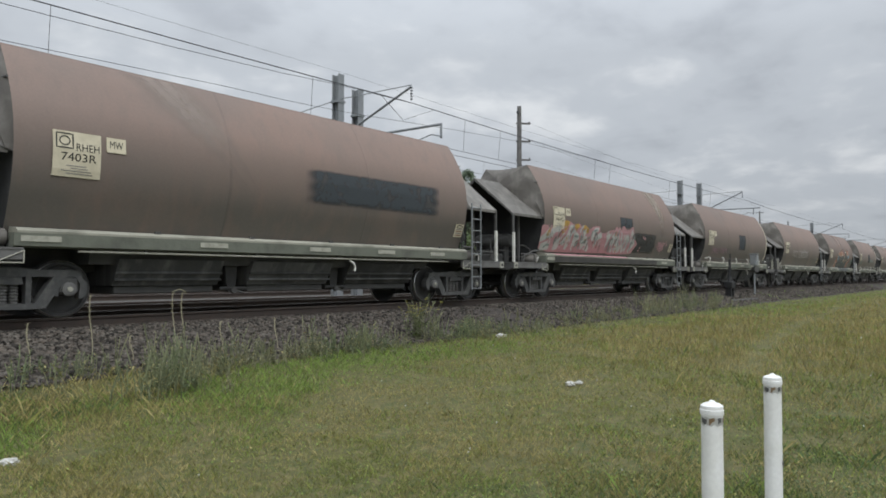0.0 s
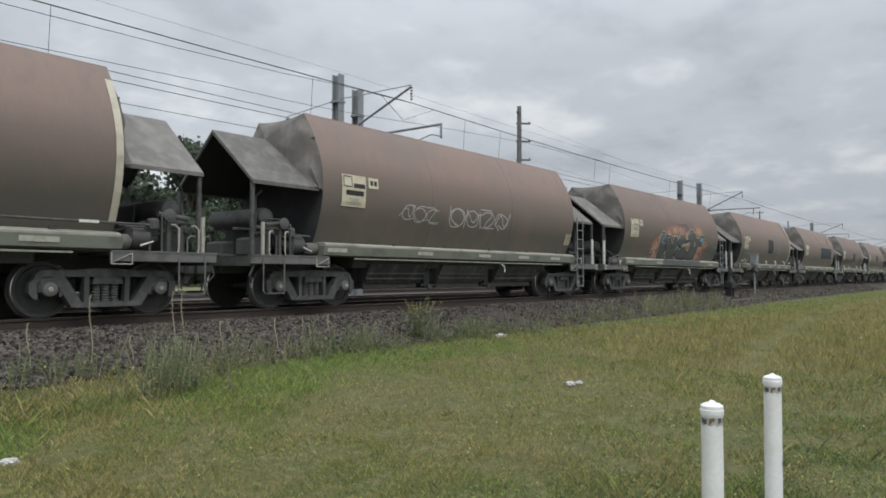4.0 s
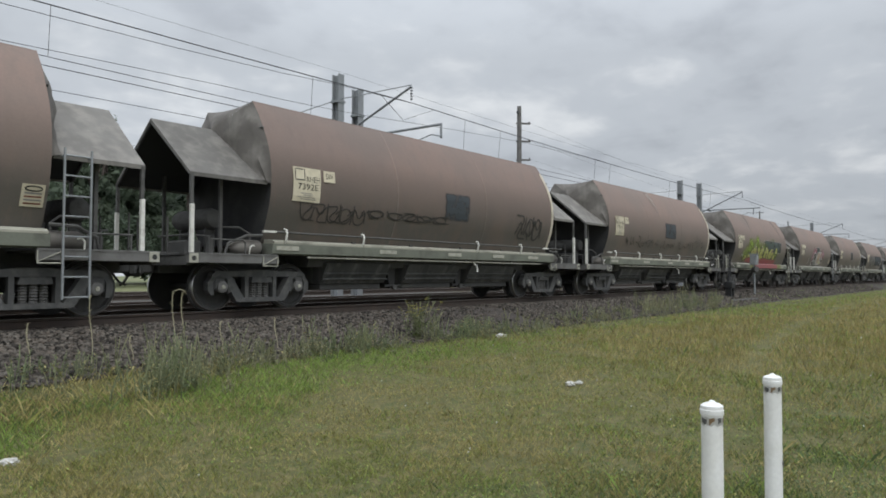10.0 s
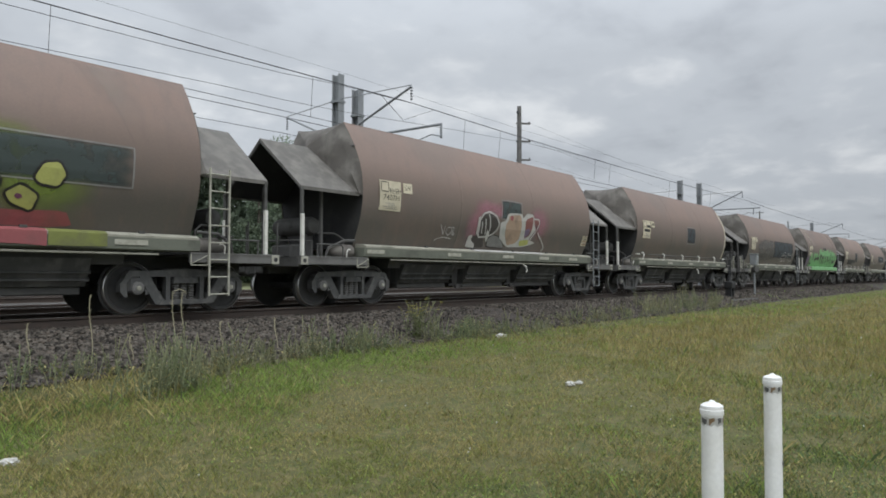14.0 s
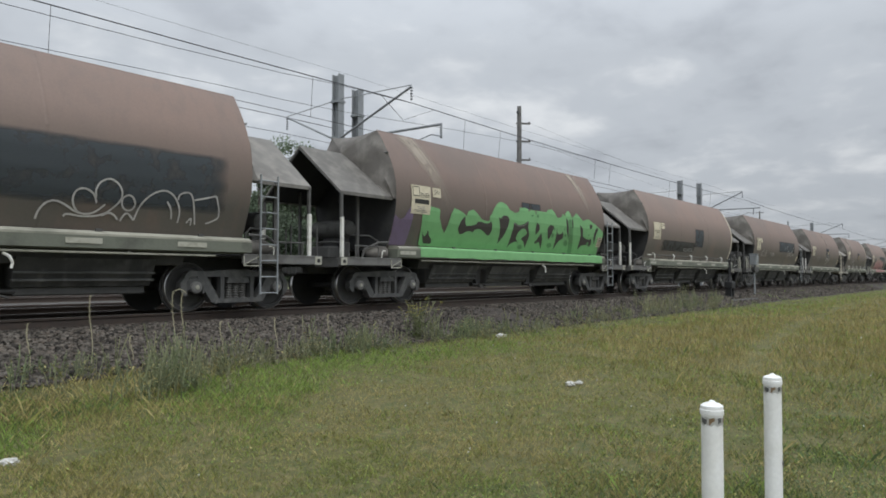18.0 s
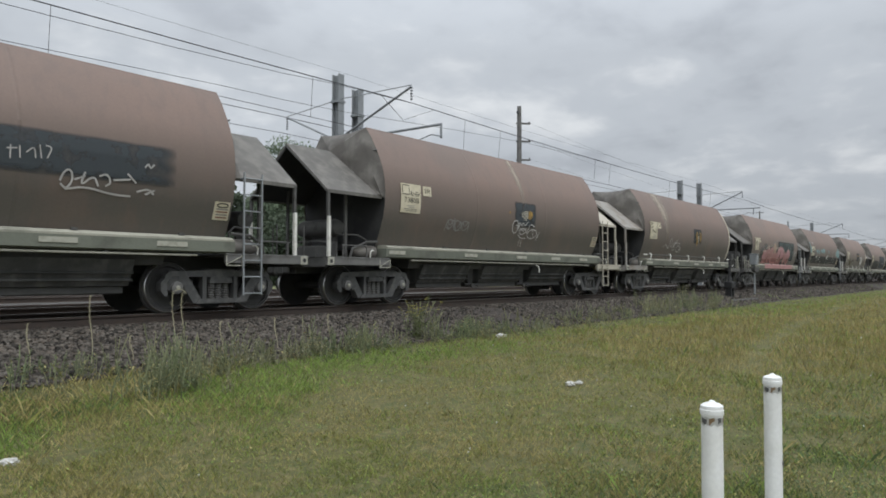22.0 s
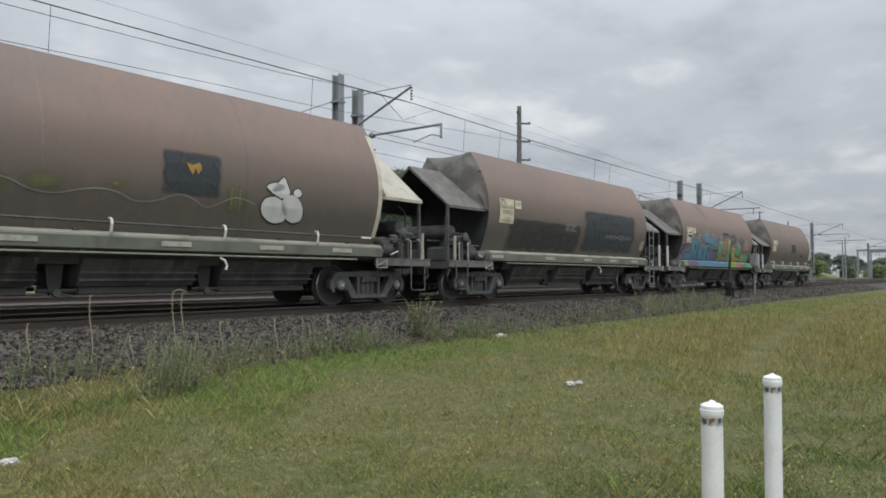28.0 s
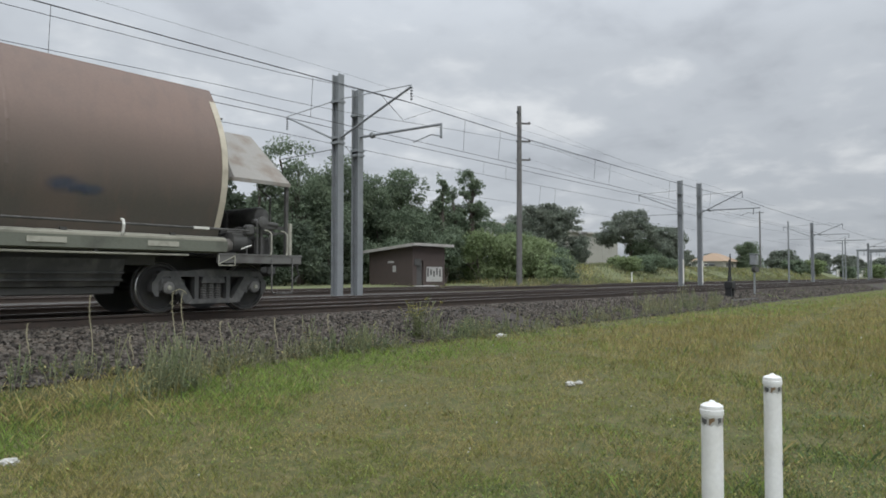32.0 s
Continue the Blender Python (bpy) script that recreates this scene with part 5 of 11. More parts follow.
def tree(x, y, height, width, base, mat, seed, name="tree", label="", leaf=0.13, density=210, clumps=20, depth=None, umbrella=False):
    g = np.random.default_rng(seed)
    z0 = float(ground_z(y) + bank_z(x, y))
    t = thing(name, label, "tree" if name == "tree" else "shrub", (x, y, z0), "trees behind the line" if name == "tree" else "shrubs behind the line")
    depth = depth or width
    crown_lo = height * base
    tips, blobs = [], []
    for k in range(clumps):
        a = g.uniform(0, 6.283)
        u = g.uniform(0, 1)
        r = 0.36 * math.sqrt(g.uniform(0.02, 1)) * (1.0 - 0.5 * max(0, u - 0.45))
        bz = crown_lo + (height - crown_lo) * (0.08 + 0.80 * u)
        if umbrella:
            r = 0.42 * math.sqrt(g.uniform(0.0, 1)) * (1.0 - 0.55 * u ** 2)
        rr = g.uniform(0.10, 0.16) * width if umbrella else g.uniform(0.15, 0.25) * width
        lobe = (r * width * math.cos(a), r * depth * math.sin(a), bz)
        tips.append(lobe)
        # each lobe breaks up into sprays of leaves
        for _ in range(8):
            d = g.normal(size=3)
            d /= np.linalg.norm(d)
            q = rr * g.uniform(0.28, 0.75)
            blobs.append((lobe[0] + d[0] * rr * 0.75, lobe[1] + d[1] * rr * 0.75, min(height - q * 0.5, max(q * 0.5, lobe[2] + d[2] * rr * 0.65)), q, q, q * (g.uniform(0.4, 0.65) if umbrella else g.uniform(0.55, 0.95))))
    blobs.append((g.uniform(-0.1, 0.1) * width, 0, height * 0.94, width * 0.12, depth * 0.12, height * 0.06))
    s = Shape()
    if name == "tree":
        r0 = 0.035 * height ** 0.9
        mid = (g.uniform(-0.2, 0.2), 0, crown_lo * 0.9 + 0.4)
        s.tube([(0, 0, -0.3), (mid[0] * 0.4, 0, mid[2] * 0.5), mid], r0, BARK, 8)
        top = (mid[0] * 1.5, 0.1, height * 0.8)
        s.rod(mid, top, r0 * 0.8, BARK, 7, r0 * 0.2)
        for p in tips[:9]:
            q = Vector(mid).lerp(Vector(top), g.uniform(0, 0.6))
            bend = q.lerp(Vector(p), 0.5) + Vector((0, 0, 0.25))
            s.tube([q, bend, p], r0 * 0.28, BARK, 5)
        part("trunk", s, t, "grey-brown trunk with forking limbs")
    else:
        for p in tips[:5]:
            s.tube([(0, 0, -0.2), (p[0] * 0.4, p[1] * 0.4, p[2] * 0.6), p], 0.05, BARK, 5)
        part("stems", s, t)
    v, f = leaf_cloud(g, blobs, density, leaf)
    part("crown", raw_mesh("crown", v, f, [mat]), t, "dense uneven crown of small leaves")


DARK = "dark green gum tree behind the railway"
# trees behind the hut: x, y, height, width, bare share of the stem, clumps
for n, (x, y, h, w, b, c) in enumerate(((32.9, 40, 10.5, 6.4, 0.12, 24), (31.0, 42, 9.4, 4.6, 0.1, 14), (37.0, 41, 10.6, 6.4, 0.05, 24), (40.0, 41.5, 9.3, 5.2, 0.1, 16), (45.0, 41, 10.2, 6.0, 0.1, 26),
                                        (41.0, 40, 7.9, 5.4, 0.0, 18), (51.6, 38.5, 10.5, 3.6, 0.55, 12), (47.3, 38.5, 9.8, 2.6, 0.5, 7), (50.3, 39.2, 8.8, 3.4, 0.3, 9), (51.1, 41, 7.7, 7.0, 0.0, 20),
                                        (55.2, 40, 6.6, 6.6, 0.0, 18), (60.7, 40, 5.5, 6.0, 0.0, 16), (41.3, 39, 6.0, 6.0, 0.0, 16), (45.9, 38.5, 6.0, 6.2, 0.0, 16))):
    tree(x, y, h, w, b, LEAF, 100 + n, label=DARK, leaf=0.115, density=118, clumps=c)
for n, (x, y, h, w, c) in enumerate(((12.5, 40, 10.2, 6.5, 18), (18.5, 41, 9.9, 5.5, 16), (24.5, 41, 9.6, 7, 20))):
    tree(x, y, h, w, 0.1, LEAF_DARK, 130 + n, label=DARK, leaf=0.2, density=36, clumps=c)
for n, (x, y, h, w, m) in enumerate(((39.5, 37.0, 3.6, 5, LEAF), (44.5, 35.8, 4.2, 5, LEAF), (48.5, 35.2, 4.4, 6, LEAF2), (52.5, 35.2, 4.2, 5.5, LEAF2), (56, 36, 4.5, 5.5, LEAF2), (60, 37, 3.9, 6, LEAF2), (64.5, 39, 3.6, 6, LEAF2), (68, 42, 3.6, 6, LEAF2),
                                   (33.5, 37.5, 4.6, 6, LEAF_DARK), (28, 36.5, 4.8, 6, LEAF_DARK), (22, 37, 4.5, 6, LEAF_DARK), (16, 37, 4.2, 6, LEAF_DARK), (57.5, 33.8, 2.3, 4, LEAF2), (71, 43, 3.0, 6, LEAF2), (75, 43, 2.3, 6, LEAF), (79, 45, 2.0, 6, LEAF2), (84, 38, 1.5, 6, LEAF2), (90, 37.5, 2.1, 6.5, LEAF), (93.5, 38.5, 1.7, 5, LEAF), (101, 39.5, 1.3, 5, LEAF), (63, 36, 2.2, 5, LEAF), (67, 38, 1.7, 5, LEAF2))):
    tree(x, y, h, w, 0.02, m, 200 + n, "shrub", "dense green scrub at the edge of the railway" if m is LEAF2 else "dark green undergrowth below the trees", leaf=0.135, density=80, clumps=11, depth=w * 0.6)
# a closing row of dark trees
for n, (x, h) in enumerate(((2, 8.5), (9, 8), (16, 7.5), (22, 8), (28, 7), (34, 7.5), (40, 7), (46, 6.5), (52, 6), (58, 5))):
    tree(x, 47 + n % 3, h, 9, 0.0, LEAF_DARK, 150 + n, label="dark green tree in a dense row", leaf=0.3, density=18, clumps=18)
# farther trees
for n, (x, y, h, w, b, c) in enumerate(((91.0, 54, 9.3, 13.0, 0.42, 46), (106.8, 47.3, 9.3, 10.5, 0.40, 40), (117.2, 46.0, 7.2, 9.6, 0.15, 40))):
    tree(x, y, h, w, b, LEAF_GREY, 320 + n, label="spreading flat-topped dark tree before a shed", leaf=0.16, density=66, clumps=c, umbrella=True)
for n, (x, y, h, w, b, c) in enumerate(((121.5, 46.5, 6.2, 6.5, 0.0, 18), (93.8, 51, 4.6, 5.6, 0.0, 14), (97.5, 52, 3.4, 4.2, 0.0, 10), (128.5, 47, 3.4, 5.0, 0.0, 12), (108.5, 46.5, 4.6, 7.0, 0.0, 16), (114.5, 46.0, 5.0, 7.5, 0.0, 18),
                                   (86.0, 54, 5.0, 6.5, 0.0, 14), (90.0, 53, 3.6, 5.5, 0.0, 12), (207.5, 57, 8.2, 8.6, 0.0, 40))):
    tree(x, y, h, w, b, LEAF_GREY if n % 4 else LEAF, 300 + n, label="dark round tree on the grassy bank", leaf=0.17, density=62, clumps=c)
for n, (x, y, h, w, b) in enumerate(((245, 80, 8.2, 10, 0.0), (231, 82, 7.6, 9, 0.0), (234, 54, 7.8, 10, 0.0), (244, 54, 8.2, 11, 0.0), (254, 54, 7.2, 8, 0.0), (268, 50, 8.8, 8, 0.0), (275, 50, 8.5, 8, 0.0), (330, 52, 9.5, 10, 0.0), (345, 50, 9, 12, 0.0),
                                   (300, 30.5, 7, 8, 0.0), (380, 44, 9, 14, 0.0), (420, 40, 9, 16, 0.0))):
    tree(x, y, h, w, b, LEAF_GREY, 400 + n, label="distant rounded green tree", leaf=0.36, density=28, clumps=15)
for n, (x, y, h, w) in enumerate(((176, 38, 2.6, 8), (190, 37, 3.4, 8), (222, 34, 3.0, 8), (262, 33, 4.0, 9), (274, 34, 5.0, 8))):
    tree(x, y, h, w, 0.0, LEAF2 if n % 2 else LEAF, 500 + n, "shrub", "low green scrub beside the far tracks", leaf=0.28, density=45, clumps=8, depth=4)


# ---- grass, weeds ----


def blades(g, x, y, z, height, width, lean):
    """Single bent blades: two triangles each as one quad strip with a pointed tip."""
    n = len(x)
    a, la = g.uniform(0, 6.283, n), g.uniform(0, 6.283, n)
    dx, dy = np.cos(a) * width, np.sin(a) * width
    lx, ly = np.cos(la) * lean * height, np.sin(la) * lean * height
    p0, p1 = np.stack([x - dx, y - dy, z], 1), np.stack([x + dx, y + dy, z], 1)
    p2 = np.stack([x + dx * 0.5 + lx * 0.45, y + dy * 0.5 + ly * 0.45, z + height * 0.6], 1)
    p3 = np.stack([x + lx, y + ly, z + height], 1)
    return np.stack([p0, p1, p2, p3], 1)


def wave(x, y, k, seed):
    """Smooth patchiness between 0 and 1."""
    g = np.random.default_rng(seed)
    out = np.zeros_like(x)
    for i in range(7):
        a, f = g.uniform(0, 6.283), k * g.uniform(0.5, 2.2)
        out += np.sin((x * np.cos(a) + y * np.sin(a)) * f + g.uniform(0, 6.283))
    return 0.5 + 0.5 * np.tanh(out / 2.4)


def lawn_wobble(x, y):
    return np.array([noise.noise((a * 0.45, b * 0.45, 0)) * 0.05 + noise.noise((a * 1.7, b * 1.7, 3)) * 0.02 for a, b in zip(x, y)])


def ramp_up(v, a, b):
    return np.clip((v - a) / (b - a), 0, 1)


def lawn_edge(x):
    """Where the lawn meets the weeds at the foot of the stones."""
    return np.interp(x, [0, 3.0, 4.2, 5.2, 6.6, 9, 16, 30, 36, 40], [8.6, 8.1, 7.5, 8.2, 8.8, 9.0, 9.2, 9.6, 10.3, 10.4])


def lawn_zones(x, y):
    """Shares of lush, seeding, leafy, bare and far bright grass over the lawn."""
    rough = wave(x, y, 1.9, 61) - 0.5
    fine = wave(x, y, 4.6, 62) - 0.5
    edge = lawn_edge(x)
    lush = ramp_up(y + 0.7 * rough + 0.35 * fine, edge - 2.1, edge - 1.2) * ramp_up(x + 0.5 * rough, 3.3, 4.3) * (1 - 0.75 * ramp_up(x, 9.5, 16))
    lush = np.maximum(lush, ramp_up(-x, -2.9, -2.3) * ramp_up(y + 0.6 * rough, 5.9, 6.4) * (1 - ramp_up(y, 7.2, 7.8)))
    olive = ramp_up(y, 6.6, 7.4) * (1 - ramp_up(x, 3.6, 4.3)) * (1 - lush)
    foot = ramp_up(y, edge - 0.1, edge + 0.35)
    lush, olive = lush * (1 - foot), np.maximum(olive, foot)
    seeded = 0.8 * ramp_up(x + 2.2 * rough, 8.0, 17) * (1 - ramp_up(y + 1.6 * rough, 6.6, 9.0)) * ramp_up(y / np.maximum(x, 1), 0.02, 0.10)
    leafy = (1 - ramp_up(y + 0.8 * rough, 1.9, 3.6)) * ramp_up(x, 3.0, 4.2) * (1 - ramp_up(x, 9, 14))
    strip = ramp_up(x, 19, 28) * ramp_up(y + 0.6 * rough, 5.6, 6.8)
    bare = ramp_up(wave(x, y, 2.4, 3) + 0.35 * fine, 0.62, 0.86)
    bare = np.maximum(bare, np.exp(-(((x - 3.3) / 0.9) ** 2 + ((y - 5.75) / 0.35) ** 2)) * (0.5 + wave(x, y, 4, 71)))
    path = np.exp(-((y - np.interp(x, [8, 11, 16, 24, 40], [2.2, 3.2, 4.1, 5.0, 6.2])) / 0.28) ** 2) * ramp_up(x, 10, 13)
    return lush, olive, seeded, leafy, strip, bare * (1 - 0.8 * lush) * (1 - strip), path


def build_grass():
    g = np.random.default_rng(21)
    n = 760000
    ang = g.uniform(radians(-3), radians(86), n)
    r = np.exp(g.uniform(math.log(2.3), math.log(95), n))
    x, y = r * np.cos(ang), r * np.sin(ang)
    ok = (y > -0.6) & (y < np.maximum(lawn_edge(x) + 0.2, 9.15) + 0.5 * (wave(x, y * 0, 1.9, 5) - 0.5))
    x, y, r = x[ok], y[ok], r[ok]
    lush, olive, seeded, leafy, strip, bare, path = lawn_zones(x, y)
    clump = wave(x, y, 7.0, 33)
    keep = g.uniform(0, 1, len(x)) < np.clip(1.1 - 0.35 * bare - 0.2 * (1 - clump) - 0.35 * ramp_up(y, lawn_edge(x), lawn_edge(x) + 0.5), 0.3, 1)
    x, y, r, lush, olive, seeded, leafy, strip, bare, path, clump = (q[keep] for q in (x, y, r, lush, olive, seeded, leafy, strip, bare, path, clump))
    holes = ramp_up(wave(x, y, 5.5, 91), 0.80, 0.95) * (1 - lush) * (r < 22)
    stay = g.uniform(0, 1, len(x)) > 0.85 * holes
    x, y, r, lush, olive, seeded, leafy, strip, bare, path, clump = (q[stay] for q in (x, y, r, lush, olive, seeded, leafy, strip, bare, path, clump))
    patch = wave(x, y, 0.8, 9)
    # 0 green, 1 straw, 2 lush, 3 seeding brown, 4 dark leafy
    dry = np.clip(0.33 + 0.62 * (wave(x, y, 3.0, 27) - 0.5) + 0.4 * (patch - 0.5) + 0.40 * ramp_up(wave(x, y, 1.3, 92), 0.55, 0.9) + 0.3 * bare + 0.45 * path - 0.75 * lush - 0.45 * strip - 0.25 * leafy, 0.03, 0.9)
    brown = np.clip(0.62 * seeded * (1 - path) + 0.16 * olive + 0.10 * ramp_up(x, 6, 12) * (1 - lush) * (1 - strip), 0, 0.8)
    dark = np.clip(0.45 * leafy + 0.30 * olive + 0.10 * (1 - clump), 0, 0.7)
    green = np.clip(0.8 * lush + 0.7 * strip + 0.20 * leafy + 0.4 * wave(x, y, 1.6, 81) ** 2, 0, 0.95)
    pick = g.uniform(0, 1, (4, len(x)))
    mat = np.where(pick[0] < brown, 3, np.where(pick[1] < dry, 1, np.where(pick[2] < dark, 4, np.where(pick[3] < green, 2, 0))))
    tuft = wave(x, y, 5.0, 31)
    u = g.uniform(0, 1, len(x))
    hgt = (0.014 + 0.030 * u) * (0.7 + 0.5 * patch + 0.5 * tuft) + 0.045 * lush * u + 0.035 * leafy * u * tuft + (0.05 + 0.14 * u ** 2) * seeded * (1 - 0.8 * path) + 0.09 * olive * u
    hgt = np.where(g.uniform(0, 1, len(x)) < 0.010, hgt * 2.2, hgt)
    wid = (0.0011 + 0.00029 * r) * np.where(mat == 3, 0.8, 1.0)
    v = blades(g, x, y, ground_z(y) + lawn_wobble(x, y) - 0.012, hgt, wid, g.uniform(0.2, 1.0, len(x)) * (1 - 0.6 * seeded))
    # broad clover-like leaves lying between the blades
    m = 130000
    ang, r = g.uniform(radians(-3), radians(86), m), np.exp(g.uniform(math.log(2.3), math.log(30), m))
    x, y = r * np.cos(ang), r * np.sin(ang)
    ok = (y > -0.6) & (y < 9.0)
    x, y, r = x[ok], y[ok], r[ok]
    lush, olive, seeded, leafy, strip, bare, path = lawn_zones(x, y)
    ok = g.uniform(0, 1, len(x)) < np.clip(0.25 + 0.6 * leafy * wave(x, y, 3.4, 41) * 1.6 + 0.3 * olive - 0.3 * seeded - 0.4 * bare, 0.02, 1) * (0.3 + wave(x, y, 6.0, 42))
    x, y, r, leafy, olive, lush = x[ok], y[ok], r[ok], leafy[ok], olive[ok], lush[ok]
    z = ground_z(y) + lawn_wobble(x, y) + g.uniform(0.0, 0.035, len(x)) * (1 + leafy)
    a, s = g.uniform(0, 6.283, len(x)), (0.0045 + 0.0008 * r) * g.uniform(0.5, 1.3, len(x))
    c, d = np.cos(a) * s, np.sin(a) * s
    tilt = g.normal(0, 0.35, (2, len(x))) * s
    leaf = np.stack([np.stack([x - c, y - d, z - tilt[0]], 1), np.stack([x + d, y - c, z - tilt[1]], 1), np.stack([x + c, y + d, z + tilt[0]], 1), np.stack([x - d, y + c, z + tilt[1]], 1)], 1)
    pick = g.uniform(0, 1, len(x))
    leaf_mat = np.where(pick < 0.25 + 0.45 * leafy + 0.3 * olive, 4, np.where(pick < 0.62 + 0.3 * lush, 2, np.where(pick > 0.93, 1, 0)))
    # thinner grass all round, behind and beside the camera too
    k = 90000
    x, y = g.uniform(-16, 38, k), g.uniform(-13, 8.0, k)
    near = np.hypot(x, y) > 2.0
    x, y = x[near], y[near]
    around = blades(g, x, y, ground_z(y) + lawn_wobble(x, y) - 0.01, g.uniform(0.02, 0.055, len(x)), 0.004 + 0.0 * x, g.uniform(0.2, 1.0, len(x)))
    around_mat = np.where(g.uniform(0, 1, len(x)) < 0.2 + 0.35 * wave(x, y, 0.8, 9), 1, 0)
    v = np.concatenate([v, around, leaf])
    mat = np.concatenate([mat, around_mat, leaf_mat])
    ob = new("lawn_grass", raw_mesh("lawn_grass", v.reshape(-1, 3), np.arange(len(v) * 4).reshape(-1, 4), [GRASS, STRAW, LUSH, SEEDED, HERB], mat))
    tagged(ob, "patchy green, olive and straw-coloured rough grass", "grass", kind="stuff")


build_grass()


def weed_plant(g, x, y, z, height, stems, spread, leafy, big=1.0, lean=0.35):
    """A clump of thin stalks with small leaves; gives quads and material picks."""
    out, mats = [], []
    for _ in range(stems):
        a, ln = g.uniform(0, 6.283), g.uniform(0.05, lean)
        bx, by = x + g.normal(0, spread), y + g.normal(0, spread)
        h = height * g.uniform(0.55, 1.05)
        dx, dy = math.cos(a) * ln * h, math.sin(a) * ln * h
        w = 0.0045
        pts = [(bx + dx * k ** 1.6, by + dy * k ** 1.6, z + h * k) for k in (0, 0.33, 0.66, 1.0)]
        for p, q in zip(pts, pts[1:]):
            out.append([(p[0] - w, p[1] + w, p[2]), (p[0] + w, p[1] - w, p[2]), (q[0] + w * 0.8, q[1] - w * 0.8, q[2]), (q[0] - w * 0.8, q[1] + w * 0.8, q[2])])
            mats.append(0)
        for _ in range(leafy):
            k = g.uniform(0.1, 1.0)
            px, py, pz = bx + dx * k ** 1.6, by + dy * k ** 1.6, z + h * k
            b, l = g.uniform(0, 6.283), g.uniform(0.03, 0.085) * (1.25 - 0.6 * k) * big
            ex, ey, ez = px + math.cos(b) * l, py + math.sin(b) * l, pz + g.uniform(-0.01, 0.05)
            ox, oy = -math.sin(b) * l * 0.18, math.cos(b) * l * 0.18
            mx, my, mz = (px + ex) / 2, (py + ey) / 2, (pz + ez) / 2 + 0.01
            out.append([(px, py, pz), (mx + ox, my + oy, mz), (ex, ey, ez), (mx - ox, my - oy, mz)])
            mats.append(2 if big > 1.2 and k > 0.72 and g.uniform() < 0.75 else (0 if g.uniform() < 0.85 else 1))
    return out, mats


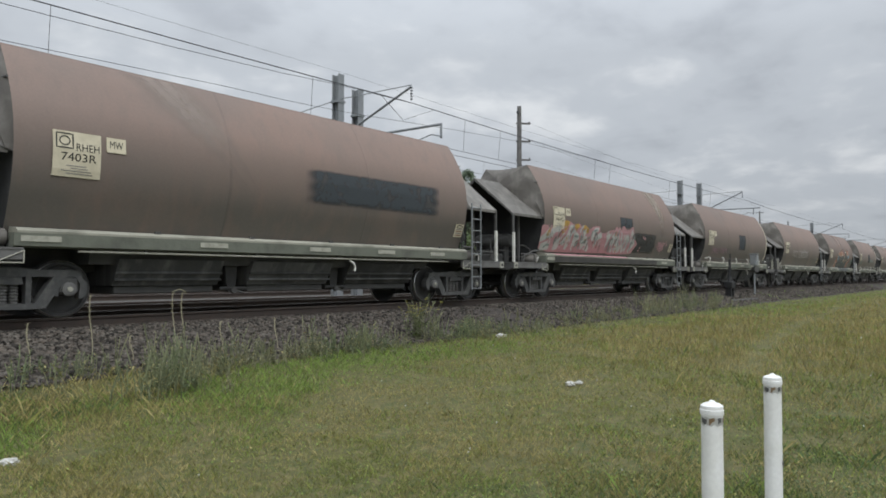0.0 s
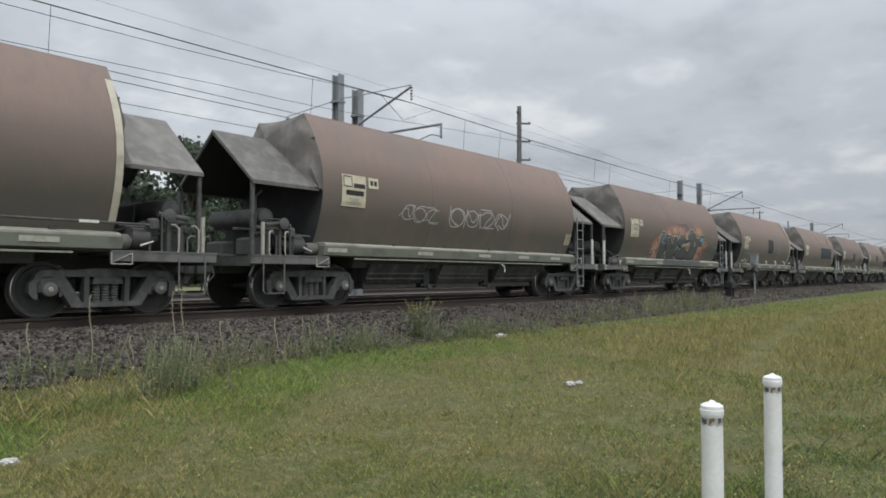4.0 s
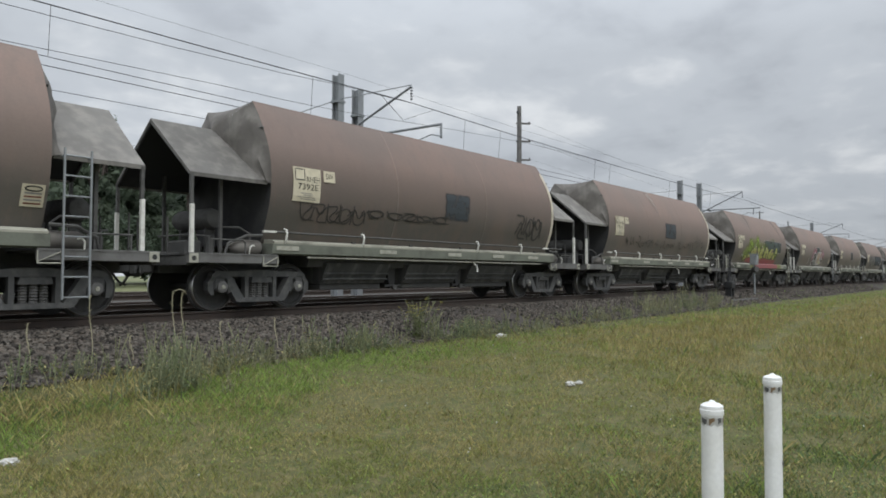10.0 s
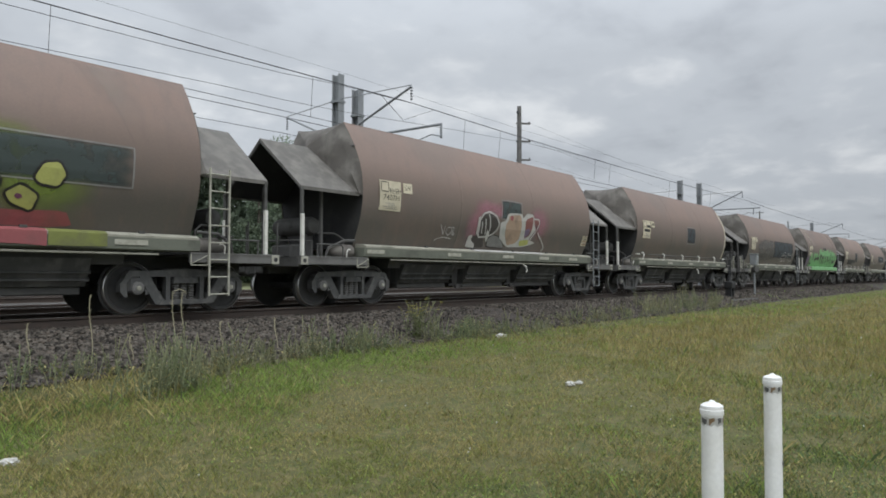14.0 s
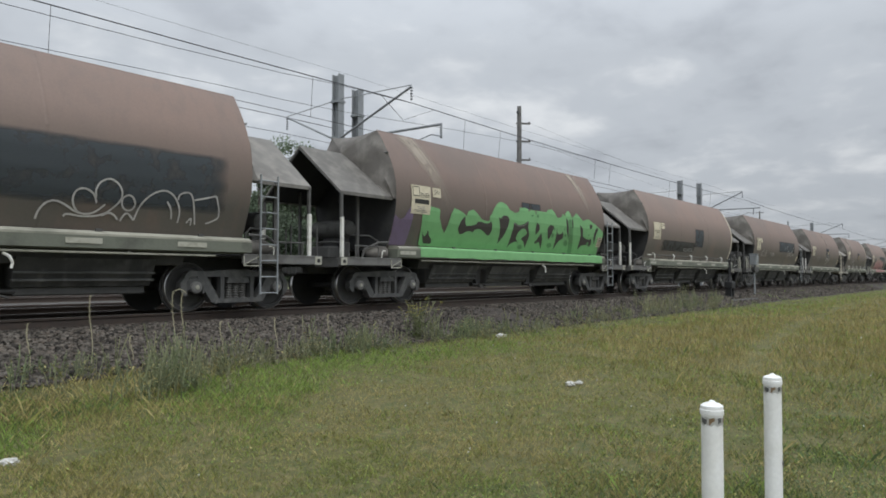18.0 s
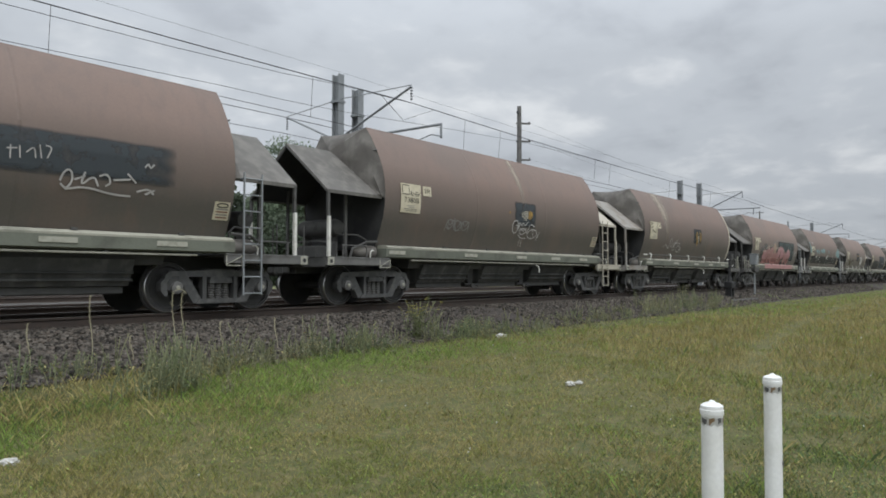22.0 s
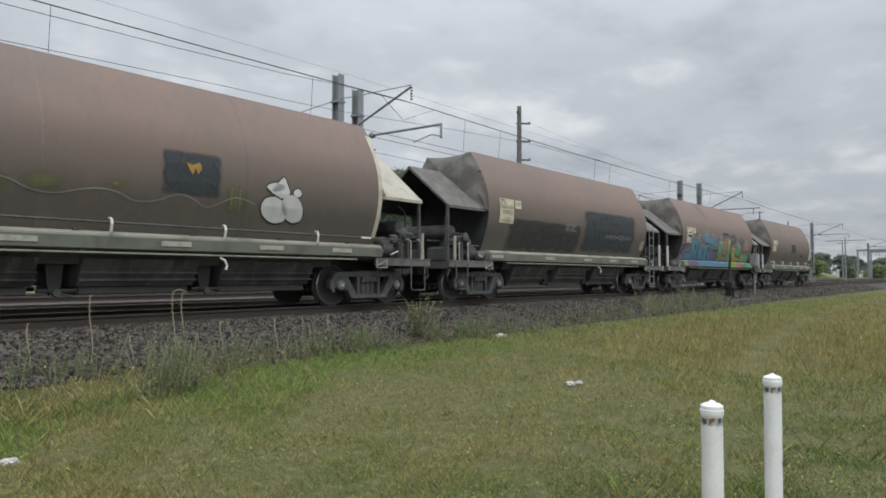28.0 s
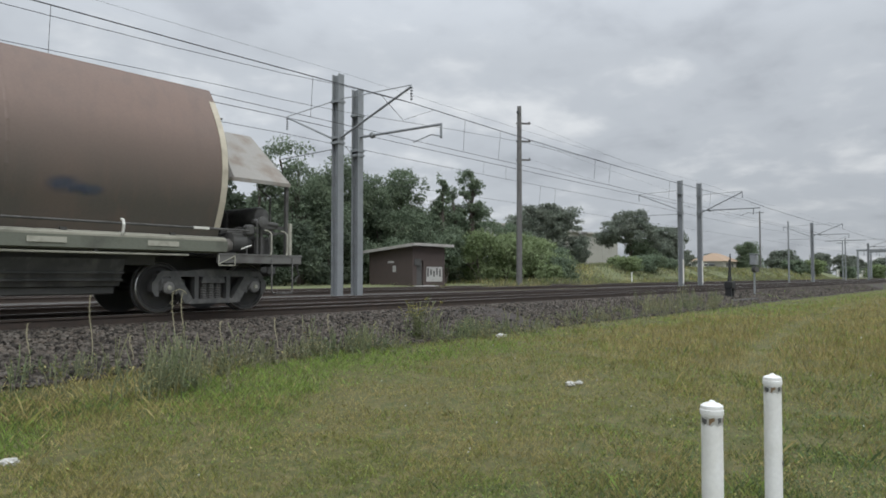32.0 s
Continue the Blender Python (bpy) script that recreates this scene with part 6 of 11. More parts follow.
def build_weeds():
    g = np.random.default_rng(33)
    quads, mats = [], []
    # clumps along the foot of the stones: x, y, height, plants
    clumps = [(2.6, 8.9, 0.30, 8), (3.1, 9.2, 0.40, 10), (4.0, 9.3, 0.45, 12), (4.3, 7.7, 0.55, 16), (4.55, 7.95, 0.66, 22), (4.8, 8.15, 0.5, 16), (5.2, 8.5, 0.5, 16), (5.55, 8.75, 0.45, 14), (6.2, 9.0, 0.40, 12),
              (6.9, 9.15, 0.45, 16), (7.5, 9.15, 0.38, 14), (8.1, 9.15, 0.5, 20), (8.6, 9.15, 0.45, 18), (9.4, 9.2, 0.32, 14), (11.7, 9.2, 0.45, 24), (12.4, 9.25, 0.42, 22), (13.4, 9.3, 0.36, 18),
              (15, 9.4, 0.3, 14), (17, 9.5, 0.36, 16), (19, 9.5, 0.36, 16), (21, 9.6, 0.45, 20), (23.3, 9.7, 0.6, 30), (25.2, 9.8, 0.62, 30), (27.4, 9.9, 0.6, 30), (29.6, 9.9, 0.6, 26), (31.5, 10.0, 0.5, 16)]
    for cx, cy, ch, n in clumps:
        for _ in range(int(n * (0.6 if cx < 6 else 0.85))):
            x, y = g.normal(cx, 0.2 + cx * 0.022), g.normal(cy, 0.17 + cx * 0.006)
            q, m = weed_plant(g, x, y, float(ground_z(y)) - 0.02, ch * g.uniform(0.3, 1.3), int(g.integers(3, 7)), 0.06, int(g.integers(5, 11)))
            quads += q
            mats += m
    for _ in range(150):
        x, y = g.uniform(1.8, 34), g.normal(9.15, 0.4)
        q, m = weed_plant(g, x, y, float(ground_z(y)) - 0.02, g.uniform(0.1, 0.38), int(g.integers(2, 5)), 0.07, int(g.integers(4, 9)))
        quads += q
        mats += m
    v = np.array(quads)
    ob = new("trackside_weeds", raw_mesh("trackside_weeds", v.reshape(-1, 3), np.arange(len(v) * 4).reshape(-1, 4), [WEED, STRAW], mats))
    tagged(ob, "grey-green weeds along the foot of the ballast", "weeds", kind="stuff")
    # tall single plants
    for x, y, h, n, lf, lab in ((10.75, 9.4, 0.98, 26, 20, "tall bushy weed with yellow-green tops"), (11.2, 9.4, 0.62, 8, 16, "bushy green weed beside the stones"), (3.0, 9.3, 0.75, 4, 10, "thin upright weed stalks"),
                                (5.0, 9.3, 0.7, 4, 8, "thin upright weed stalks"), (6.4, 9.2, 0.62, 5, 14, "leafy weed at the foot of the stones"), (7.9, 9.2, 0.55, 6, 16, "leafy weed at the foot of the stones"),
                                (2.3, 9.3, 0.5, 5, 12, "leafy weed at the foot of the stones"), (9.3, 9.3, 0.5, 6, 16, "leafy weed at the foot of the stones")):
        q, m = weed_plant(g, 0, 0, 0, h, n, 0.09 if h > 0.9 else 0.03, lf, 1.3 if h > 0.9 else 1.0, 0.55 if h > 0.6 else 0.35)
        v = np.array(q)
        ob = new("tall_weed", raw_mesh("tall_weed", v.reshape(-1, 3), np.arange(len(v) * 4).reshape(-1, 4), [WEED, LUSH if h > 0.75 else STRAW, YELLOWTOP], m))
        ob.location = (x, y, float(ground_z(y)) - 0.02)
        tagged(ob, lab, "weed", "tall weeds")
    for x, y, top, bend in ((4.4, 9.75, 0.98, 0.0), (5.62, 9.75, 1.0, 0.26), (5.8, 9.8, 0.95, 0.10), (3.6, 9.7, 0.65, 0.0), (6.35, 9.6, 0.55, 0.03), (4.95, 9.7, 0.4, 0.0), (8.5, 9.5, 0.6, 0.04), (7.4, 9.6, 0.55, -0.03)):
        s = Shape()
        pts = [(0.02 * math.sin(k), 0.01 * k, top * k / 6) for k in range(7)]
        if bend:
            pts += [(pts[-1][0] + bend * 0.4, pts[-1][1], top * 1.04), (pts[-1][0] + bend * 0.8, pts[-1][1], top * 1.0)]
        s.tube(pts, 0.0055, STALK, 5)
        for k in range(14):
            u = 0.45 + 0.55 * k / 14
            p = Vector(pts[min(6, int(u * 6))]).lerp(Vector(pts[min(6, int(u * 6) + 1)]), u * 6 % 1)
            s.rod(p, p + Vector((0.03 * math.cos(k * 2.4), 0.03 * math.sin(k * 2.4), 0.035)), 0.005, STALK, 4, 0.002)
        ob = new("dry_stalk", s.mesh("dry_stalk"))
        ob.location = (x, y, float(ground_z(y)) - 0.02)
        tagged(ob, "tall dry pale grass stalk by the ballast", "stalk", "dry stalks")
    # clover heads and small white flowers in the lawn
    flowers = []
    for _ in range(34):
        a, r = g.uniform(0.02, 1.1), math.exp(g.uniform(math.log(3.0), math.log(26)))
        x, y = r * math.cos(a), r * math.sin(a)
        if 0 < y < 8.8:
            flowers.append((x, y, float(ground_z(y)) + g.uniform(0.05, 0.16), 0.005 + 0.0006 * r))
    s = Shape()
    for x, y, z, r in flowers:
        s.add([(x - r, y, z), (x, y - r, z), (x + r, y, z), (x, y + r, z), (x, y, z + r), (x, y, z - r)],
              [(0, 1, 4), (1, 2, 4), (2, 3, 4), (3, 0, 4), (1, 0, 5), (2, 1, 5), (3, 2, 5), (0, 3, 5)], WHITE)
    ob = new("lawn_flowers", s.mesh("lawn_flowers"))
    tagged(ob, "tiny white clover flowers dotted over the grass", "flowers", kind="stuff")


build_weeds()


def build_verge():
    """Rough grass beyond the far track and over the bank."""
    g = np.random.default_rng(44)
    n = 120000
    x = np.exp(g.uniform(math.log(34), math.log(200), n))
    y = np.where(g.uniform(0, 1, n) < 0.86, g.uniform(30.8, 50, n), g.uniform(29.6, 31.5, n))
    keep = g.uniform(0, 1, n) < np.clip(0.25 + wave(x, y, 0.35, 4) * 1.1, 0, 1) * np.where(x < 47, 0.12, 1.0)
    x, y = x[keep], y[keep]
    hgt = g.uniform(0.15, 0.55, len(x)) * (0.4 + wave(x, y, 0.4, 6)) * np.where(x < 47, 0.6, 1.0)
    v = blades(g, x, y, ground_z(y) + bank_z(x, y) - 0.05, hgt, 0.012 + 0.0004 * x, 0.5)
    pick = g.uniform(0, 1, len(x)) + 0.35 * (wave(x, y, 0.25, 8) - 0.5)
    mat = np.where(pick < 0.13, 1, np.where(pick < 0.30, 2, 0))
    # pale tufts between the two far tracks
    k = 5200
    x, y = g.uniform(33, 52, k), g.normal(26.4, 0.42, k)
    v = np.concatenate([v, blades(g, x, y, ground_z(y) - 0.05, g.uniform(0.15, 0.6, k) * (0.35 + wave(x, y, 0.9, 14)), 0.011 + 0.0 * x, 0.45)])
    mat = np.concatenate([mat, np.where(g.uniform(0, 1, k) < 0.35, 1, 0)])
    ob = new("verge_grass", raw_mesh("verge_grass", v.reshape(-1, 3), np.arange(len(v) * 4).reshape(-1, 4), [WEED, STRAW, GRASS], mat))
    tagged(ob, "rough uncut grass beyond the far tracks", "grass", kind="stuff")


build_verge()


def parked_van(x, y, turn, mat, label):
    """A small delivery van: body, cab glass and four wheels."""
    z = float(ground_z(y) + bank_z(np.array(x), np.array(y)))
    v = thing("parked_van", label, "van", (x, y, z), "vehicles parked on the bank", turn=turn)
    part("body", Shape().prism([(-2.3, 0.35), (2.3, 0.35), (2.35, 0.95), (1.75, 1.1), (1.25, 1.9), (-2.25, 1.95), (-2.35, 1.0)], -0.9, 0.9, mat), v)
    for side in (-1, 1):
        part("window", Shape().prism([(-1.9, 1.15), (1.5, 1.15), (1.15, 1.75), (-1.9, 1.78)], side * 0.902, side * 0.906, WIRE), v)
        for wx in (-1.5, 1.5):
            part("wheel", Shape().lathe((wx, side * 0.72, 0.33), (0, side, 0), [(0, 0.33), (0.2, 0.33), (0.21, 0.2), (0.19, 0.0)], COAL, 14), v)


for vx, vy, vt, vm, vl in ((166.0, 62, 8, WHITE, "white van parked on the grassy bank"), (172.5, 62, -6, WHITE, "white van parked on the grassy bank"), (178.5, 62.5, 12, GALV, "grey van parked on the grassy bank"),
                           (185, 62, 4, WHITE, "white van parked on the grassy bank"), (192, 62.5, -10, GALV, "grey van parked on the grassy bank")):
    parked_van(vx, vy, vt, vm, vl)

# ---- plates, paint and weathering on the wagon sides ----


def paint(name, colour, rough=0.6, worn=(0.10, 0.085, 0.075), amount=0.35):
    return material(name, colour, rough, spots=worn, spot_scale=3.2, spot_amount=amount, grain=0.15, grain_scale=30, bump=0.05)


def wash(name, colour):
    return material(name, colour, 0.8, grain=0.15, grain_scale=30, bump=0, alpha_attr="cover")


PATCH_BLUE = wash("buffed_blue_grey_paint", (0.056, 0.066, 0.074))
PATCH_GREEN = wash("buffed_green_grey_paint", (0.064, 0.082, 0.080))
CHALK = wash("chalky_streak", (0.36, 0.30, 0.265))
CREAM_WASH = wash("cream_spill", (0.43, 0.375, 0.31))
SOOT = material("sooty_brown_gap", (0.06, 0.052, 0.047), 0.7, grain_scale=30, bump=0.05)
SOOT_WASH = wash("sooty_wash", (0.056, 0.056, 0.052))
CHALKLINE = paint("white_tag_line", (0.52, 0.50, 0.48))
GREYLINE = paint("grey_tag_line", (0.27, 0.26, 0.25))
BLACKLINE = paint("black_tag_line", (0.045, 0.042, 0.038), amount=0.5)
YELLOWLINE = paint("dull_yellow_tag_line", (0.21, 0.18, 0.085), amount=0.6)
PINK = paint("pink_tag_line", (0.52, 0.30, 0.32))
PURPLE = paint("purple_tag_line", (0.36, 0.22, 0.28))
SEAGREY = paint("sea_grey_spray", (0.24, 0.29, 0.27))
TEAL = paint("teal_tag_line", (0.17, 0.30, 0.27))
SPRAY_GREEN = paint("bright_green_spray", (0.20, 0.44, 0.19), amount=0.3, worn=(0.12, 0.29, 0.12))
SPRAY_PURPLE = paint("purple_spray", (0.175, 0.13, 0.21), amount=0.3)
GREEN_SHADE = paint("shaded_green_spray", (0.11, 0.27, 0.11), amount=0.3)
GREY_PAINT = paint("grey_spray", (0.105, 0.112, 0.108), worn=(0.05, 0.05, 0.05))
BLACK_PAINT = paint("black_spray", (0.022, 0.02, 0.02), amount=0.2)
CREAM_PAINT = paint("cream_spray", (0.58, 0.54, 0.45), amount=0.3)
ORANGE_PAINT = paint("orange_spray", (0.52, 0.27, 0.14), amount=0.25)
SKY_PAINT = paint("sky_blue_spray", (0.16, 0.32, 0.42), amount=0.2)
LIME_PAINT = paint("lime_spray", (0.27, 0.36, 0.07), amount=0.3)
YELLOW_PAINT = paint("yellow_spray", (0.44, 0.45, 0.14), amount=0.25)
PLUM_PAINT = paint("plum_spray", (0.17, 0.06, 0.12), amount=0.2)
RED_PAINT = paint("crimson_spray", (0.30, 0.09, 0.095), amount=0.3)
ROSE_PAINT = paint("rose_spray", (0.40, 0.21, 0.20), worn=(0.27, 0.15, 0.13), amount=0.6)
PEACH_PAINT = paint("peach_spray", (0.40, 0.29, 0.21), amount=0.4)
DEEPBLUE_PAINT = paint("deep_blue_spray", (0.105, 0.25, 0.37), amount=0.35)
MINT_PAINT = paint("mint_spray", (0.14, 0.40, 0.24), amount=0.25)
FADED_PINK = paint("faded_pink_spray", (0.46, 0.25, 0.26), worn=(0.38, 0.20, 0.2), amount=0.5)
FADED_WHITE = paint("faded_white_spray", (0.48, 0.47, 0.44), worn=(0.33, 0.36, 0.33), amount=0.6)
FADED_RED = paint("faded_red_spray", (0.24, 0.10, 0.09), amount=0.5)
OCHRE_PAINT = paint("ochre_spray", (0.45, 0.27, 0.06), amount=0.4)
TEAL_PAINT = paint("teal_spray", (0.21, 0.33, 0.33), amount=0.45)
DULL_LIME = paint("dull_lime_spray", (0.19, 0.21, 0.06), amount=0.5)
WHITE_PAINT = paint("white_spray", (0.66, 0.65, 0.63), amount=0.15)
GLOWS = {}
for key in (ORANGE_PAINT, LIME_PAINT, SPRAY_PURPLE):
    GLOWS[key] = wash(key.name + "_mist", {"orange_spray": (0.60, 0.35, 0.26), "lime_spray": (0.27, 0.36, 0.07), "purple_spray": (0.16, 0.15, 0.20)}[key.name])
GREY_SHEEN = paint("dull_grey_sheen", (0.135, 0.125, 0.118), worn=(0.085, 0.08, 0.075), amount=0.8)
OLIVE_MIST = wash("olive_mist", (0.22, 0.21, 0.10))
OCHRE_MIST = wash("ochre_mist", (0.45, 0.30, 0.05))
BLUE_MIST = wash("blue_mist", (0.06, 0.10, 0.17))
PINK_MIST = wash("pink_mist", (0.60, 0.24, 0.33))
SMOKE_PAINT = paint("smoke_grey_spray", (0.2, 0.2, 0.19))
GLOWS[SMOKE_PAINT] = wash("smoke_mist", (0.2, 0.2, 0.19))


def on_side(x, z, off):
    """A point on the lawn-side flank, off metres proud."""
    return (x, -(flank_y(z) + off), z)


def slabs(outline, step=0.024):
    """Cuts a flat outline (x, z) into thin level strips: x0, x1 at z0 and x0, x1 at z1."""
    zs = [p[1] for p in outline]
    lo, hi = max(min(zs), 1.42), min(max(zs), 4.15)
    n = max(2, int((hi - lo) / step))
    if hi - lo < 0.01:
        return

    def cuts(z):
        xs = []
        for (xa, za), (xb, zb) in zip(outline, outline[1:] + outline[:1]):
            if (za <= z) != (zb <= z):
                xs.append(xa + (xb - xa) * (z - za) / (zb - za))
        return sorted(xs)
    for k in range(n):
        z0, z1 = lo + (hi - lo) * k / n, lo + (hi - lo) * (k + 1) / n
        a, b = cuts(z0 + 1e-4), cuts(z1 - 1e-4)
        if len(a) != len(b):
            a = b = cuts((z0 + z1) / 2)
        for i in range(0, len(a) - 1, 2):
            yield a[i], a[i + 1], z0, b[i], b[i + 1], z1


def smooth_loop(pts, rounds=2):
    """Rounds the corners of a closed outline."""
    for _ in range(rounds):
        out = []
        for p, q in zip(pts, pts[1:] + pts[:1]):
            out += [(p[0] * 0.88 + q[0] * 0.12, p[1] * 0.88 + q[1] * 0.12), (p[0] * 0.12 + q[0] * 0.88, p[1] * 0.12 + q[1] * 0.88)]
        pts = out
    return pts


def smooth_line(pts, rounds=2):
    """Rounds the corners of an open line and keeps its ends."""
    for _ in range(rounds if len(pts) > 2 else 0):
        out = [pts[0]]
        for p, q in zip(pts, pts[1:]):
            out += [(p[0] * 0.75 + q[0] * 0.25, p[1] * 0.75 + q[1] * 0.25), (p[0] * 0.25 + q[0] * 0.75, p[1] * 0.25 + q[1] * 0.75)]
        pts = out + [pts[-1]]
    return pts


def fill_shape(s, outline, mat, off):
    for a, b, z0, c, d, z1 in slabs(outline):
        s.add([on_side(a, z0, off), on_side(b, z0, off), on_side(d, z1, off), on_side(c, z1, off)], [(0, 1, 2, 3)], mat)


def ribbon(s, pts, width, mat, off, closed=False):
    """A line of paint of even width along points (x, z)."""
    fine = []
    ring = pts + pts[:1] if closed else pts
    for p, q in zip(ring, ring[1:]):
        n = max(1, int(math.hypot(q[0] - p[0], q[1] - p[1]) / 0.06))
        fine += [(p[0] + (q[0] - p[0]) * k / n, p[1] + (q[1] - p[1]) * k / n) for k in range(n)]
    if not closed:
        fine.append(pts[-1])
    n = len(fine)
    v = []
    for i in range(n):
        a, b = (fine[i - 1], fine[(i + 1) % n]) if closed else (fine[max(i - 1, 0)], fine[min(i + 1, n - 1)])
        dx, dz = b[0] - a[0], b[1] - a[1]
        ln = math.hypot(dx, dz) or 1
        ox, oz = -dz / ln * width / 2, dx / ln * width / 2
        x, z = fine[i]
        v += [on_side(x + ox, max(z + oz, 1.41), off), on_side(x - ox, max(z - oz, 1.41), off)]
    m = n if closed else n - 1
    s.add(v, [(2 * i, 2 * i + 1, 2 * ((i + 1) % n) + 1, 2 * ((i + 1) % n)) for i in range(m)], mat)


def covered(name, quads, cover, mat, parent, label):
    """Quads with a paint cover of 0 to 1 at their corners."""
    v = np.array(quads, dtype=float).reshape(-1, 3)
    _, first, back = np.unique(np.round(v, 4), axis=0, return_index=True, return_inverse=True)
    me = raw_mesh(name, v[first], back.reshape(-1, 4), [mat])
    at = me.attributes.new("cover", "FLOAT", "POINT")
    at.data.foreach_set("value", np.array(cover, dtype=np.float32).ravel()[first])
    return part(name, me, parent, label)


def welded(s, name):
    """One sheet out of strips that touch."""
    me = s.mesh(name)
    bm = bmesh.new()
    bm.from_mesh(me)
    bmesh.ops.remove_doubles(bm, verts=bm.verts, dist=0.0025)
    bm.to_mesh(me)
    bm.free()
    return me


class Piece:
    """One spray-painted work on a wagon's flank."""

    def __init__(self, w):
        self.w, self.first = w, None

    def put(self, name, s):
        """The first shape carries the rest."""
        if self.first is None:
            self.first = part("graffiti", s, self.w, "spray-painted graffiti")
        else:
            part(name, s, self.first)

    def fill(self, pts, mat, layer):
        s = Shape()
        fill_shape(s, smooth_loop(pts, 1), mat, 0.010 + 0.003 * layer)
        if s.f:
            self.put("paint_shape", welded(s, "paint_shape"))

    def outline(self, pts, mat, width, layer):
        s = Shape()
        ribbon(s, smooth_loop(pts, 1), width, mat, 0.010 + 0.003 * layer, True)
        self.put("paint_outline", s)

    def stroke(self, pts, mat, width, layer):
        s = Shape()
        ribbon(s, smooth_line(pts), width, mat, 0.010 + 0.003 * layer)
        self.put("paint_stroke", s)

    def letter(self, pts, mat, line, width, halo=None, halo_width=0.0):
        """A filled letter with its outline, at times with a paler line round that."""
        if halo:
            self.outline(pts, halo, halo_width, 1)
        self.outline(pts, line, width, 2)
        self.fill(pts, mat, 3)


def soft_grid(x0, x1, z0, z1, nx, nz, off, cover):
    quads, cov = [], []
    for i in range(nx):
        for k in range(nz):
            c = [(i, k), (i + 1, k), (i + 1, k + 1), (i, k + 1)]
            quads.append([on_side(x0 + (x1 - x0) * a / nx, z0 + (z1 - z0) * b / nz, off) for a, b in c])
            cov.append([cover(a / nx, b / nz) for a, b in c])
    return quads, cov


def mist(w, spots, mat, share):
    """Soft round clouds of sprayed colour: centre and reach of each."""
    for n, (cx, cz, rx, rz) in enumerate(spots):
        z0, z1 = max(1.43, cz - rz), min(4.1, cz + rz)

        def cover(u, v):
            dz = (z0 + (z1 - z0) * v - cz) / rz
            return max(0.0, 1 - (2 * u - 1) ** 2 - dz ** 2) ** 1.4 * share
        q, c = soft_grid(cx - rx, cx + rx, z0, z1, 10, 8, 0.0075 + 0.0003 * (n % 7), cover)
        covered("paint_mist", q, c, mat, w, "soft cloud of sprayed colour")


def patch(w, x0, x1, z0, z1, mat, edge):
    """A rolled-on rectangle of paint with slightly soft sides, at times with a chalky border."""
    z0 = max(z0, 1.43)
    mat = SOOT_WASH if mat is SOOT else mat

    def cover(u, v):
        wob = 0.012 * math.sin(v * 17 + x0) + 0.010 * math.sin(u * 23 + x1)
        return max(0.0, min(1.0, (min(u, 1 - u) + wob) * 13)) * max(0.0, min(1.0, (1 - v + wob) * 15)) * max(0.0, min(1.0, (v + 0.02 + wob) * 7)) * 0.9
    q, c = soft_grid(x0, x1, z0, z1, 26, 24, 0.009, cover)
    covered("paint_patch", q, c, mat, w, "dark buffed-out rectangle of paint")
    if edge:
        s = Shape()
        ribbon(s, [(x0, z0), (x0, z1), (x0 + (x1 - x0) * 0.4, z1 + 0.01), (x1, z1 - 0.01), (x1, z0)], 0.03, GREYLINE, 0.012)
        ribbon(s, [(x0, z0), (x1, z0 + 0.01)], 0.025, GREYLINE, 0.012)
        part("paint_border", s, w, "thin pale border line")


def smear(w, xa, za, xb, zb, width, mat, share=0.85):
    """A pale dusty spill drifting down from the rim, soft at its sides and thinning out below."""
    top = 4.17
    width *= 1.5
    drift = (xb - xa) / max(0.2, za - zb)
    z0 = zb - 0.5
    g = random.Random(int(xa * 100))
    n, m = 26, 16
    fray = [g.uniform(0.0, 0.35) for _ in range(m + 1)]
    streaks = [g.uniform(0.55, 1.0) for _ in range(m + 1)]
    quads, cov = [], []
    for k in range(n):
        for i in range(m):
            c = []
            a = []
            for u, v in ((i, k), (i + 1, k), (i + 1, k + 1), (i, k + 1)):
                z = z0 + (top - z0) * v / n
                x = xa + drift * (za - z) + (u / m - 0.5) * width * (0.45 + 0.55 * v / n)
                c.append(on_side(x, z, 0.008))
                across = math.sin(math.pi * u / m) ** 1.5
                down = max(0.0, min(1.0, (v / n - fray[u] * 0.6) * 1.7)) ** 1.3
                a.append(across * down * streaks[u] * share)
            quads.append(c)
            cov.append(a)
    covered("spill_streak", quads, cov, mat, w, "pale dried spill running down the side")


SCRAWLS = [[(0, 0), (0.1, 1), (0.5, 0.2), (0.9, 1), (1, 0)], [(0.9, 0.9), (0.3, 1), (0, 0.5), (0.3, 0), (1, 0.15)], [(0, 1), (0.05, 0), (0.7, 0.1), (0.9, 0.6), (0.5, 0.95), (0, 0.7)],
           [(0, 0.9), (1, 1), (0.1, 0.1), (1, 0)], [(0.5, 0), (0, 0.4), (0.4, 1), (1, 0.6), (0.6, 0), (0.2, 0.3)], [(0, 0.2), (0.4, 1), (0.6, 0), (1, 0.9)], [(0.1, 1), (0.2, 0.1), (0.8, 0), (1, 0.8), (0.6, 0.4)]]


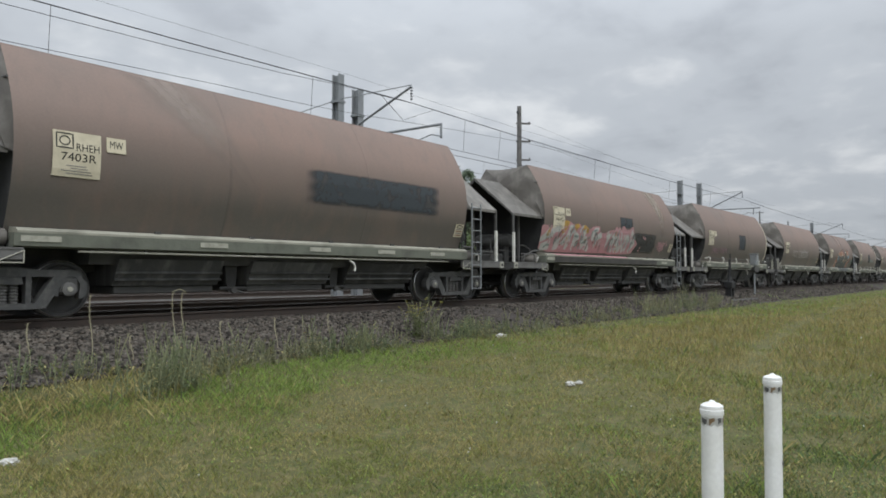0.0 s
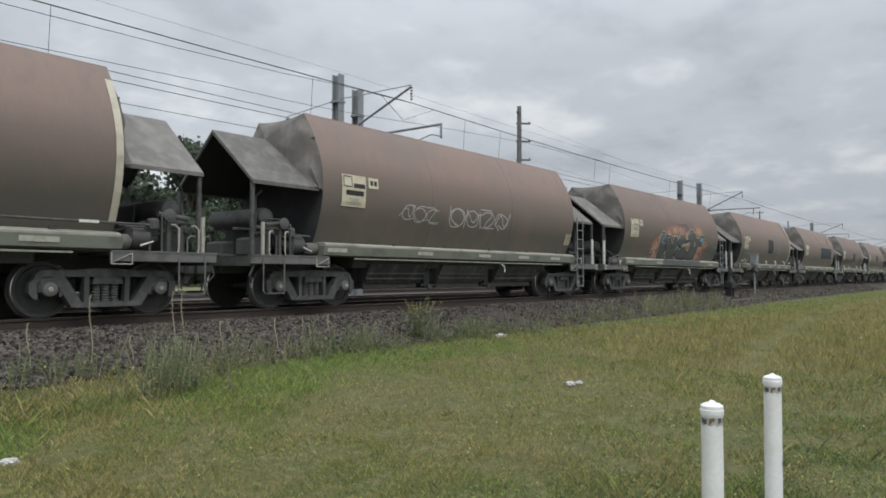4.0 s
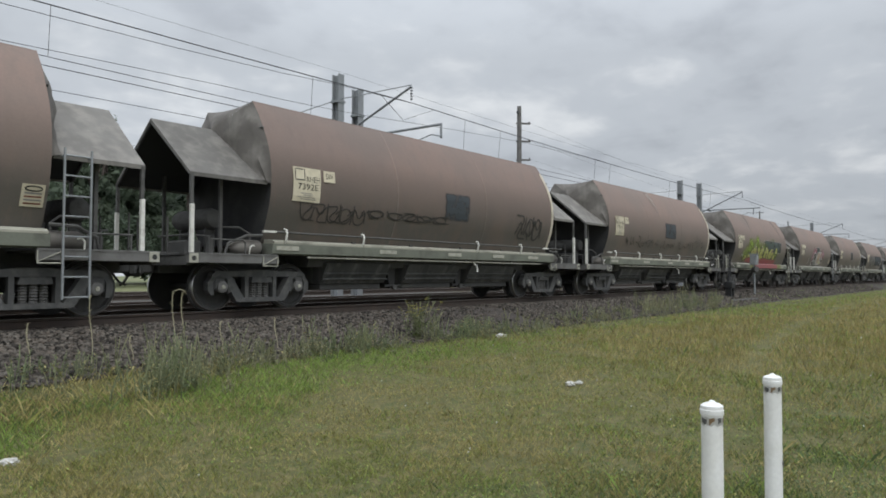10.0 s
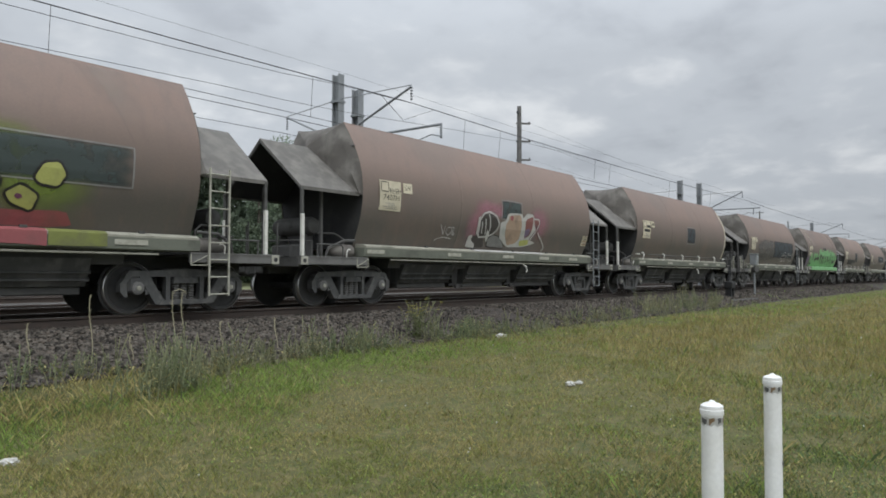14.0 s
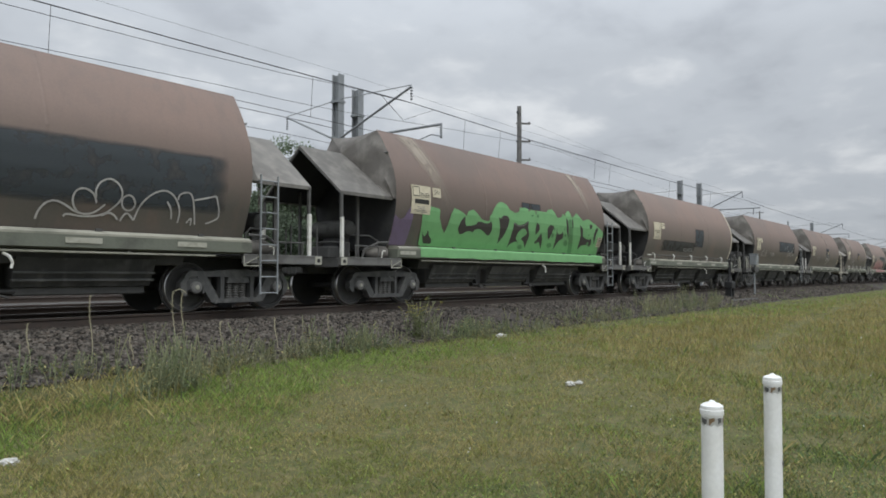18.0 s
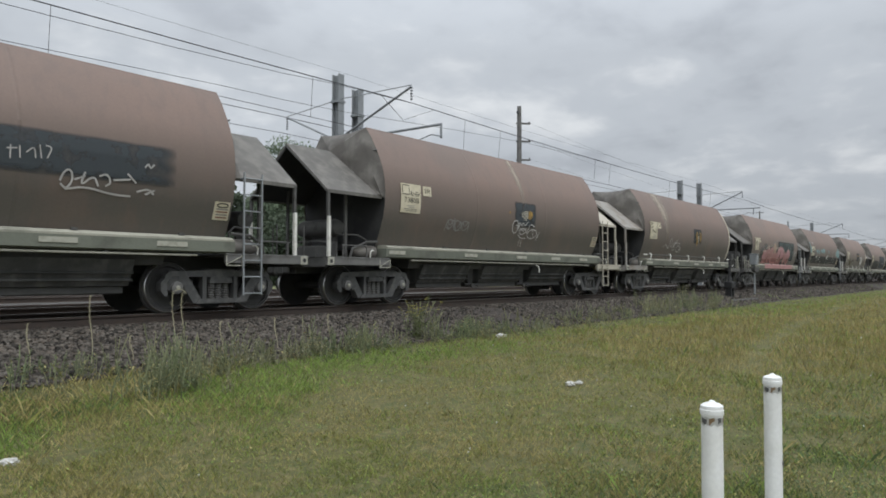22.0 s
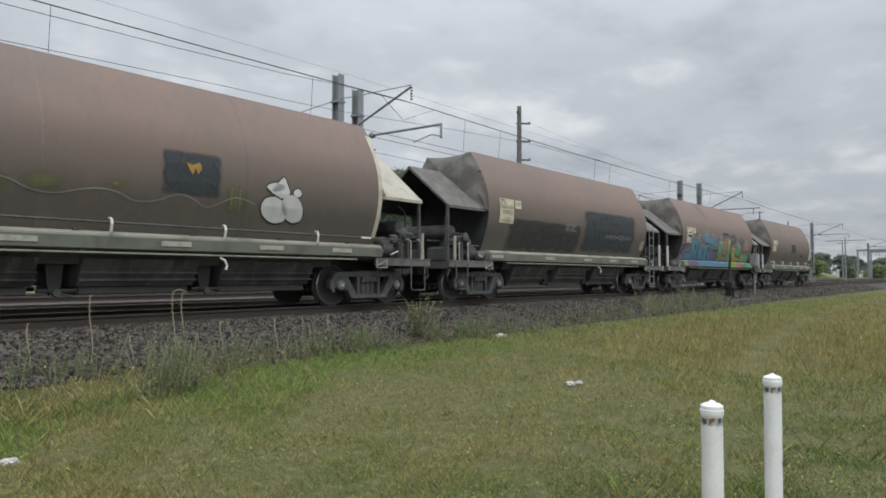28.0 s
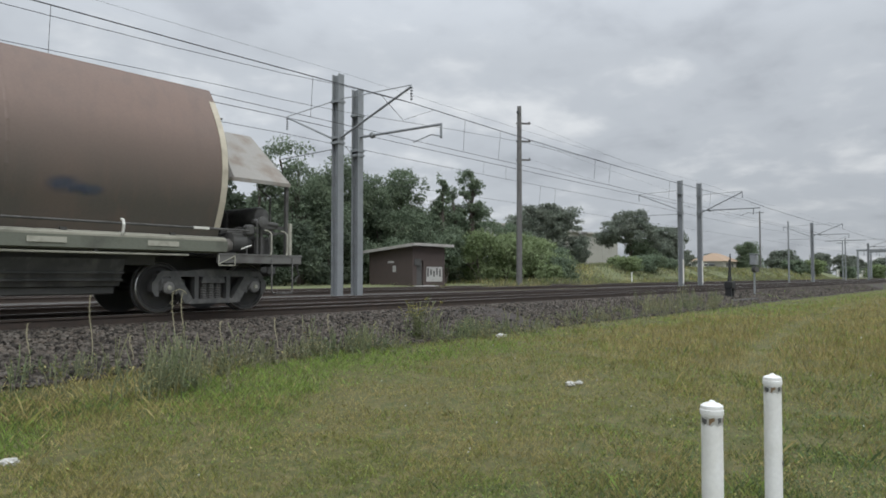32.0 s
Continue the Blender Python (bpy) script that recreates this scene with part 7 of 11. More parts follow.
def tag(w, x0, x1, z0, z1, mat, n, width):
    """Quick looped scrawl of n strokes that spells nothing."""
    g = random.Random(int(x0 * 97 + z0 * 31))
    z0 = max(z0, 1.45)
    scrawl = None
    for i in range(n):
        a, b = x0 + (x1 - x0) * i / n, x0 + (x1 - x0) * (i + 1.1) / n
        for pts in g.sample(SCRAWLS, 1 if n > 5 else 2):
            line = [(a + (b - a) * (u + g.uniform(-0.1, 0.1)), z0 + (z1 - z0) * min(1, max(0, v + g.uniform(-0.12, 0.12)))) for u, v in pts]
            s = Shape()
            ribbon(s, smooth_line(line), width, mat, 0.014)
            if scrawl is None:
                scrawl = part("scrawl", s, w, "quick spray-can scrawl")
            else:
                part("paint_stroke", s, scrawl)


def sill_paint(w, x0, x1, mat, face=True):
    """Paint that runs over the ledge and face of the side sill."""
    s = Shape()
    pr = [(-1.20, 1.3985), (-1.40, 1.379), (-1.477, 1.339), (-1.478, 1.30), (-1.474, 1.115)]
    pr = pr if face else pr[:3]
    n = max(2, int((x1 - x0) / 0.3))
    g = random.Random(int(x0 * 10))
    xs = [x0 + (x1 - x0) * i / n for i in range(n + 1)]
    low = [pr[-1][1] + g.uniform(0, 0.03) for _ in xs] if face else [pr[-1][1]] * len(xs)
    v = []
    for i, x in enumerate(xs):
        for y, z in pr[:-1]:
            v.append((x, y - 0.001, z + 0.003))
        v.append((x, pr[-1][0] - 0.004, low[i]))
    m = len(pr)
    s.add(v, [(i * m + k, i * m + k + 1, i * m + m + k + 1, i * m + m + k) for i in range(n) for k in range(m - 1)], mat)
    part("sill_paint", s, w, "spray paint carried over the sill")


GLYPHS = {}


def letter_mesh(text):
    """Flat triangles of a word in the built-in font, one unit high."""
    if text not in GLYPHS:
        cu = bpy.data.curves.new("lettering", "FONT")
        cu.body = text
        cu.resolution_u = 3
        ob = new("lettering_source", cu)
        dg = bpy.context.evaluated_depsgraph_get()
        me = ob.evaluated_get(dg).to_mesh()
        vs = [(v.co.x, v.co.y) for v in me.vertices]
        GLYPHS[text] = (vs, [tuple(p.vertices) for p in me.polygons])
        bpy.data.objects.remove(ob)
        bpy.data.curves.remove(cu)
    return GLYPHS[text]


def words(parent, text, x0, x1, z0, z1, off=0.022, mat=None):
    vs, fs = letter_mesh(text)
    a, b = min(v[0] for v in vs), max(v[0] for v in vs)
    c, d = min(v[1] for v in vs), max(v[1] for v in vs)
    s = Shape()
    s.add([on_side(x0 + (x1 - x0) * (x - a) / (b - a), z0 + (z1 - z0) * (y - c) / (d - c), off) for x, y in vs], fs, mat or INK)
    part("lettering", s, parent)


def plate_shape(x0, x1, z0, z1, mat):
    s = Shape()
    fill_shape(s, [(x0, z0), (x1, z0), (x1, z1), (x0, z1)], mat, 0.018)
    s.add([on_side(x, z, o) for x, z, o in ((x0, z0, 0), (x1, z0, 0), (x1, z0, 0.018), (x0, z0, 0.018), (x0, z1, 0), (x1, z1, 0), (x1, z1, 0.018), (x0, z1, 0.018))],
          [(0, 1, 2, 3), (4, 5, 6, 7), (0, 3, 7, 4), (1, 2, 6, 5)], mat)
    return s


def bars(parent, x0, x1, z, h, mat=None):
    s = Shape()
    fill_shape(s, [(x0, z), (x1, z), (x1, z + h), (x0, z + h)], mat or INK, 0.022)
    part("text_bar", s, parent)


def number_plates(w, number, code, logo, prefix="RHEH"):
    p = part("number_plate", plate_shape(-4.92, -4.20, 2.19, 2.89, PLATE), w, "cream number plate with black lettering")
    s = Shape()
    if logo:
        ribbon(s, [(-4.87, 2.63), (-4.63, 2.63), (-4.63, 2.85), (-4.87, 2.85)], 0.022, INK, 0.022, True)
        if logo > 1:
            ring = [(-4.75 + 0.075 * math.cos(k * 0.524), 2.74 + 0.07 * math.sin(k * 0.524)) for k in range(12)]
            ribbon(s, ring, 0.02, INK, 0.022, True)
        part("emblem", s, p, "plain square emblem")
    if number:
        words(p, prefix, -4.58 if len(prefix) > 2 else -4.36, -4.23 if len(prefix) > 2 else -4.30, 2.60, 2.715)
        words(p, number, -4.80, -4.27, 2.435, 2.56)
    else:
        if code:
            words(p, prefix, -4.58, -4.23, 2.60, 2.715)
        else:
            bars(p, -4.58, -4.23, 2.61, 0.1)
        bars(p, -4.80, -4.27, 2.44, 0.11)
    for k, (a, b) in enumerate(((-4.72, -4.42), (-4.66, -4.40), (-4.80, -4.35), (-4.72, -4.32))):
        bars(p, a, b, 2.355 - k * 0.04, 0.014, GREYLINE)
    q = part("code_plate", plate_shape(-4.11, -3.80, 2.645, 2.885, PLATE), w, "small cream code plate")
    if code:
        words(q, code, -4.06, -3.85, 2.71, 2.83)
    else:
        bars(q, -4.06, -3.97, 2.71, 0.11)
        bars(q, -3.94, -3.85, 2.71, 0.11)


def hazard_plate(w):
    p = part("warning_plate", plate_shape(5.08, 5.40, 1.70, 2.03, PLATE), w, "cream warning plate")
    s = Shape()
    ring = [(5.24 + 0.12 * math.cos(k * 0.524), 1.965 + 0.035 * math.sin(k * 0.524)) for k in range(12)]
    ribbon(s, ring, 0.022, INK, 0.022, True)
    part("warning_oval", s, p)
    for k in range(4):
        bars(p, 5.12, 5.36, 1.885 - k * 0.05, 0.024, RUSTINK if k % 2 else GREYLINE)


RUSTINK = paint("rust_red_lettering", (0.22, 0.08, 0.05))


def paint_a(w):
    patch(w, -0.04, 4.29, 2.17, 2.91, PATCH_BLUE, None)
    smear(w, -2.79, 3.95, -1.68, 2.66, 1.0, CHALK)


def paint_b(w):
    patch(w, 0.01, 1.17, 2.47, 2.88, PATCH_BLUE, None)
    smear(w, 3.92, 4.15, 4.10, 2.75, 0.85, CREAM_WASH, 1.15)
    smear(w, 3.98, 4.15, 4.06, 2.5, 0.5, CHALK, 1.1)
    p = Piece(w)
    p.fill([(-5.59, 2.25), (-5.28, 2.3), (-5.12, 2.2), (-4.94, 2.22), (-4.74, 2.37), (-4.38, 2.39), (-4.15, 2.49), (-3.81, 2.48), (-3.55, 2.37), (-3.14, 2.44), (-2.97, 2.31), (-2.75, 2.42), (-2.42, 2.26), (-2.16, 2.39), (-1.65, 2.43), (-1.6, 2.23), (-1.3, 2.18), (-0.9, 2.3), (-0.47, 2.37), (-0.18, 1.5), (-5.48, 1.44)], FADED_PINK, 1)
    p.fill([(-4.33, 2.4), (-4.1, 2.5), (-3.81, 2.46), (-3.99, 2.25), (-4.15, 2), (-4.28, 2.04)], OCHRE_PAINT, 2)
    p.fill([(-3.55, 2.37), (-3.24, 2.43), (-3.08, 2.33), (-3.23, 2.28), (-3.33, 2.17), (-3.44, 2.26)], OCHRE_PAINT, 2)
    p.fill([(-3.02, 2.35), (-2.75, 2.42), (-2.42, 2.26), (-2.43, 2.16), (-2.77, 2.1), (-2.94, 2.11)], OCHRE_PAINT, 2)
    p.fill([(-5.55, 1.88), (-5.33, 2.02), (-5.18, 2.14), (-4.85, 2.2), (-4.42, 2.31), (-4.32, 2.03), (-4.49, 2.11), (-4.75, 2.04), (-4.81, 1.9), (-4.99, 1.93), (-5.22, 1.82), (-5.52, 1.72)], FADED_WHITE, 3)
    p.fill([(-4.46, 1.93), (-4.33, 1.94), (-4.34, 1.53), (-4.65, 1.49), (-4.62, 1.79)], FADED_WHITE, 3)
    p.fill([(-5.44, 1.68), (-5.25, 1.74), (-4.89, 1.85), (-4.87, 1.5), (-5.4, 1.48)], FADED_WHITE, 3)
    p.fill([(-3.89, 2.17), (-3.83, 2.31), (-3.71, 2.38), (-3.55, 2.3), (-3.61, 2), (-3.69, 1.67), (-3.81, 1.52), (-3.92, 1.56), (-3.88, 1.84), (-3.99, 1.88)], FADED_WHITE, 3)
    p.fill([(-3.47, 2.06), (-3.43, 2.16), (-3.15, 2.09), (-3.08, 1.95), (-3.13, 1.7), (-3.29, 1.69), (-3.48, 1.63), (-3.47, 1.83)], FADED_WHITE, 3)
    p.fill([(-2.89, 1.87), (-2.76, 2.03), (-2.53, 2.05), (-2.43, 1.85), (-2.2, 1.66), (-2.22, 1.5), (-2.54, 1.59), (-2.82, 1.57)], FADED_WHITE, 3)
    p.fill([(-2.25, 2.12), (-2.03, 2.35), (-1.72, 2.38), (-1.76, 2.22), (-2.01, 2.2), (-2.01, 1.88), (-2.2, 1.92)], FADED_WHITE, 3)
    p.fill([(-1.93, 2.04), (-1.51, 2.24), (-1.41, 2.03), (-1.76, 1.9), (-1.77, 1.68)], FADED_WHITE, 3)
    p.fill([(-4.22, 1.86), (-4.04, 1.92), (-3.92, 1.79), (-4.03, 1.65), (-4.19, 1.7)], FADED_WHITE, 3)
    p.fill([(-1.08, 2.11), (-0.89, 2.22), (-0.71, 2.17), (-0.88, 1.85), (-1.01, 1.67), (-0.98, 1.95)], FADED_WHITE, 3)
    p.fill([(-0.61, 2.09), (-0.46, 2.28), (-0.32, 1.94), (-0.47, 1.7)], FADED_WHITE, 3)
    p.stroke([(-5.24, 1.95), (-5.09, 2.05), (-4.88, 2.05)], SEAGREY, 0.07, 4)
    p.stroke([(-4.24, 1.72), (-4.11, 1.8), (-3.96, 1.77)], SEAGREY, 0.07, 4)
    p.stroke([(-3.41, 2.02), (-3.24, 1.99), (-3.15, 2.03)], SEAGREY, 0.07, 4)
    p.stroke([(-2.81, 1.77), (-2.66, 1.86), (-2.47, 1.8)], SEAGREY, 0.07, 4)
    p.stroke([(-3.79, 2.18), (-3.68, 2.09), (-3.71, 1.9)], SEAGREY, 0.07, 4)
    p.stroke([(-2.08, 2.24), (-1.84, 2.29)], SEAGREY, 0.07, 4)
    p.stroke([(-5.22, 1.57), (-5.03, 1.69), (-4.89, 1.63)], SEAGREY, 0.07, 4)
    p = Piece(w)
    p.fill([(-0.92, 2.06), (-0.73, 2.26), (-0.42, 2.34), (-0.21, 2.28), (-0.05, 2.52), (0.23, 2.29), (0.36, 2.53), (0.64, 2.38), (1.22, 2.54), (1.26, 2.26), (1.07, 2.04), (1.37, 2.12), (1.6, 1.99), (1.73, 1.91), (1.55, 1.74), (1.42, 1.52), (-0.83, 1.45)], FADED_PINK, 1)
    p.stroke([(-0.5, 2.06), (-0.57, 1.85), (-0.42, 1.69), (-0.45, 1.54)], FADED_WHITE, 0.15, 3)
    p.stroke([(-0.32, 2.14), (-0.17, 1.97), (-0.18, 1.58)], FADED_WHITE, 0.15, 3)
    p.stroke([(-0.04, 2.17), (-0.08, 1.89), (0.09, 1.77), (0.09, 1.53)], FADED_WHITE, 0.15, 3)
    p.stroke([(0.16, 2.13), (0.29, 1.92), (0.21, 1.6)], FADED_WHITE, 0.15, 3)
    p.stroke([(0.4, 2.22), (0.52, 1.98), (0.4, 1.8), (0.54, 1.56)], FADED_WHITE, 0.15, 3)
    p.stroke([(0.62, 2.13), (0.83, 2.19), (0.76, 1.87), (0.66, 1.61)], FADED_WHITE, 0.15, 3)
    p.stroke([(0.92, 1.97), (1.21, 2.05), (1.41, 1.92), (1.17, 1.77), (1.05, 1.59)], FADED_WHITE, 0.15, 3)
    p.stroke([(1.04, 2.36), (1.18, 2.19)], FADED_WHITE, 0.15, 3)
    p.stroke([(-0.5, 2), (-0.55, 1.83), (-0.43, 1.69)], SEAGREY, 0.06, 4)
    p.stroke([(-0.3, 2.08), (-0.18, 1.95), (-0.2, 1.66)], SEAGREY, 0.06, 4)
    p.stroke([(0.01, 2.07), (-0.03, 1.89), (0.07, 1.76)], SEAGREY, 0.06, 4)
    p.stroke([(0.42, 2.13), (0.48, 1.98), (0.42, 1.81)], SEAGREY, 0.06, 4)
    p.stroke([(0.69, 2.06), (0.76, 1.96), (0.69, 1.75)], SEAGREY, 0.06, 4)
    p.stroke([(1.04, 1.91), (1.19, 1.98), (1.29, 1.91)], SEAGREY, 0.06, 4)
    p.fill([(2.12, 2.19), (2.18, 2.25), (2.26, 2.2), (2.2, 2.14)], FADED_PINK, 2)
    p.fill([(2.28, 2.14), (2.36, 2.23), (2.46, 2.16), (2.38, 2.07)], FADED_PINK, 2)
    p.fill([(2.01, 1.77), (2.06, 1.83), (2.14, 1.78), (2.09, 1.72)], FADED_PINK, 2)
    p.fill([(1.95, 1.67), (2, 1.73), (2.08, 1.67), (2.03, 1.61)], FADED_PINK, 2)
    p.stroke([(3.6, 1.97), (3.7, 1.8)], PINK, 0.03, 4)
    p.stroke([(4.56, 2.15), (4.73, 1.93)], PINK, 0.03, 4)
    p.stroke([(4.67, 2.12), (4.58, 1.89)], PINK, 0.03, 4)
    p.stroke([(3.77, 1.94), (3.84, 2.12), (3.98, 1.93), (4.03, 2.13), (4.16, 1.94)], PINK, 0.03, 4)
    p.stroke([(4.16, 2.09), (4.29, 2.13), (4.31, 1.93), (4.19, 1.94)], PINK, 0.03, 4)
    p.stroke([(3.87, 1.84), (4.04, 1.74), (4.14, 1.88), (4.33, 1.73), (4.42, 1.9)], PINK, 0.03, 4)
    p.stroke([(3.98, 1.68), (4.18, 1.75), (4.16, 1.58)], PINK, 0.03, 4)
    p.stroke([(4.31, 2.04), (4.53, 2.03)], PINK, 0.03, 4)
    p.stroke([(3.69, 2.08), (3.79, 1.98), (3.72, 1.89)], PINK, 0.03, 4)
    for k in range(7):
        x = 3.78 + 0.09 * k
        p.stroke([(x, 1.74 + 0.03 * (k % 3)), (x + 0.05, 1.98), (x + 0.10, 2.08 - 0.02 * (k % 2)), (x + 0.06, 1.86), (x + 0.13, 1.70)], PINK, 0.028, 4)
    g = random.Random(22)
    for mat, count, layer in ((SEAGREY, 26, 4), (FADED_WHITE, 34, 5), (PINK, 24, 5.4), (FADED_RED, 12, 4.4), (SMOKE_PAINT, 14, 5.8), (OCHRE_PAINT, 6, 4.8)):
        for _ in range(count):
            x, z = g.uniform(-5.3, 1.4), g.uniform(1.5, 2.15)
            dx, dz = g.uniform(-0.12, 0.2), g.uniform(0.08, 0.3)
            p.stroke([(x, z), (x + dx * 0.2, z + dz * 0.6), (x + dx, min(z + dz, 2.36))], mat, g.uniform(0.03, 0.09), layer)
    patch(w, 1.27, 3.5, 1.57, 2.37, SOOT, None)
    for blob in ([(-0.46, 2.25), (-0.39, 2.44), (-0.30, 2.49), (-0.18, 2.47), (-0.10, 2.30)], [(0.14, 2.30), (0.2, 2.50), (0.28, 2.55), (0.40, 2.52), (0.56, 2.38)], [(0.90, 2.40), (0.96, 2.52), (1.1, 2.56), (1.23, 2.53), (1.28, 2.30), (1.0, 2.2)]):
        p.fill(blob, FADED_PINK, 1)
    p.fill([(1.0, 2.38), (1.12, 2.46), (1.2, 2.3), (1.12, 2.22)], FADED_WHITE, 3)
    sill_paint(w, -4.8, 0.6, FADED_PINK, False)
    face = Shape()
    face.add([(-4.9, -1.4785, 1.297), (3.4, -1.4785, 1.297), (3.35, -1.4795, 1.118), (-4.9, -1.4795, 1.118)], [(0, 3, 2, 1)], BLACKLINE)
    part("sill_paint", face, w, "dark paint rolled along the sill face")


def paint_c(w):
    patch(w, -0.03, 1.2, 2.06, 2.9, PATCH_BLUE, None)
    p = Piece(w)
    p.stroke([(-4.33, 2.01), (-4.2, 2.14), (-4.2, 1.95), (-4.29, 1.92), (-4.13, 1.98)], PURPLE, 0.03, 5)
    p.stroke([(-4.27, 1.91), (-4.17, 1.81), (-4.07, 1.8)], PURPLE, 0.03, 5)
    p.stroke([(-4.06, 1.8), (-4.05, 2.08), (-3.96, 1.88), (-3.96, 2.13), (-3.87, 1.86)], PURPLE, 0.03, 5)
    p.stroke([(-3.84, 2.05), (-3.84, 1.86), (-3.75, 1.8), (-3.71, 1.97), (-3.77, 2.06), (-3.84, 2.02)], PURPLE, 0.03, 5)
    p.stroke([(-3.68, 1.84), (-3.57, 2.07)], PURPLE, 0.03, 5)
    p.stroke([(-3.7, 2.06), (-3.55, 1.83)], PURPLE, 0.03, 5)
    p.stroke([(-3.62, 2.07), (-3.5, 2.11), (-3.51, 1.95), (-3.61, 1.91)], PURPLE, 0.03, 5)
    p.stroke([(-3.42, 2.14), (-3.34, 2), (-3.38, 1.83), (-3.51, 1.79)], PURPLE, 0.03, 5)
    p.stroke([(-3.41, 1.94), (-3.22, 1.96)], PURPLE, 0.03, 5)
    p.stroke([(-2.99, 2.08), (-3.03, 1.92), (-2.89, 1.83), (-2.83, 1.97), (-2.95, 2.1)], PURPLE, 0.03, 5)
    p.stroke([(-2.77, 1.79), (-2.76, 2.1), (-2.65, 1.88), (-2.63, 2.11), (-2.52, 1.83)], PURPLE, 0.03, 5)
    p.stroke([(-2.53, 2.12), (-2.49, 1.89), (-2.32, 1.82)], PURPLE, 0.03, 5)
    p.stroke([(-2.51, 1.86), (-2.38, 2.05), (-2.19, 2.04)], PURPLE, 0.03, 5)
    p.stroke([(-2.27, 2.16), (-2.25, 1.91)], PURPLE, 0.03, 5)
    p.stroke([(-2.02, 2.14), (-2.18, 1.99), (-2.01, 1.82), (-1.91, 1.93), (-2.03, 2.03)], PURPLE, 0.03, 5)
    p.stroke([(-1.68, 1.86), (-1.64, 1.86)], PURPLE, 0.03, 5)
    p.stroke([(-1.55, 1.87), (-1.51, 1.86)], PURPLE, 0.03, 5)


def paint_d(w):
    tag(w, -3.01, -1.62, 1.98, 2.38, CHALKLINE, 3, 0.022)
    tag(w, -1.12, 1.56, 1.95, 2.48, CHALKLINE, 4, 0.03)


def paint_e(w):
    smear(w, 0.63, 4.19, 0.61, 3.03, 0.35, CHALK)
    smear(w, -1.2, 4.15, -0.9, 3.3, 1.4, CHALK, 0.4)
    tag(w, 4.61, 5.43, 1.84, 2.12, TEAL, 4, 0.03)
    mist(w, [(-2.24, 1.89, 0.70, 0.46), (-2.06, 1.47, 0.58, 0.37), (-1.92, 2.18, 0.39, 0.32), (-0.99, 2.51, 0.67, 0.32), (-0.25, 2.62, 0.83, 0.34), (0.41, 2.69, 0.70, 0.30), (1.1, 2.5, 0.55, 0.33), (2.65, 2.71, 0.88, 0.44), (2.78, 1.9, 0.97, 0.47), (3.13, 2.13, 1.01, 0.30), (2.72, 1.55, 0.85, 0.40)], GLOWS[ORANGE_PAINT], 0.75)
    mist(w, [(0.84, 2.73, 0.73, 0.32), (0.5, 2.79, 0.52, 0.23)], GLOWS[SPRAY_PURPLE], 0.8)
    p = Piece(w)
    p.fill([(0.04, 2.01), (0.18, 2.24), (0.84, 2.39), (1.42, 2.34), (1.55, 2.09), (1.43, 1.82), (1.16, 1.81), (0.58, 1.97)], PEACH_PAINT, 0)
    p.letter([(-1.82, 1.44), (-1.87, 1.91), (-1.82, 2.31), (-1.7, 2.5), (-1.34, 2.42), (-1.28, 2.23), (-1.31, 1.95), (-1.14, 1.74), (-1.23, 1.63), (-1.25, 1.44)], GREY_PAINT, BLACK_PAINT, 0.11, CREAM_PAINT, 0.18)
    p.letter([(-1.28, 2.28), (-1.19, 2.38), (-0.88, 2.37), (-0.8, 2.18), (-0.6, 1.97), (-0.42, 1.68), (-0.26, 1.42), (-0.69, 1.43), (-0.95, 1.69), (-1.18, 1.95)], GREY_PAINT, BLACK_PAINT, 0.11, CREAM_PAINT, 0.18)
    p.letter([(-0.52, 1.95), (-0.42, 2.37), (-0.09, 2.3), (0, 2.1), (-0.05, 1.86), (-0.12, 1.69), (0.05, 1.51), (-0.2, 1.43), (-0.42, 1.66)], GREY_PAINT, BLACK_PAINT, 0.11, CREAM_PAINT, 0.18)
    p.letter([(0.09, 2.04), (0.1, 2.26), (0.26, 2.42), (0.49, 2.49), (0.81, 2.36), (1.08, 2.22), (1.36, 2.28), (1.27, 2.43), (1.41, 2.61), (1.68, 2.73), (2.06, 2.63), (2.31, 2.38), (2.66, 2.34), (2.9, 2.51), (3.32, 2.52), (3.25, 2.29), (3.04, 2.08), (2.59, 2.09), (2.56, 1.78), (2.54, 1.42), (2.07, 1.43), (1.37, 1.51), (1.65, 1.77), (1.67, 2.03), (1.55, 2.27), (1.14, 2.19), (0.71, 2.16), (0.34, 1.99)], GREY_PAINT, BLACK_PAINT, 0.11, CREAM_PAINT, 0.18)
    p.letter([(0.03, 1.65), (0.1, 1.81), (0.33, 1.91), (0.55, 1.95), (0.75, 1.86), (0.96, 1.97), (1.27, 1.79), (1.52, 1.73), (1.39, 1.46), (0.42, 1.47)], GREY_PAINT, BLACK_PAINT, 0.11, CREAM_PAINT, 0.18)
    p.fill([(2.06, 1.91), (1.98, 2.33), (2.2, 2.28), (2.33, 2.17), (2.25, 2.06)], PEACH_PAINT, 5)
    p.outline([(2.06, 1.91), (1.98, 2.33), (2.2, 2.28), (2.33, 2.17), (2.25, 2.06)], BLACK_PAINT, 0.05, 6)
    p.fill([(-1.56, 2.26), (-1.61, 2.17), (-1.73, 2.16), (-1.8, 2.24), (-1.75, 2.33), (-1.63, 2.34)], SKY_PAINT, 5)
    p.fill([(-1.63, 2.11), (-1.66, 2.05), (-1.74, 2.04), (-1.79, 2.1), (-1.76, 2.17), (-1.68, 2.18)], SKY_PAINT, 5)
    p.fill([(-1.42, 2.05), (-1.46, 2), (-1.57, 1.99), (-1.63, 2.04), (-1.59, 2.09), (-1.48, 2.1)], SKY_PAINT, 5)
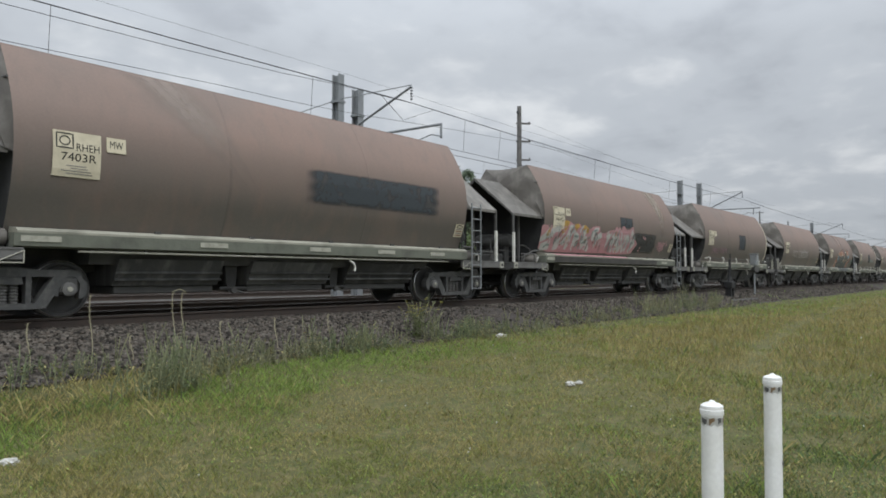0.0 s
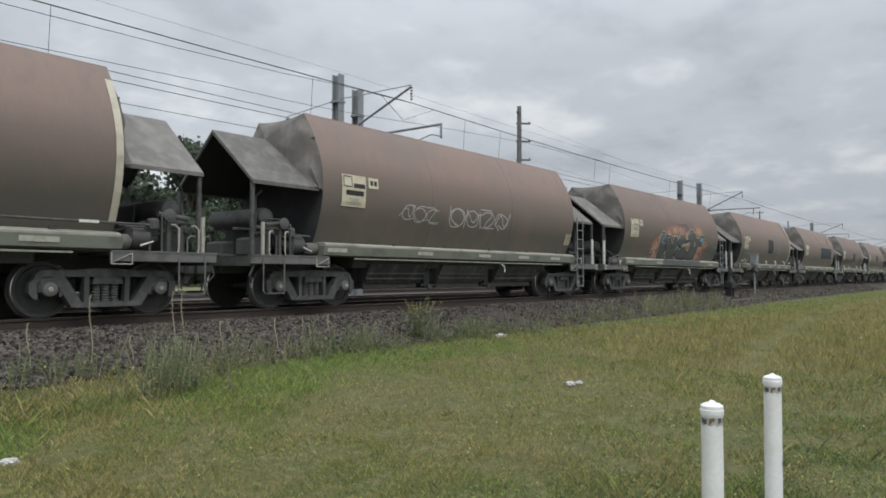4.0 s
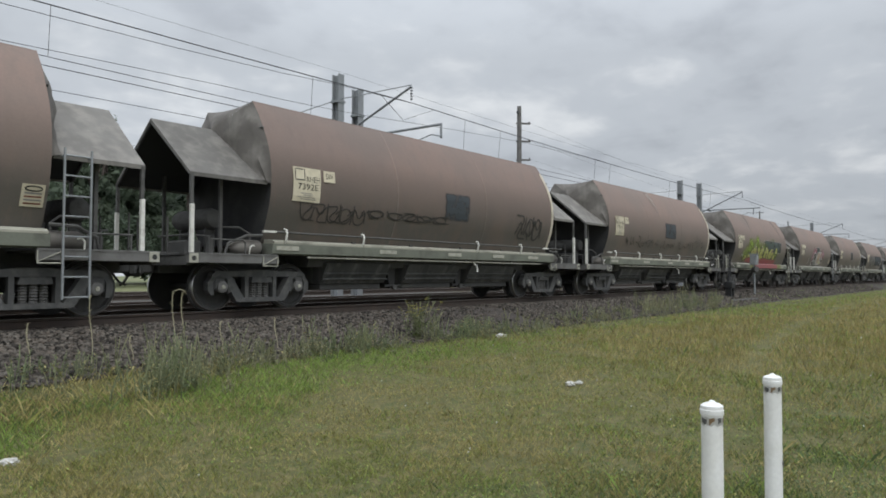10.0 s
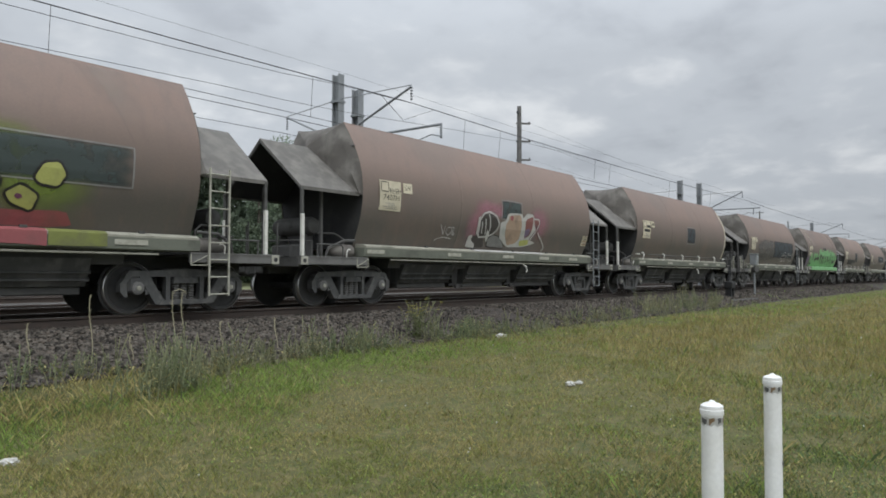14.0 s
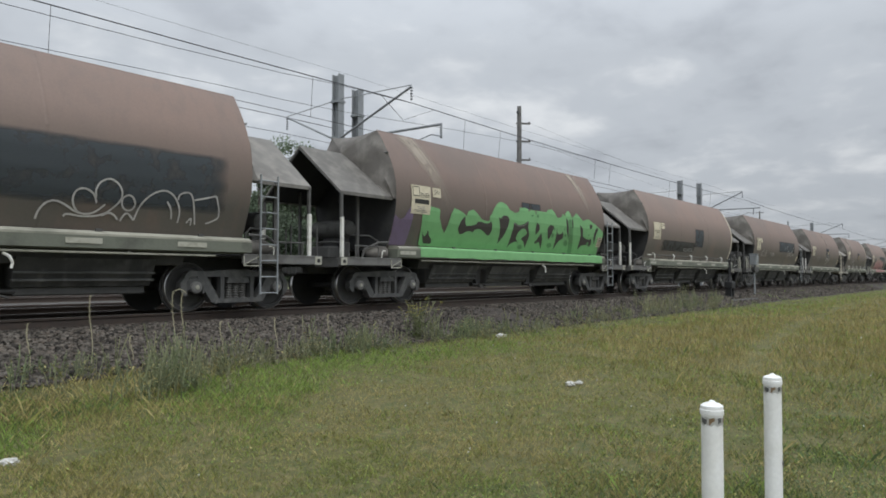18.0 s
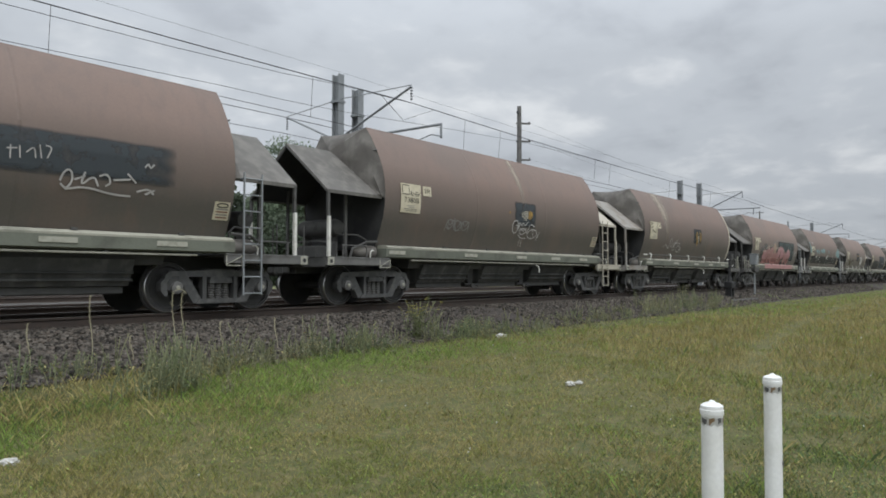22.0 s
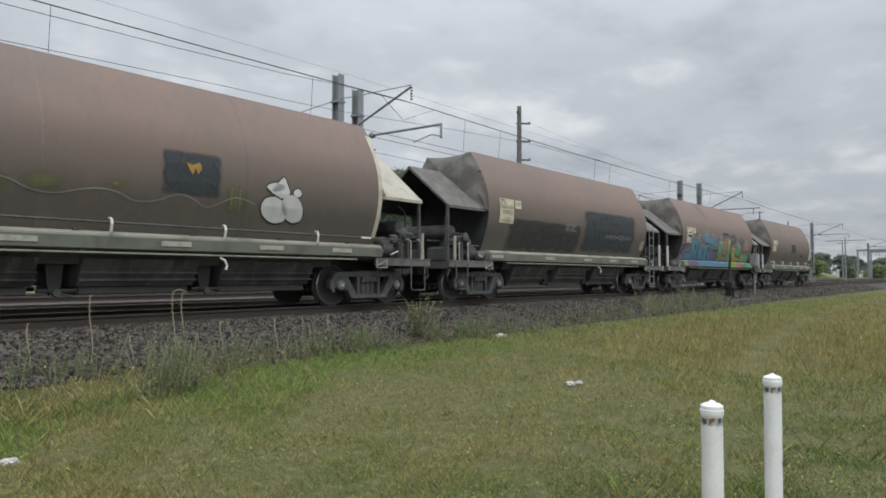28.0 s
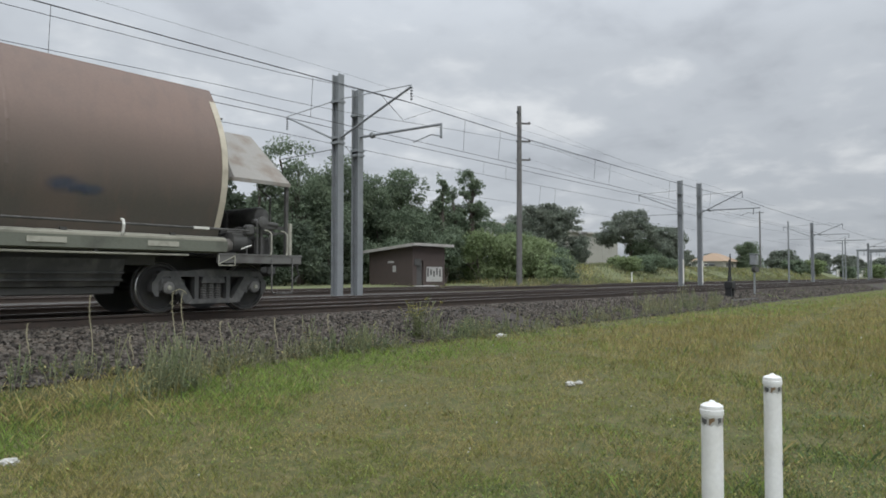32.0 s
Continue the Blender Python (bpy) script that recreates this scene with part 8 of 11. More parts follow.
    p.fill([(-1.39, 2.33), (-1.4, 2.22), (-1.46, 2.21), (-1.5, 2.32), (-1.48, 2.44), (-1.43, 2.45)], SKY_PAINT, 5)
    p.fill([(3.26, 2.38), (3.16, 2.26), (2.92, 2.24), (2.79, 2.34), (2.9, 2.46), (3.13, 2.48)], SKY_PAINT, 5)
    p.fill([(0.56, 1.87), (0.49, 1.83), (0.33, 1.82), (0.23, 1.85), (0.3, 1.9), (0.46, 1.91)], SKY_PAINT, 5)
    p.stroke([(0.17, 2.33), (0.33, 2.43), (0.53, 2.48)], CREAM_PAINT, 0.022, 6)
    p.stroke([(1.34, 2.46), (1.48, 2.6), (1.75, 2.68)], CREAM_PAINT, 0.022, 6)
    p.stroke([(-1.24, 2.24), (-1.14, 2.32), (-0.91, 2.33)], CREAM_PAINT, 0.022, 6)
    p.stroke([(2.05, 1.59), (2.14, 1.86), (2.33, 2.09)], CREAM_PAINT, 0.022, 6)
    p.stroke([(-1.75, 2.41), (-1.65, 2.46), (-1.4, 2.39)], CREAM_PAINT, 0.022, 6)
    p.stroke([(0.23, 2.61), (0.35, 2.66)], CHALKLINE, 0.03, 5)
    p.stroke([(0.26, 2.55), (0.38, 2.61)], CHALKLINE, 0.03, 5)
    p.stroke([(-2.65, 1.72), (-2.57, 1.87), (-2.51, 1.73)], CHALKLINE, 0.03, 5)
    p.stroke([(-2.52, 1.84), (-2.39, 1.72), (-2.35, 1.87)], CHALKLINE, 0.03, 5)
    p.stroke([(-2.68, 1.64), (-2.25, 1.68)], CHALKLINE, 0.03, 5)
    p.stroke([(-2.32, 1.83), (-2.2, 1.85), (-2.22, 1.75)], CHALKLINE, 0.03, 5)
    sill_paint(w, -1.75, 2.7, GREY_PAINT)


def paint_f(w):
    patch(w, 0.01, 1.23, 2.02, 2.88, PATCH_BLUE, None)
    smear(w, 4.87, 4.21, 4.78, 3.1, 0.7, CHALK)
    tag(w, -4.71, -3.6, 1.87, 2.17, TEAL, 3, 0.03)
    p = Piece(w)
    p.stroke([(1.3, 2.16), (1.22, 2.23), (1.19, 2.11), (1.29, 2.07)], TEAL, 0.03, 5)
    p.stroke([(1.15, 2.06), (1.21, 1.99), (1.41, 2.05)], TEAL, 0.03, 5)
    p.stroke([(1.29, 2.3), (1.35, 2.09)], TEAL, 0.03, 5)
    p.stroke([(1.38, 2.31), (1.41, 2.1)], TEAL, 0.03, 5)
    p.stroke([(1.44, 2.37), (1.51, 2.09)], TEAL, 0.03, 5)
    p.stroke([(1.6, 2.31), (1.7, 2.32), (1.64, 2.2)], TEAL, 0.03, 5)
    p.stroke([(1.78, 2.21), (1.85, 2.07), (1.98, 2.13), (1.9, 2.27)], TEAL, 0.03, 5)
    p.stroke([(2.06, 2.36), (2.28, 2.38), (2.14, 2.1)], TEAL, 0.03, 5)
    p.stroke([(2.06, 2.09), (2.24, 2.16), (2.34, 2.07)], TEAL, 0.03, 5)
    p.stroke([(2.55, 2.39), (2.61, 2.14), (2.65, 2.3), (2.79, 2.33)], TEAL, 0.03, 5)
    p.stroke([(2.44, 2.13), (2.68, 2.12), (2.77, 2.26)], TEAL, 0.03, 5)
    p.stroke([(2.83, 2.26), (2.9, 2.06)], TEAL, 0.03, 5)
    p.stroke([(2.95, 2.28), (3.03, 2.13), (2.98, 2.04)], TEAL, 0.03, 5)
    p.stroke([(1.76, 2.25), (1.74, 2.2), (1.69, 2.17), (1.63, 2.17), (1.58, 2.2), (1.56, 2.26), (1.57, 2.32), (1.61, 2.37), (1.66, 2.39), (1.71, 2.37), (1.75, 2.33), (1.76, 2.26)], TEAL, 0.03, 5)
    p.stroke([(2.46, 2.2), (2.44, 2.15), (2.4, 2.12), (2.35, 2.13), (2.31, 2.16), (2.29, 2.21), (2.29, 2.26), (2.32, 2.3), (2.37, 2.32), (2.42, 2.31), (2.45, 2.26), (2.46, 2.21)], TEAL, 0.03, 5)


def paint_g(w):
    patch(w, 0.15, 4.37, 1.99, 2.89, PATCH_BLUE, CHALK)
    smear(w, -0.52, 3.83, 0.06, 3.24, 0.6, CHALK)
    smear(w, 4.17, 4.24, 3.47, 3.3, 0.9, CHALK)


def paint_h(w):
    patch(w, -0.02, 1.07, 2.09, 2.82, PATCH_BLUE, None)
    tag(w, -4.72, -2.85, 1.8, 2.21, BLACKLINE, 5, 0.03)
    tag(w, -2.78, 0.14, 1.97, 2.18, BLACKLINE, 5, 0.03)
    tag(w, 3.4, 4.78, 1.75, 2.46, BLACKLINE, 3, 0.05)


def paint_i(w):
    patch(w, -0.1, 1.16, 2.24, 2.92, PATCH_BLUE, None)
    smear(w, -0.73, 4.28, -0.64, 3.5, 0.5, CHALK)
    p = Piece(w)
    p.stroke([(-3.92, 1.96), (-3.89, 2.13), (-3.83, 2.12), (-3.77, 1.86), (-3.76, 2.12), (-3.69, 1.86)], BLACKLINE, 0.035, 5)
    p.stroke([(-3.52, 2.18), (-3.49, 1.96), (-3.37, 1.85), (-3.29, 1.98), (-3.3, 2.23), (-3.14, 1.87)], BLACKLINE, 0.035, 5)
    p.stroke([(-2.95, 2.01), (-2.81, 1.94)], BLACKLINE, 0.035, 5)
    p.stroke([(-2.81, 2.25), (-2.53, 2.14), (-2.77, 1.94), (-2.53, 1.83), (-2.39, 1.8)], BLACKLINE, 0.035, 5)
    p.stroke([(-2.37, 1.94), (-2.2, 2.04), (-2.21, 1.84), (-2.36, 1.89)], BLACKLINE, 0.035, 5)
    p.stroke([(-2.09, 1.96), (-2.02, 2.1), (-1.88, 1.84)], BLACKLINE, 0.035, 5)
    p.stroke([(-1.85, 2.07), (-1.68, 2.14), (-1.65, 1.86), (-1.78, 1.85)], BLACKLINE, 0.035, 5)
    p.stroke([(-1.58, 1.86), (-1.58, 2.15), (-1.45, 1.97), (-1.39, 2.21), (-1.28, 1.88)], BLACKLINE, 0.035, 5)
    p.stroke([(-1.11, 1.95), (-1.04, 2.05), (-0.85, 1.92)], BLACKLINE, 0.035, 5)
    p.stroke([(-0.95, 2.16), (-0.81, 2.12), (-0.84, 1.85)], BLACKLINE, 0.035, 5)
    p.stroke([(-0.43, 1.75), (-0.37, 1.95)], BLACKLINE, 0.035, 5)
    p.stroke([(-0.25, 2.12), (-0.01, 2.12), (-0.23, 1.89), (0.11, 1.83)], BLACKLINE, 0.035, 5)
    p.stroke([(0.16, 1.89), (0.31, 2.06), (0.55, 1.88)], BLACKLINE, 0.035, 5)
    p.stroke([(0.57, 2.08), (0.67, 1.82), (0.77, 2.07), (0.95, 1.89), (0.97, 2.11)], BLACKLINE, 0.035, 5)
    p.stroke([(1.47, 2.13), (1.76, 2.12), (1.55, 1.91), (1.98, 1.87)], BLACKLINE, 0.035, 5)
    p.stroke([(2.05, 1.91), (2.25, 2), (2.45, 1.9)], BLACKLINE, 0.035, 5)
    p.stroke([(2.46, 2.17), (2.58, 1.9), (2.7, 2.19), (2.9, 1.92)], BLACKLINE, 0.035, 5)
    p.stroke([(2.9, 2.21), (3.03, 1.91)], BLACKLINE, 0.035, 5)
    p.stroke([(3.22, 2.19), (3.35, 1.83)], BLACKLINE, 0.035, 5)
    p.stroke([(3.48, 2.19), (3.7, 2.31)], BLACKLINE, 0.035, 5)
    p.stroke([(3.72, 2.53), (3.8, 1.89)], BLACKLINE, 0.035, 5)
    p.stroke([(3.96, 2.09), (4.06, 2.43), (4.22, 2.22), (4.03, 2.03)], BLACKLINE, 0.035, 5)
    p.stroke([(4.33, 2.19), (4.55, 2.27), (4.66, 2.03), (4.42, 1.99)], BLACKLINE, 0.035, 5)


def paint_j(w):
    patch(w, 0.16, 4.23, 2.1, 2.78, PATCH_GREEN, CHALK)
    smear(w, -2.18, 4.06, -2.23, 3.45, 0.6, CHALK, 0.4)
    smear(w, 3.9, 4.15, 4.2, 3.2, 0.8, CHALK, 0.5)
    words(w, "2019", -4.08, -3.75, 1.72, 1.89, mat=CHALKLINE)
    mist(w, [(-3.39, 1.84, 0.80, 0.42), (-2.66, 2.16, 1.03, 0.46), (-2.34, 2.51, 0.55, 0.36), (-2.63, 2.6, 0.31, 0.26), (-1.31, 2.48, 0.82, 0.43), (-1.13, 2.75, 0.40, 0.35), (0.02, 2.24, 1.36, 0.51), (1.72, 2.36, 1.22, 0.53), (2.8, 2.1, 0.94, 0.63), (2.3, 2.59, 0.65, 0.39)], GLOWS[LIME_PAINT], 0.72)
    p = Piece(w)
    p.fill([(-3, 1.46), (-3.03, 1.7), (-2.23, 1.74), (-1.13, 1.7), (-0.04, 1.78), (1.03, 1.73), (2.21, 1.63), (3.25, 1.68), (3.4, 1.42), (0.13, 1.42), (-2.36, 1.44)], RED_PAINT, 0)
    p.letter([(-3.49, 1.55), (-3.42, 1.73), (-3.31, 1.83), (-3.15, 1.85), (-3.08, 1.74), (-3.19, 1.67), (-3.34, 1.59)], YELLOW_PAINT, BLACK_PAINT, 0.075)
    p.letter([(-3.01, 1.69), (-2.74, 1.87), (-2.54, 1.97), (-2.25, 1.85), (-2.08, 1.72), (-2.35, 1.76), (-2.65, 1.74)], YELLOW_PAINT, BLACK_PAINT, 0.075)
    p.letter([(-2.31, 2.12), (-2.04, 2.21), (-1.95, 1.97), (-1.85, 2), (-1.97, 2.26), (-1.68, 2.43), (-1.47, 2.3), (-1.35, 2.04), (-1.25, 1.85), (-1.48, 1.71), (-1.79, 1.63), (-2.14, 1.7), (-2.28, 1.83)], YELLOW_PAINT, BLACK_PAINT, 0.075)
    p.letter([(-1.13, 2.15), (-1.08, 2.28), (-0.91, 2.34), (-0.73, 2.25), (-0.67, 2.08), (-0.76, 1.95), (-1, 1.96)], YELLOW_PAINT, BLACK_PAINT, 0.075)
    p.letter([(-1.28, 1.99), (-1.06, 1.92), (-0.73, 1.66), (-0.85, 1.63), (-1.14, 1.74), (-1.27, 1.81)], YELLOW_PAINT, BLACK_PAINT, 0.075)
    p.letter([(-0.67, 1.79), (-0.48, 2.16), (-0.26, 2.44), (0.09, 2.2), (-0.04, 2.09), (0.06, 1.84), (0.38, 1.71), (-0.04, 1.78), (-0.18, 1.6), (-0.36, 1.81), (-0.53, 1.67)], YELLOW_PAINT, BLACK_PAINT, 0.075)
    p.letter([(0.35, 1.78), (0.39, 2.16), (0.55, 2.4), (0.88, 2.33), (1.11, 2.26), (1.27, 1.93), (1.33, 1.68), (1.1, 1.74), (0.9, 2.05), (0.8, 2.01), (0.81, 1.72), (0.57, 1.75)], YELLOW_PAINT, BLACK_PAINT, 0.075)
    p.letter([(1.35, 1.95), (1.48, 2.17), (1.84, 2.33), (2.16, 2.28), (2.3, 2.02), (2.16, 1.79), (1.85, 1.69), (1.53, 1.79)], YELLOW_PAINT, BLACK_PAINT, 0.075)
    p.letter([(2.37, 1.88), (2.57, 2.02), (2.82, 1.87), (2.75, 1.64), (2.45, 1.75)], YELLOW_PAINT, BLACK_PAINT, 0.075)
    p.letter([(2.74, 2.14), (2.85, 2.36), (3.07, 2.4), (3.18, 2.22), (3.08, 2.03), (2.82, 2.05)], YELLOW_PAINT, BLACK_PAINT, 0.075)
    p.fill([(-1.49, 2.31), (-1.55, 2.24), (-1.7, 2.23), (-1.79, 2.29), (-1.72, 2.36), (-1.57, 2.37)], PLUM_PAINT, 6)
    p.fill([(-1.53, 2.08), (-1.56, 2.01), (-1.64, 2), (-1.7, 2.06), (-1.67, 2.13), (-1.58, 2.14)], PLUM_PAINT, 6)
    p.fill([(-1.72, 2.14), (-1.73, 2.1), (-1.77, 2.1), (-1.8, 2.13), (-1.79, 2.16), (-1.75, 2.17)], PLUM_PAINT, 6)
    p.fill([(-2.09, 2.04), (-2.11, 1.98), (-2.16, 1.98), (-2.21, 2.03), (-2.19, 2.08), (-2.13, 2.08)], PLUM_PAINT, 6)
    p.fill([(-0.88, 2.04), (-0.91, 1.98), (-1, 1.97), (-1.07, 2.03), (-1.04, 2.1), (-0.94, 2.11)], PLUM_PAINT, 6)
    p.fill([(-0.13, 2.32), (-0.18, 2.26), (-0.29, 2.25), (-0.36, 2.3), (-0.31, 2.36), (-0.19, 2.37)], PLUM_PAINT, 6)
    p.fill([(-0.21, 2.14), (-0.23, 2.1), (-0.29, 2.1), (-0.33, 2.13), (-0.31, 2.18), (-0.25, 2.18)], PLUM_PAINT, 6)
    p.fill([(-0.18, 1.91), (-0.19, 1.86), (-0.25, 1.86), (-0.29, 1.9), (-0.28, 1.95), (-0.23, 1.95)], PLUM_PAINT, 6)
    p.fill([(0.68, 2.2), (0.65, 2.14), (0.55, 2.13), (0.49, 2.19), (0.52, 2.26), (0.62, 2.27)], PLUM_PAINT, 6)
    p.fill([(0.76, 2.29), (0.74, 2.26), (0.69, 2.26), (0.66, 2.29), (0.68, 2.32), (0.73, 2.32)], PLUM_PAINT, 6)
    p.fill([(2.18, 2.19), (2.15, 2.1), (2.03, 2.09), (1.95, 2.18), (1.98, 2.27), (2.1, 2.27)], PLUM_PAINT, 6)
    p.fill([(1.93, 2.12), (1.9, 2.05), (1.82, 2.05), (1.77, 2.11), (1.79, 2.17), (1.87, 2.18)], PLUM_PAINT, 6)
    p.fill([(1.15, 1.96), (1.13, 1.91), (1.07, 1.91), (1.02, 1.95), (1.04, 1.99), (1.1, 2)], PLUM_PAINT, 6)
    p.fill([(-2.74, 1.78), (-2.76, 1.75), (-2.8, 1.75), (-2.83, 1.78), (-2.82, 1.81), (-2.77, 1.81)], PLUM_PAINT, 6)
    p.fill([(-2.59, 1.86), (-2.6, 1.83), (-2.64, 1.83), (-2.67, 1.86), (-2.66, 1.88), (-2.62, 1.88)], PLUM_PAINT, 6)
    p.fill([(-1.09, 1.84), (-1.1, 1.8), (-1.16, 1.8), (-1.19, 1.84), (-1.18, 1.87), (-1.13, 1.88)], PLUM_PAINT, 6)
    p.fill([(2.61, 1.84), (2.6, 1.81), (2.54, 1.8), (2.49, 1.84), (2.51, 1.88), (2.57, 1.88)], PLUM_PAINT, 6)
    p.fill([(-1.82, 1.76), (-1.84, 1.74), (-1.89, 1.74), (-1.92, 1.76), (-1.9, 1.78), (-1.85, 1.78)], PLUM_PAINT, 6)
    p.stroke([(-1.76, 1.74), (-1.66, 1.82), (-1.57, 1.96)], BLACK_PAINT, 0.05, 6)
    p.stroke([(-0.17, 2.04), (-0.08, 1.91), (0.15, 1.82)], BLACK_PAINT, 0.05, 6)
    p.stroke([(0.69, 1.9), (0.74, 2.07)], BLACK_PAINT, 0.05, 6)
    p.stroke([(1.72, 1.93), (1.93, 1.88), (2.02, 2.01)], BLACK_PAINT, 0.05, 6)
    p.stroke([(-2.93, 2.02), (-2.75, 2.08)], BLACK_PAINT, 0.035, 4)
    p.stroke([(-2.88, 1.98), (-2.71, 2.04)], BLACK_PAINT, 0.035, 4)
    p.stroke([(-2.54, 2.17), (-2.4, 2.2)], BLACK_PAINT, 0.035, 4)
    p.stroke([(-0.88, 2.45), (-0.69, 2.39)], BLACK_PAINT, 0.035, 4)
    p.stroke([(1.23, 2.3), (1.49, 2.38), (1.43, 2.2)], BLACK_PAINT, 0.035, 4)
    p.stroke([(-1.96, 2.21), (-1.73, 2.38), (-1.51, 2.3)], WHITE_PAINT, 0.022, 6)
    p.stroke([(-1.1, 2.18), (-1.04, 2.26)], WHITE_PAINT, 0.022, 6)
    p.stroke([(-0.33, 2.37), (-0.2, 2.41), (0.03, 2.21)], WHITE_PAINT, 0.022, 6)
    p.stroke([(0.52, 2.33), (0.79, 2.32)], WHITE_PAINT, 0.022, 6)
    p.stroke([(1.87, 2.29), (2.13, 2.22)], WHITE_PAINT, 0.022, 6)
    p.stroke([(-2.11, 1.6), (-1.77, 1.57), (-1.49, 1.63)], WHITE_PAINT, 0.022, 6)
    p.stroke([(-0.8, 1.61), (-0.73, 1.67)], WHITE_PAINT, 0.022, 6)
    sill_paint(w, -2.2, 2.9, RED_PAINT)
    sill_paint(w, -2.9, -2.22, DULL_LIME)
    sill_paint(w, 2.92, 3.8, DULL_LIME)


def paint_k(w):
    patch(w, 0.08, 1.12, 2.29, 2.83, PATCH_GREEN, CHALK)
    mist(w, [(-1.08, 1.98, 0.54, 0.56), (-0.71, 2.52, 0.56, 0.33), (2.12, 2.27, 0.73, 0.58), (-0.05, 2.51, 0.60, 0.27)], PINK_MIST, 0.45)
    p = Piece(w)
    p.letter([(-0.89, 1.76), (-0.93, 2.18), (-0.79, 2.37), (-0.52, 2.43), (-0.19, 2.33), (-0.04, 2.14), (-0.11, 1.97), (-0.3, 1.85), (-0.56, 1.79)], SOOT, FADED_WHITE, 0.1)
    p.fill([(-1.2, 1.74), (-0.87, 1.81), (-0.61, 1.69), (-0.51, 1.47), (-1.08, 1.44)], SOOT, 1)
    p.letter([(-0.38, 1.5), (-0.4, 1.73), (-0.21, 1.82), (0.07, 1.79), (0.33, 1.66), (0.49, 1.48)], SMOKE_PAINT, SOOT, 0.06)
    p.fill([(-1.36, 1.45), (-1.32, 1.78), (-1.15, 1.79), (-1.18, 1.64), (-0.97, 1.55), (-0.92, 1.44)], FADED_WHITE, 3)
    p.fill([(-1.02, 1.82), (-1.04, 2.28), (-0.93, 2.31), (-0.92, 2.16), (-0.9, 1.78)], FADED_WHITE, 3)
    p.fill([(-0.55, 1.72), (-0.56, 1.95), (-0.44, 1.93), (-0.42, 1.78), (-0.46, 1.6)], FADED_WHITE, 5)
    p.fill([(0.14, 1.73), (0.03, 2.19), (0.29, 2.25), (0.39, 2.48), (1.12, 2.52), (1.2, 2.37), (1.36, 2.52), (1.77, 2.53), (1.85, 2.25), (1.98, 2.08), (1.69, 1.78), (2.15, 1.68), (1.48, 1.54), (0.64, 1.51)], FADED_WHITE, 2)
    p.fill([(0.32, 2.14), (0.41, 2.26), (0.45, 2.42), (1.06, 2.47), (1.16, 2.13), (1.17, 1.78), (1, 1.63), (0.61, 1.56), (0.36, 1.88)], PEACH_PAINT, 3)
    p.fill([(1.33, 2.35), (1.75, 2.47), (1.76, 2.15), (1.68, 1.89), (1.42, 1.78)], FADED_RED, 4)
    p.fill([(1.35, 2.04), (1.61, 2.12), (1.63, 1.92), (1.43, 1.81)], SPRAY_PURPLE, 5)
    p.fill([(1.81, 2.36), (2.11, 2.38), (2.09, 2.2), (1.85, 2.22)], FADED_RED, 3)
    p.fill([(0.67, 2.36), (0.63, 2.28), (0.55, 2.28), (0.5, 2.34), (0.54, 2.42), (0.62, 2.42)], RED_PAINT, 5)
    p.fill([(1.22, 1.73), (1.71, 1.77), (1.72, 1.61), (1.25, 1.56)], YELLOW_PAINT, 4)
    p.stroke([(1.78, 2.39), (2.13, 2.4), (2.08, 2.15), (1.77, 1.78)], FADED_WHITE, 0.045, 6)
    p.stroke([(2.08, 2), (2.74, 1.56), (2.61, 1.45)], FADED_WHITE, 0.045, 6)
    p.stroke([(-0.58, 2.39), (-0.47, 2.19), (-0.44, 1.93)], FADED_WHITE, 0.045, 6)
    p.stroke([(-0.85, 2.16), (-0.79, 1.84)], FADED_WHITE, 0.045, 6)
    p.stroke([(-0.71, 2.25), (-0.61, 1.82)], FADED_WHITE, 0.045, 6)
    p.stroke([(-2.6, 1.98), (-2.43, 1.74)], CHALKLINE, 0.022, 5)
    p.stroke([(-2.43, 1.74), (-2.42, 1.96)], CHALKLINE, 0.022, 5)
    p.stroke([(-2.17, 1.93), (-2.31, 1.93), (-2.35, 1.8), (-2.21, 1.71), (-2.14, 1.81)], CHALKLINE, 0.022, 5)
    p.stroke([(-2.14, 1.93), (-2.06, 1.73), (-1.97, 1.78), (-2.08, 1.84), (-2.01, 1.9), (-2.12, 1.95)], CHALKLINE, 0.022, 5)
    p.stroke([(-2.73, 1.58), (-2.48, 1.68), (-2.07, 1.65)], CHALKLINE, 0.022, 5)
    sill_paint(w, -1.3, 2.3, FADED_WHITE, False)


def paint_l(w):
    patch(w, 0.02, 1.07, 2.13, 2.86, PATCH_BLUE, CHALK)


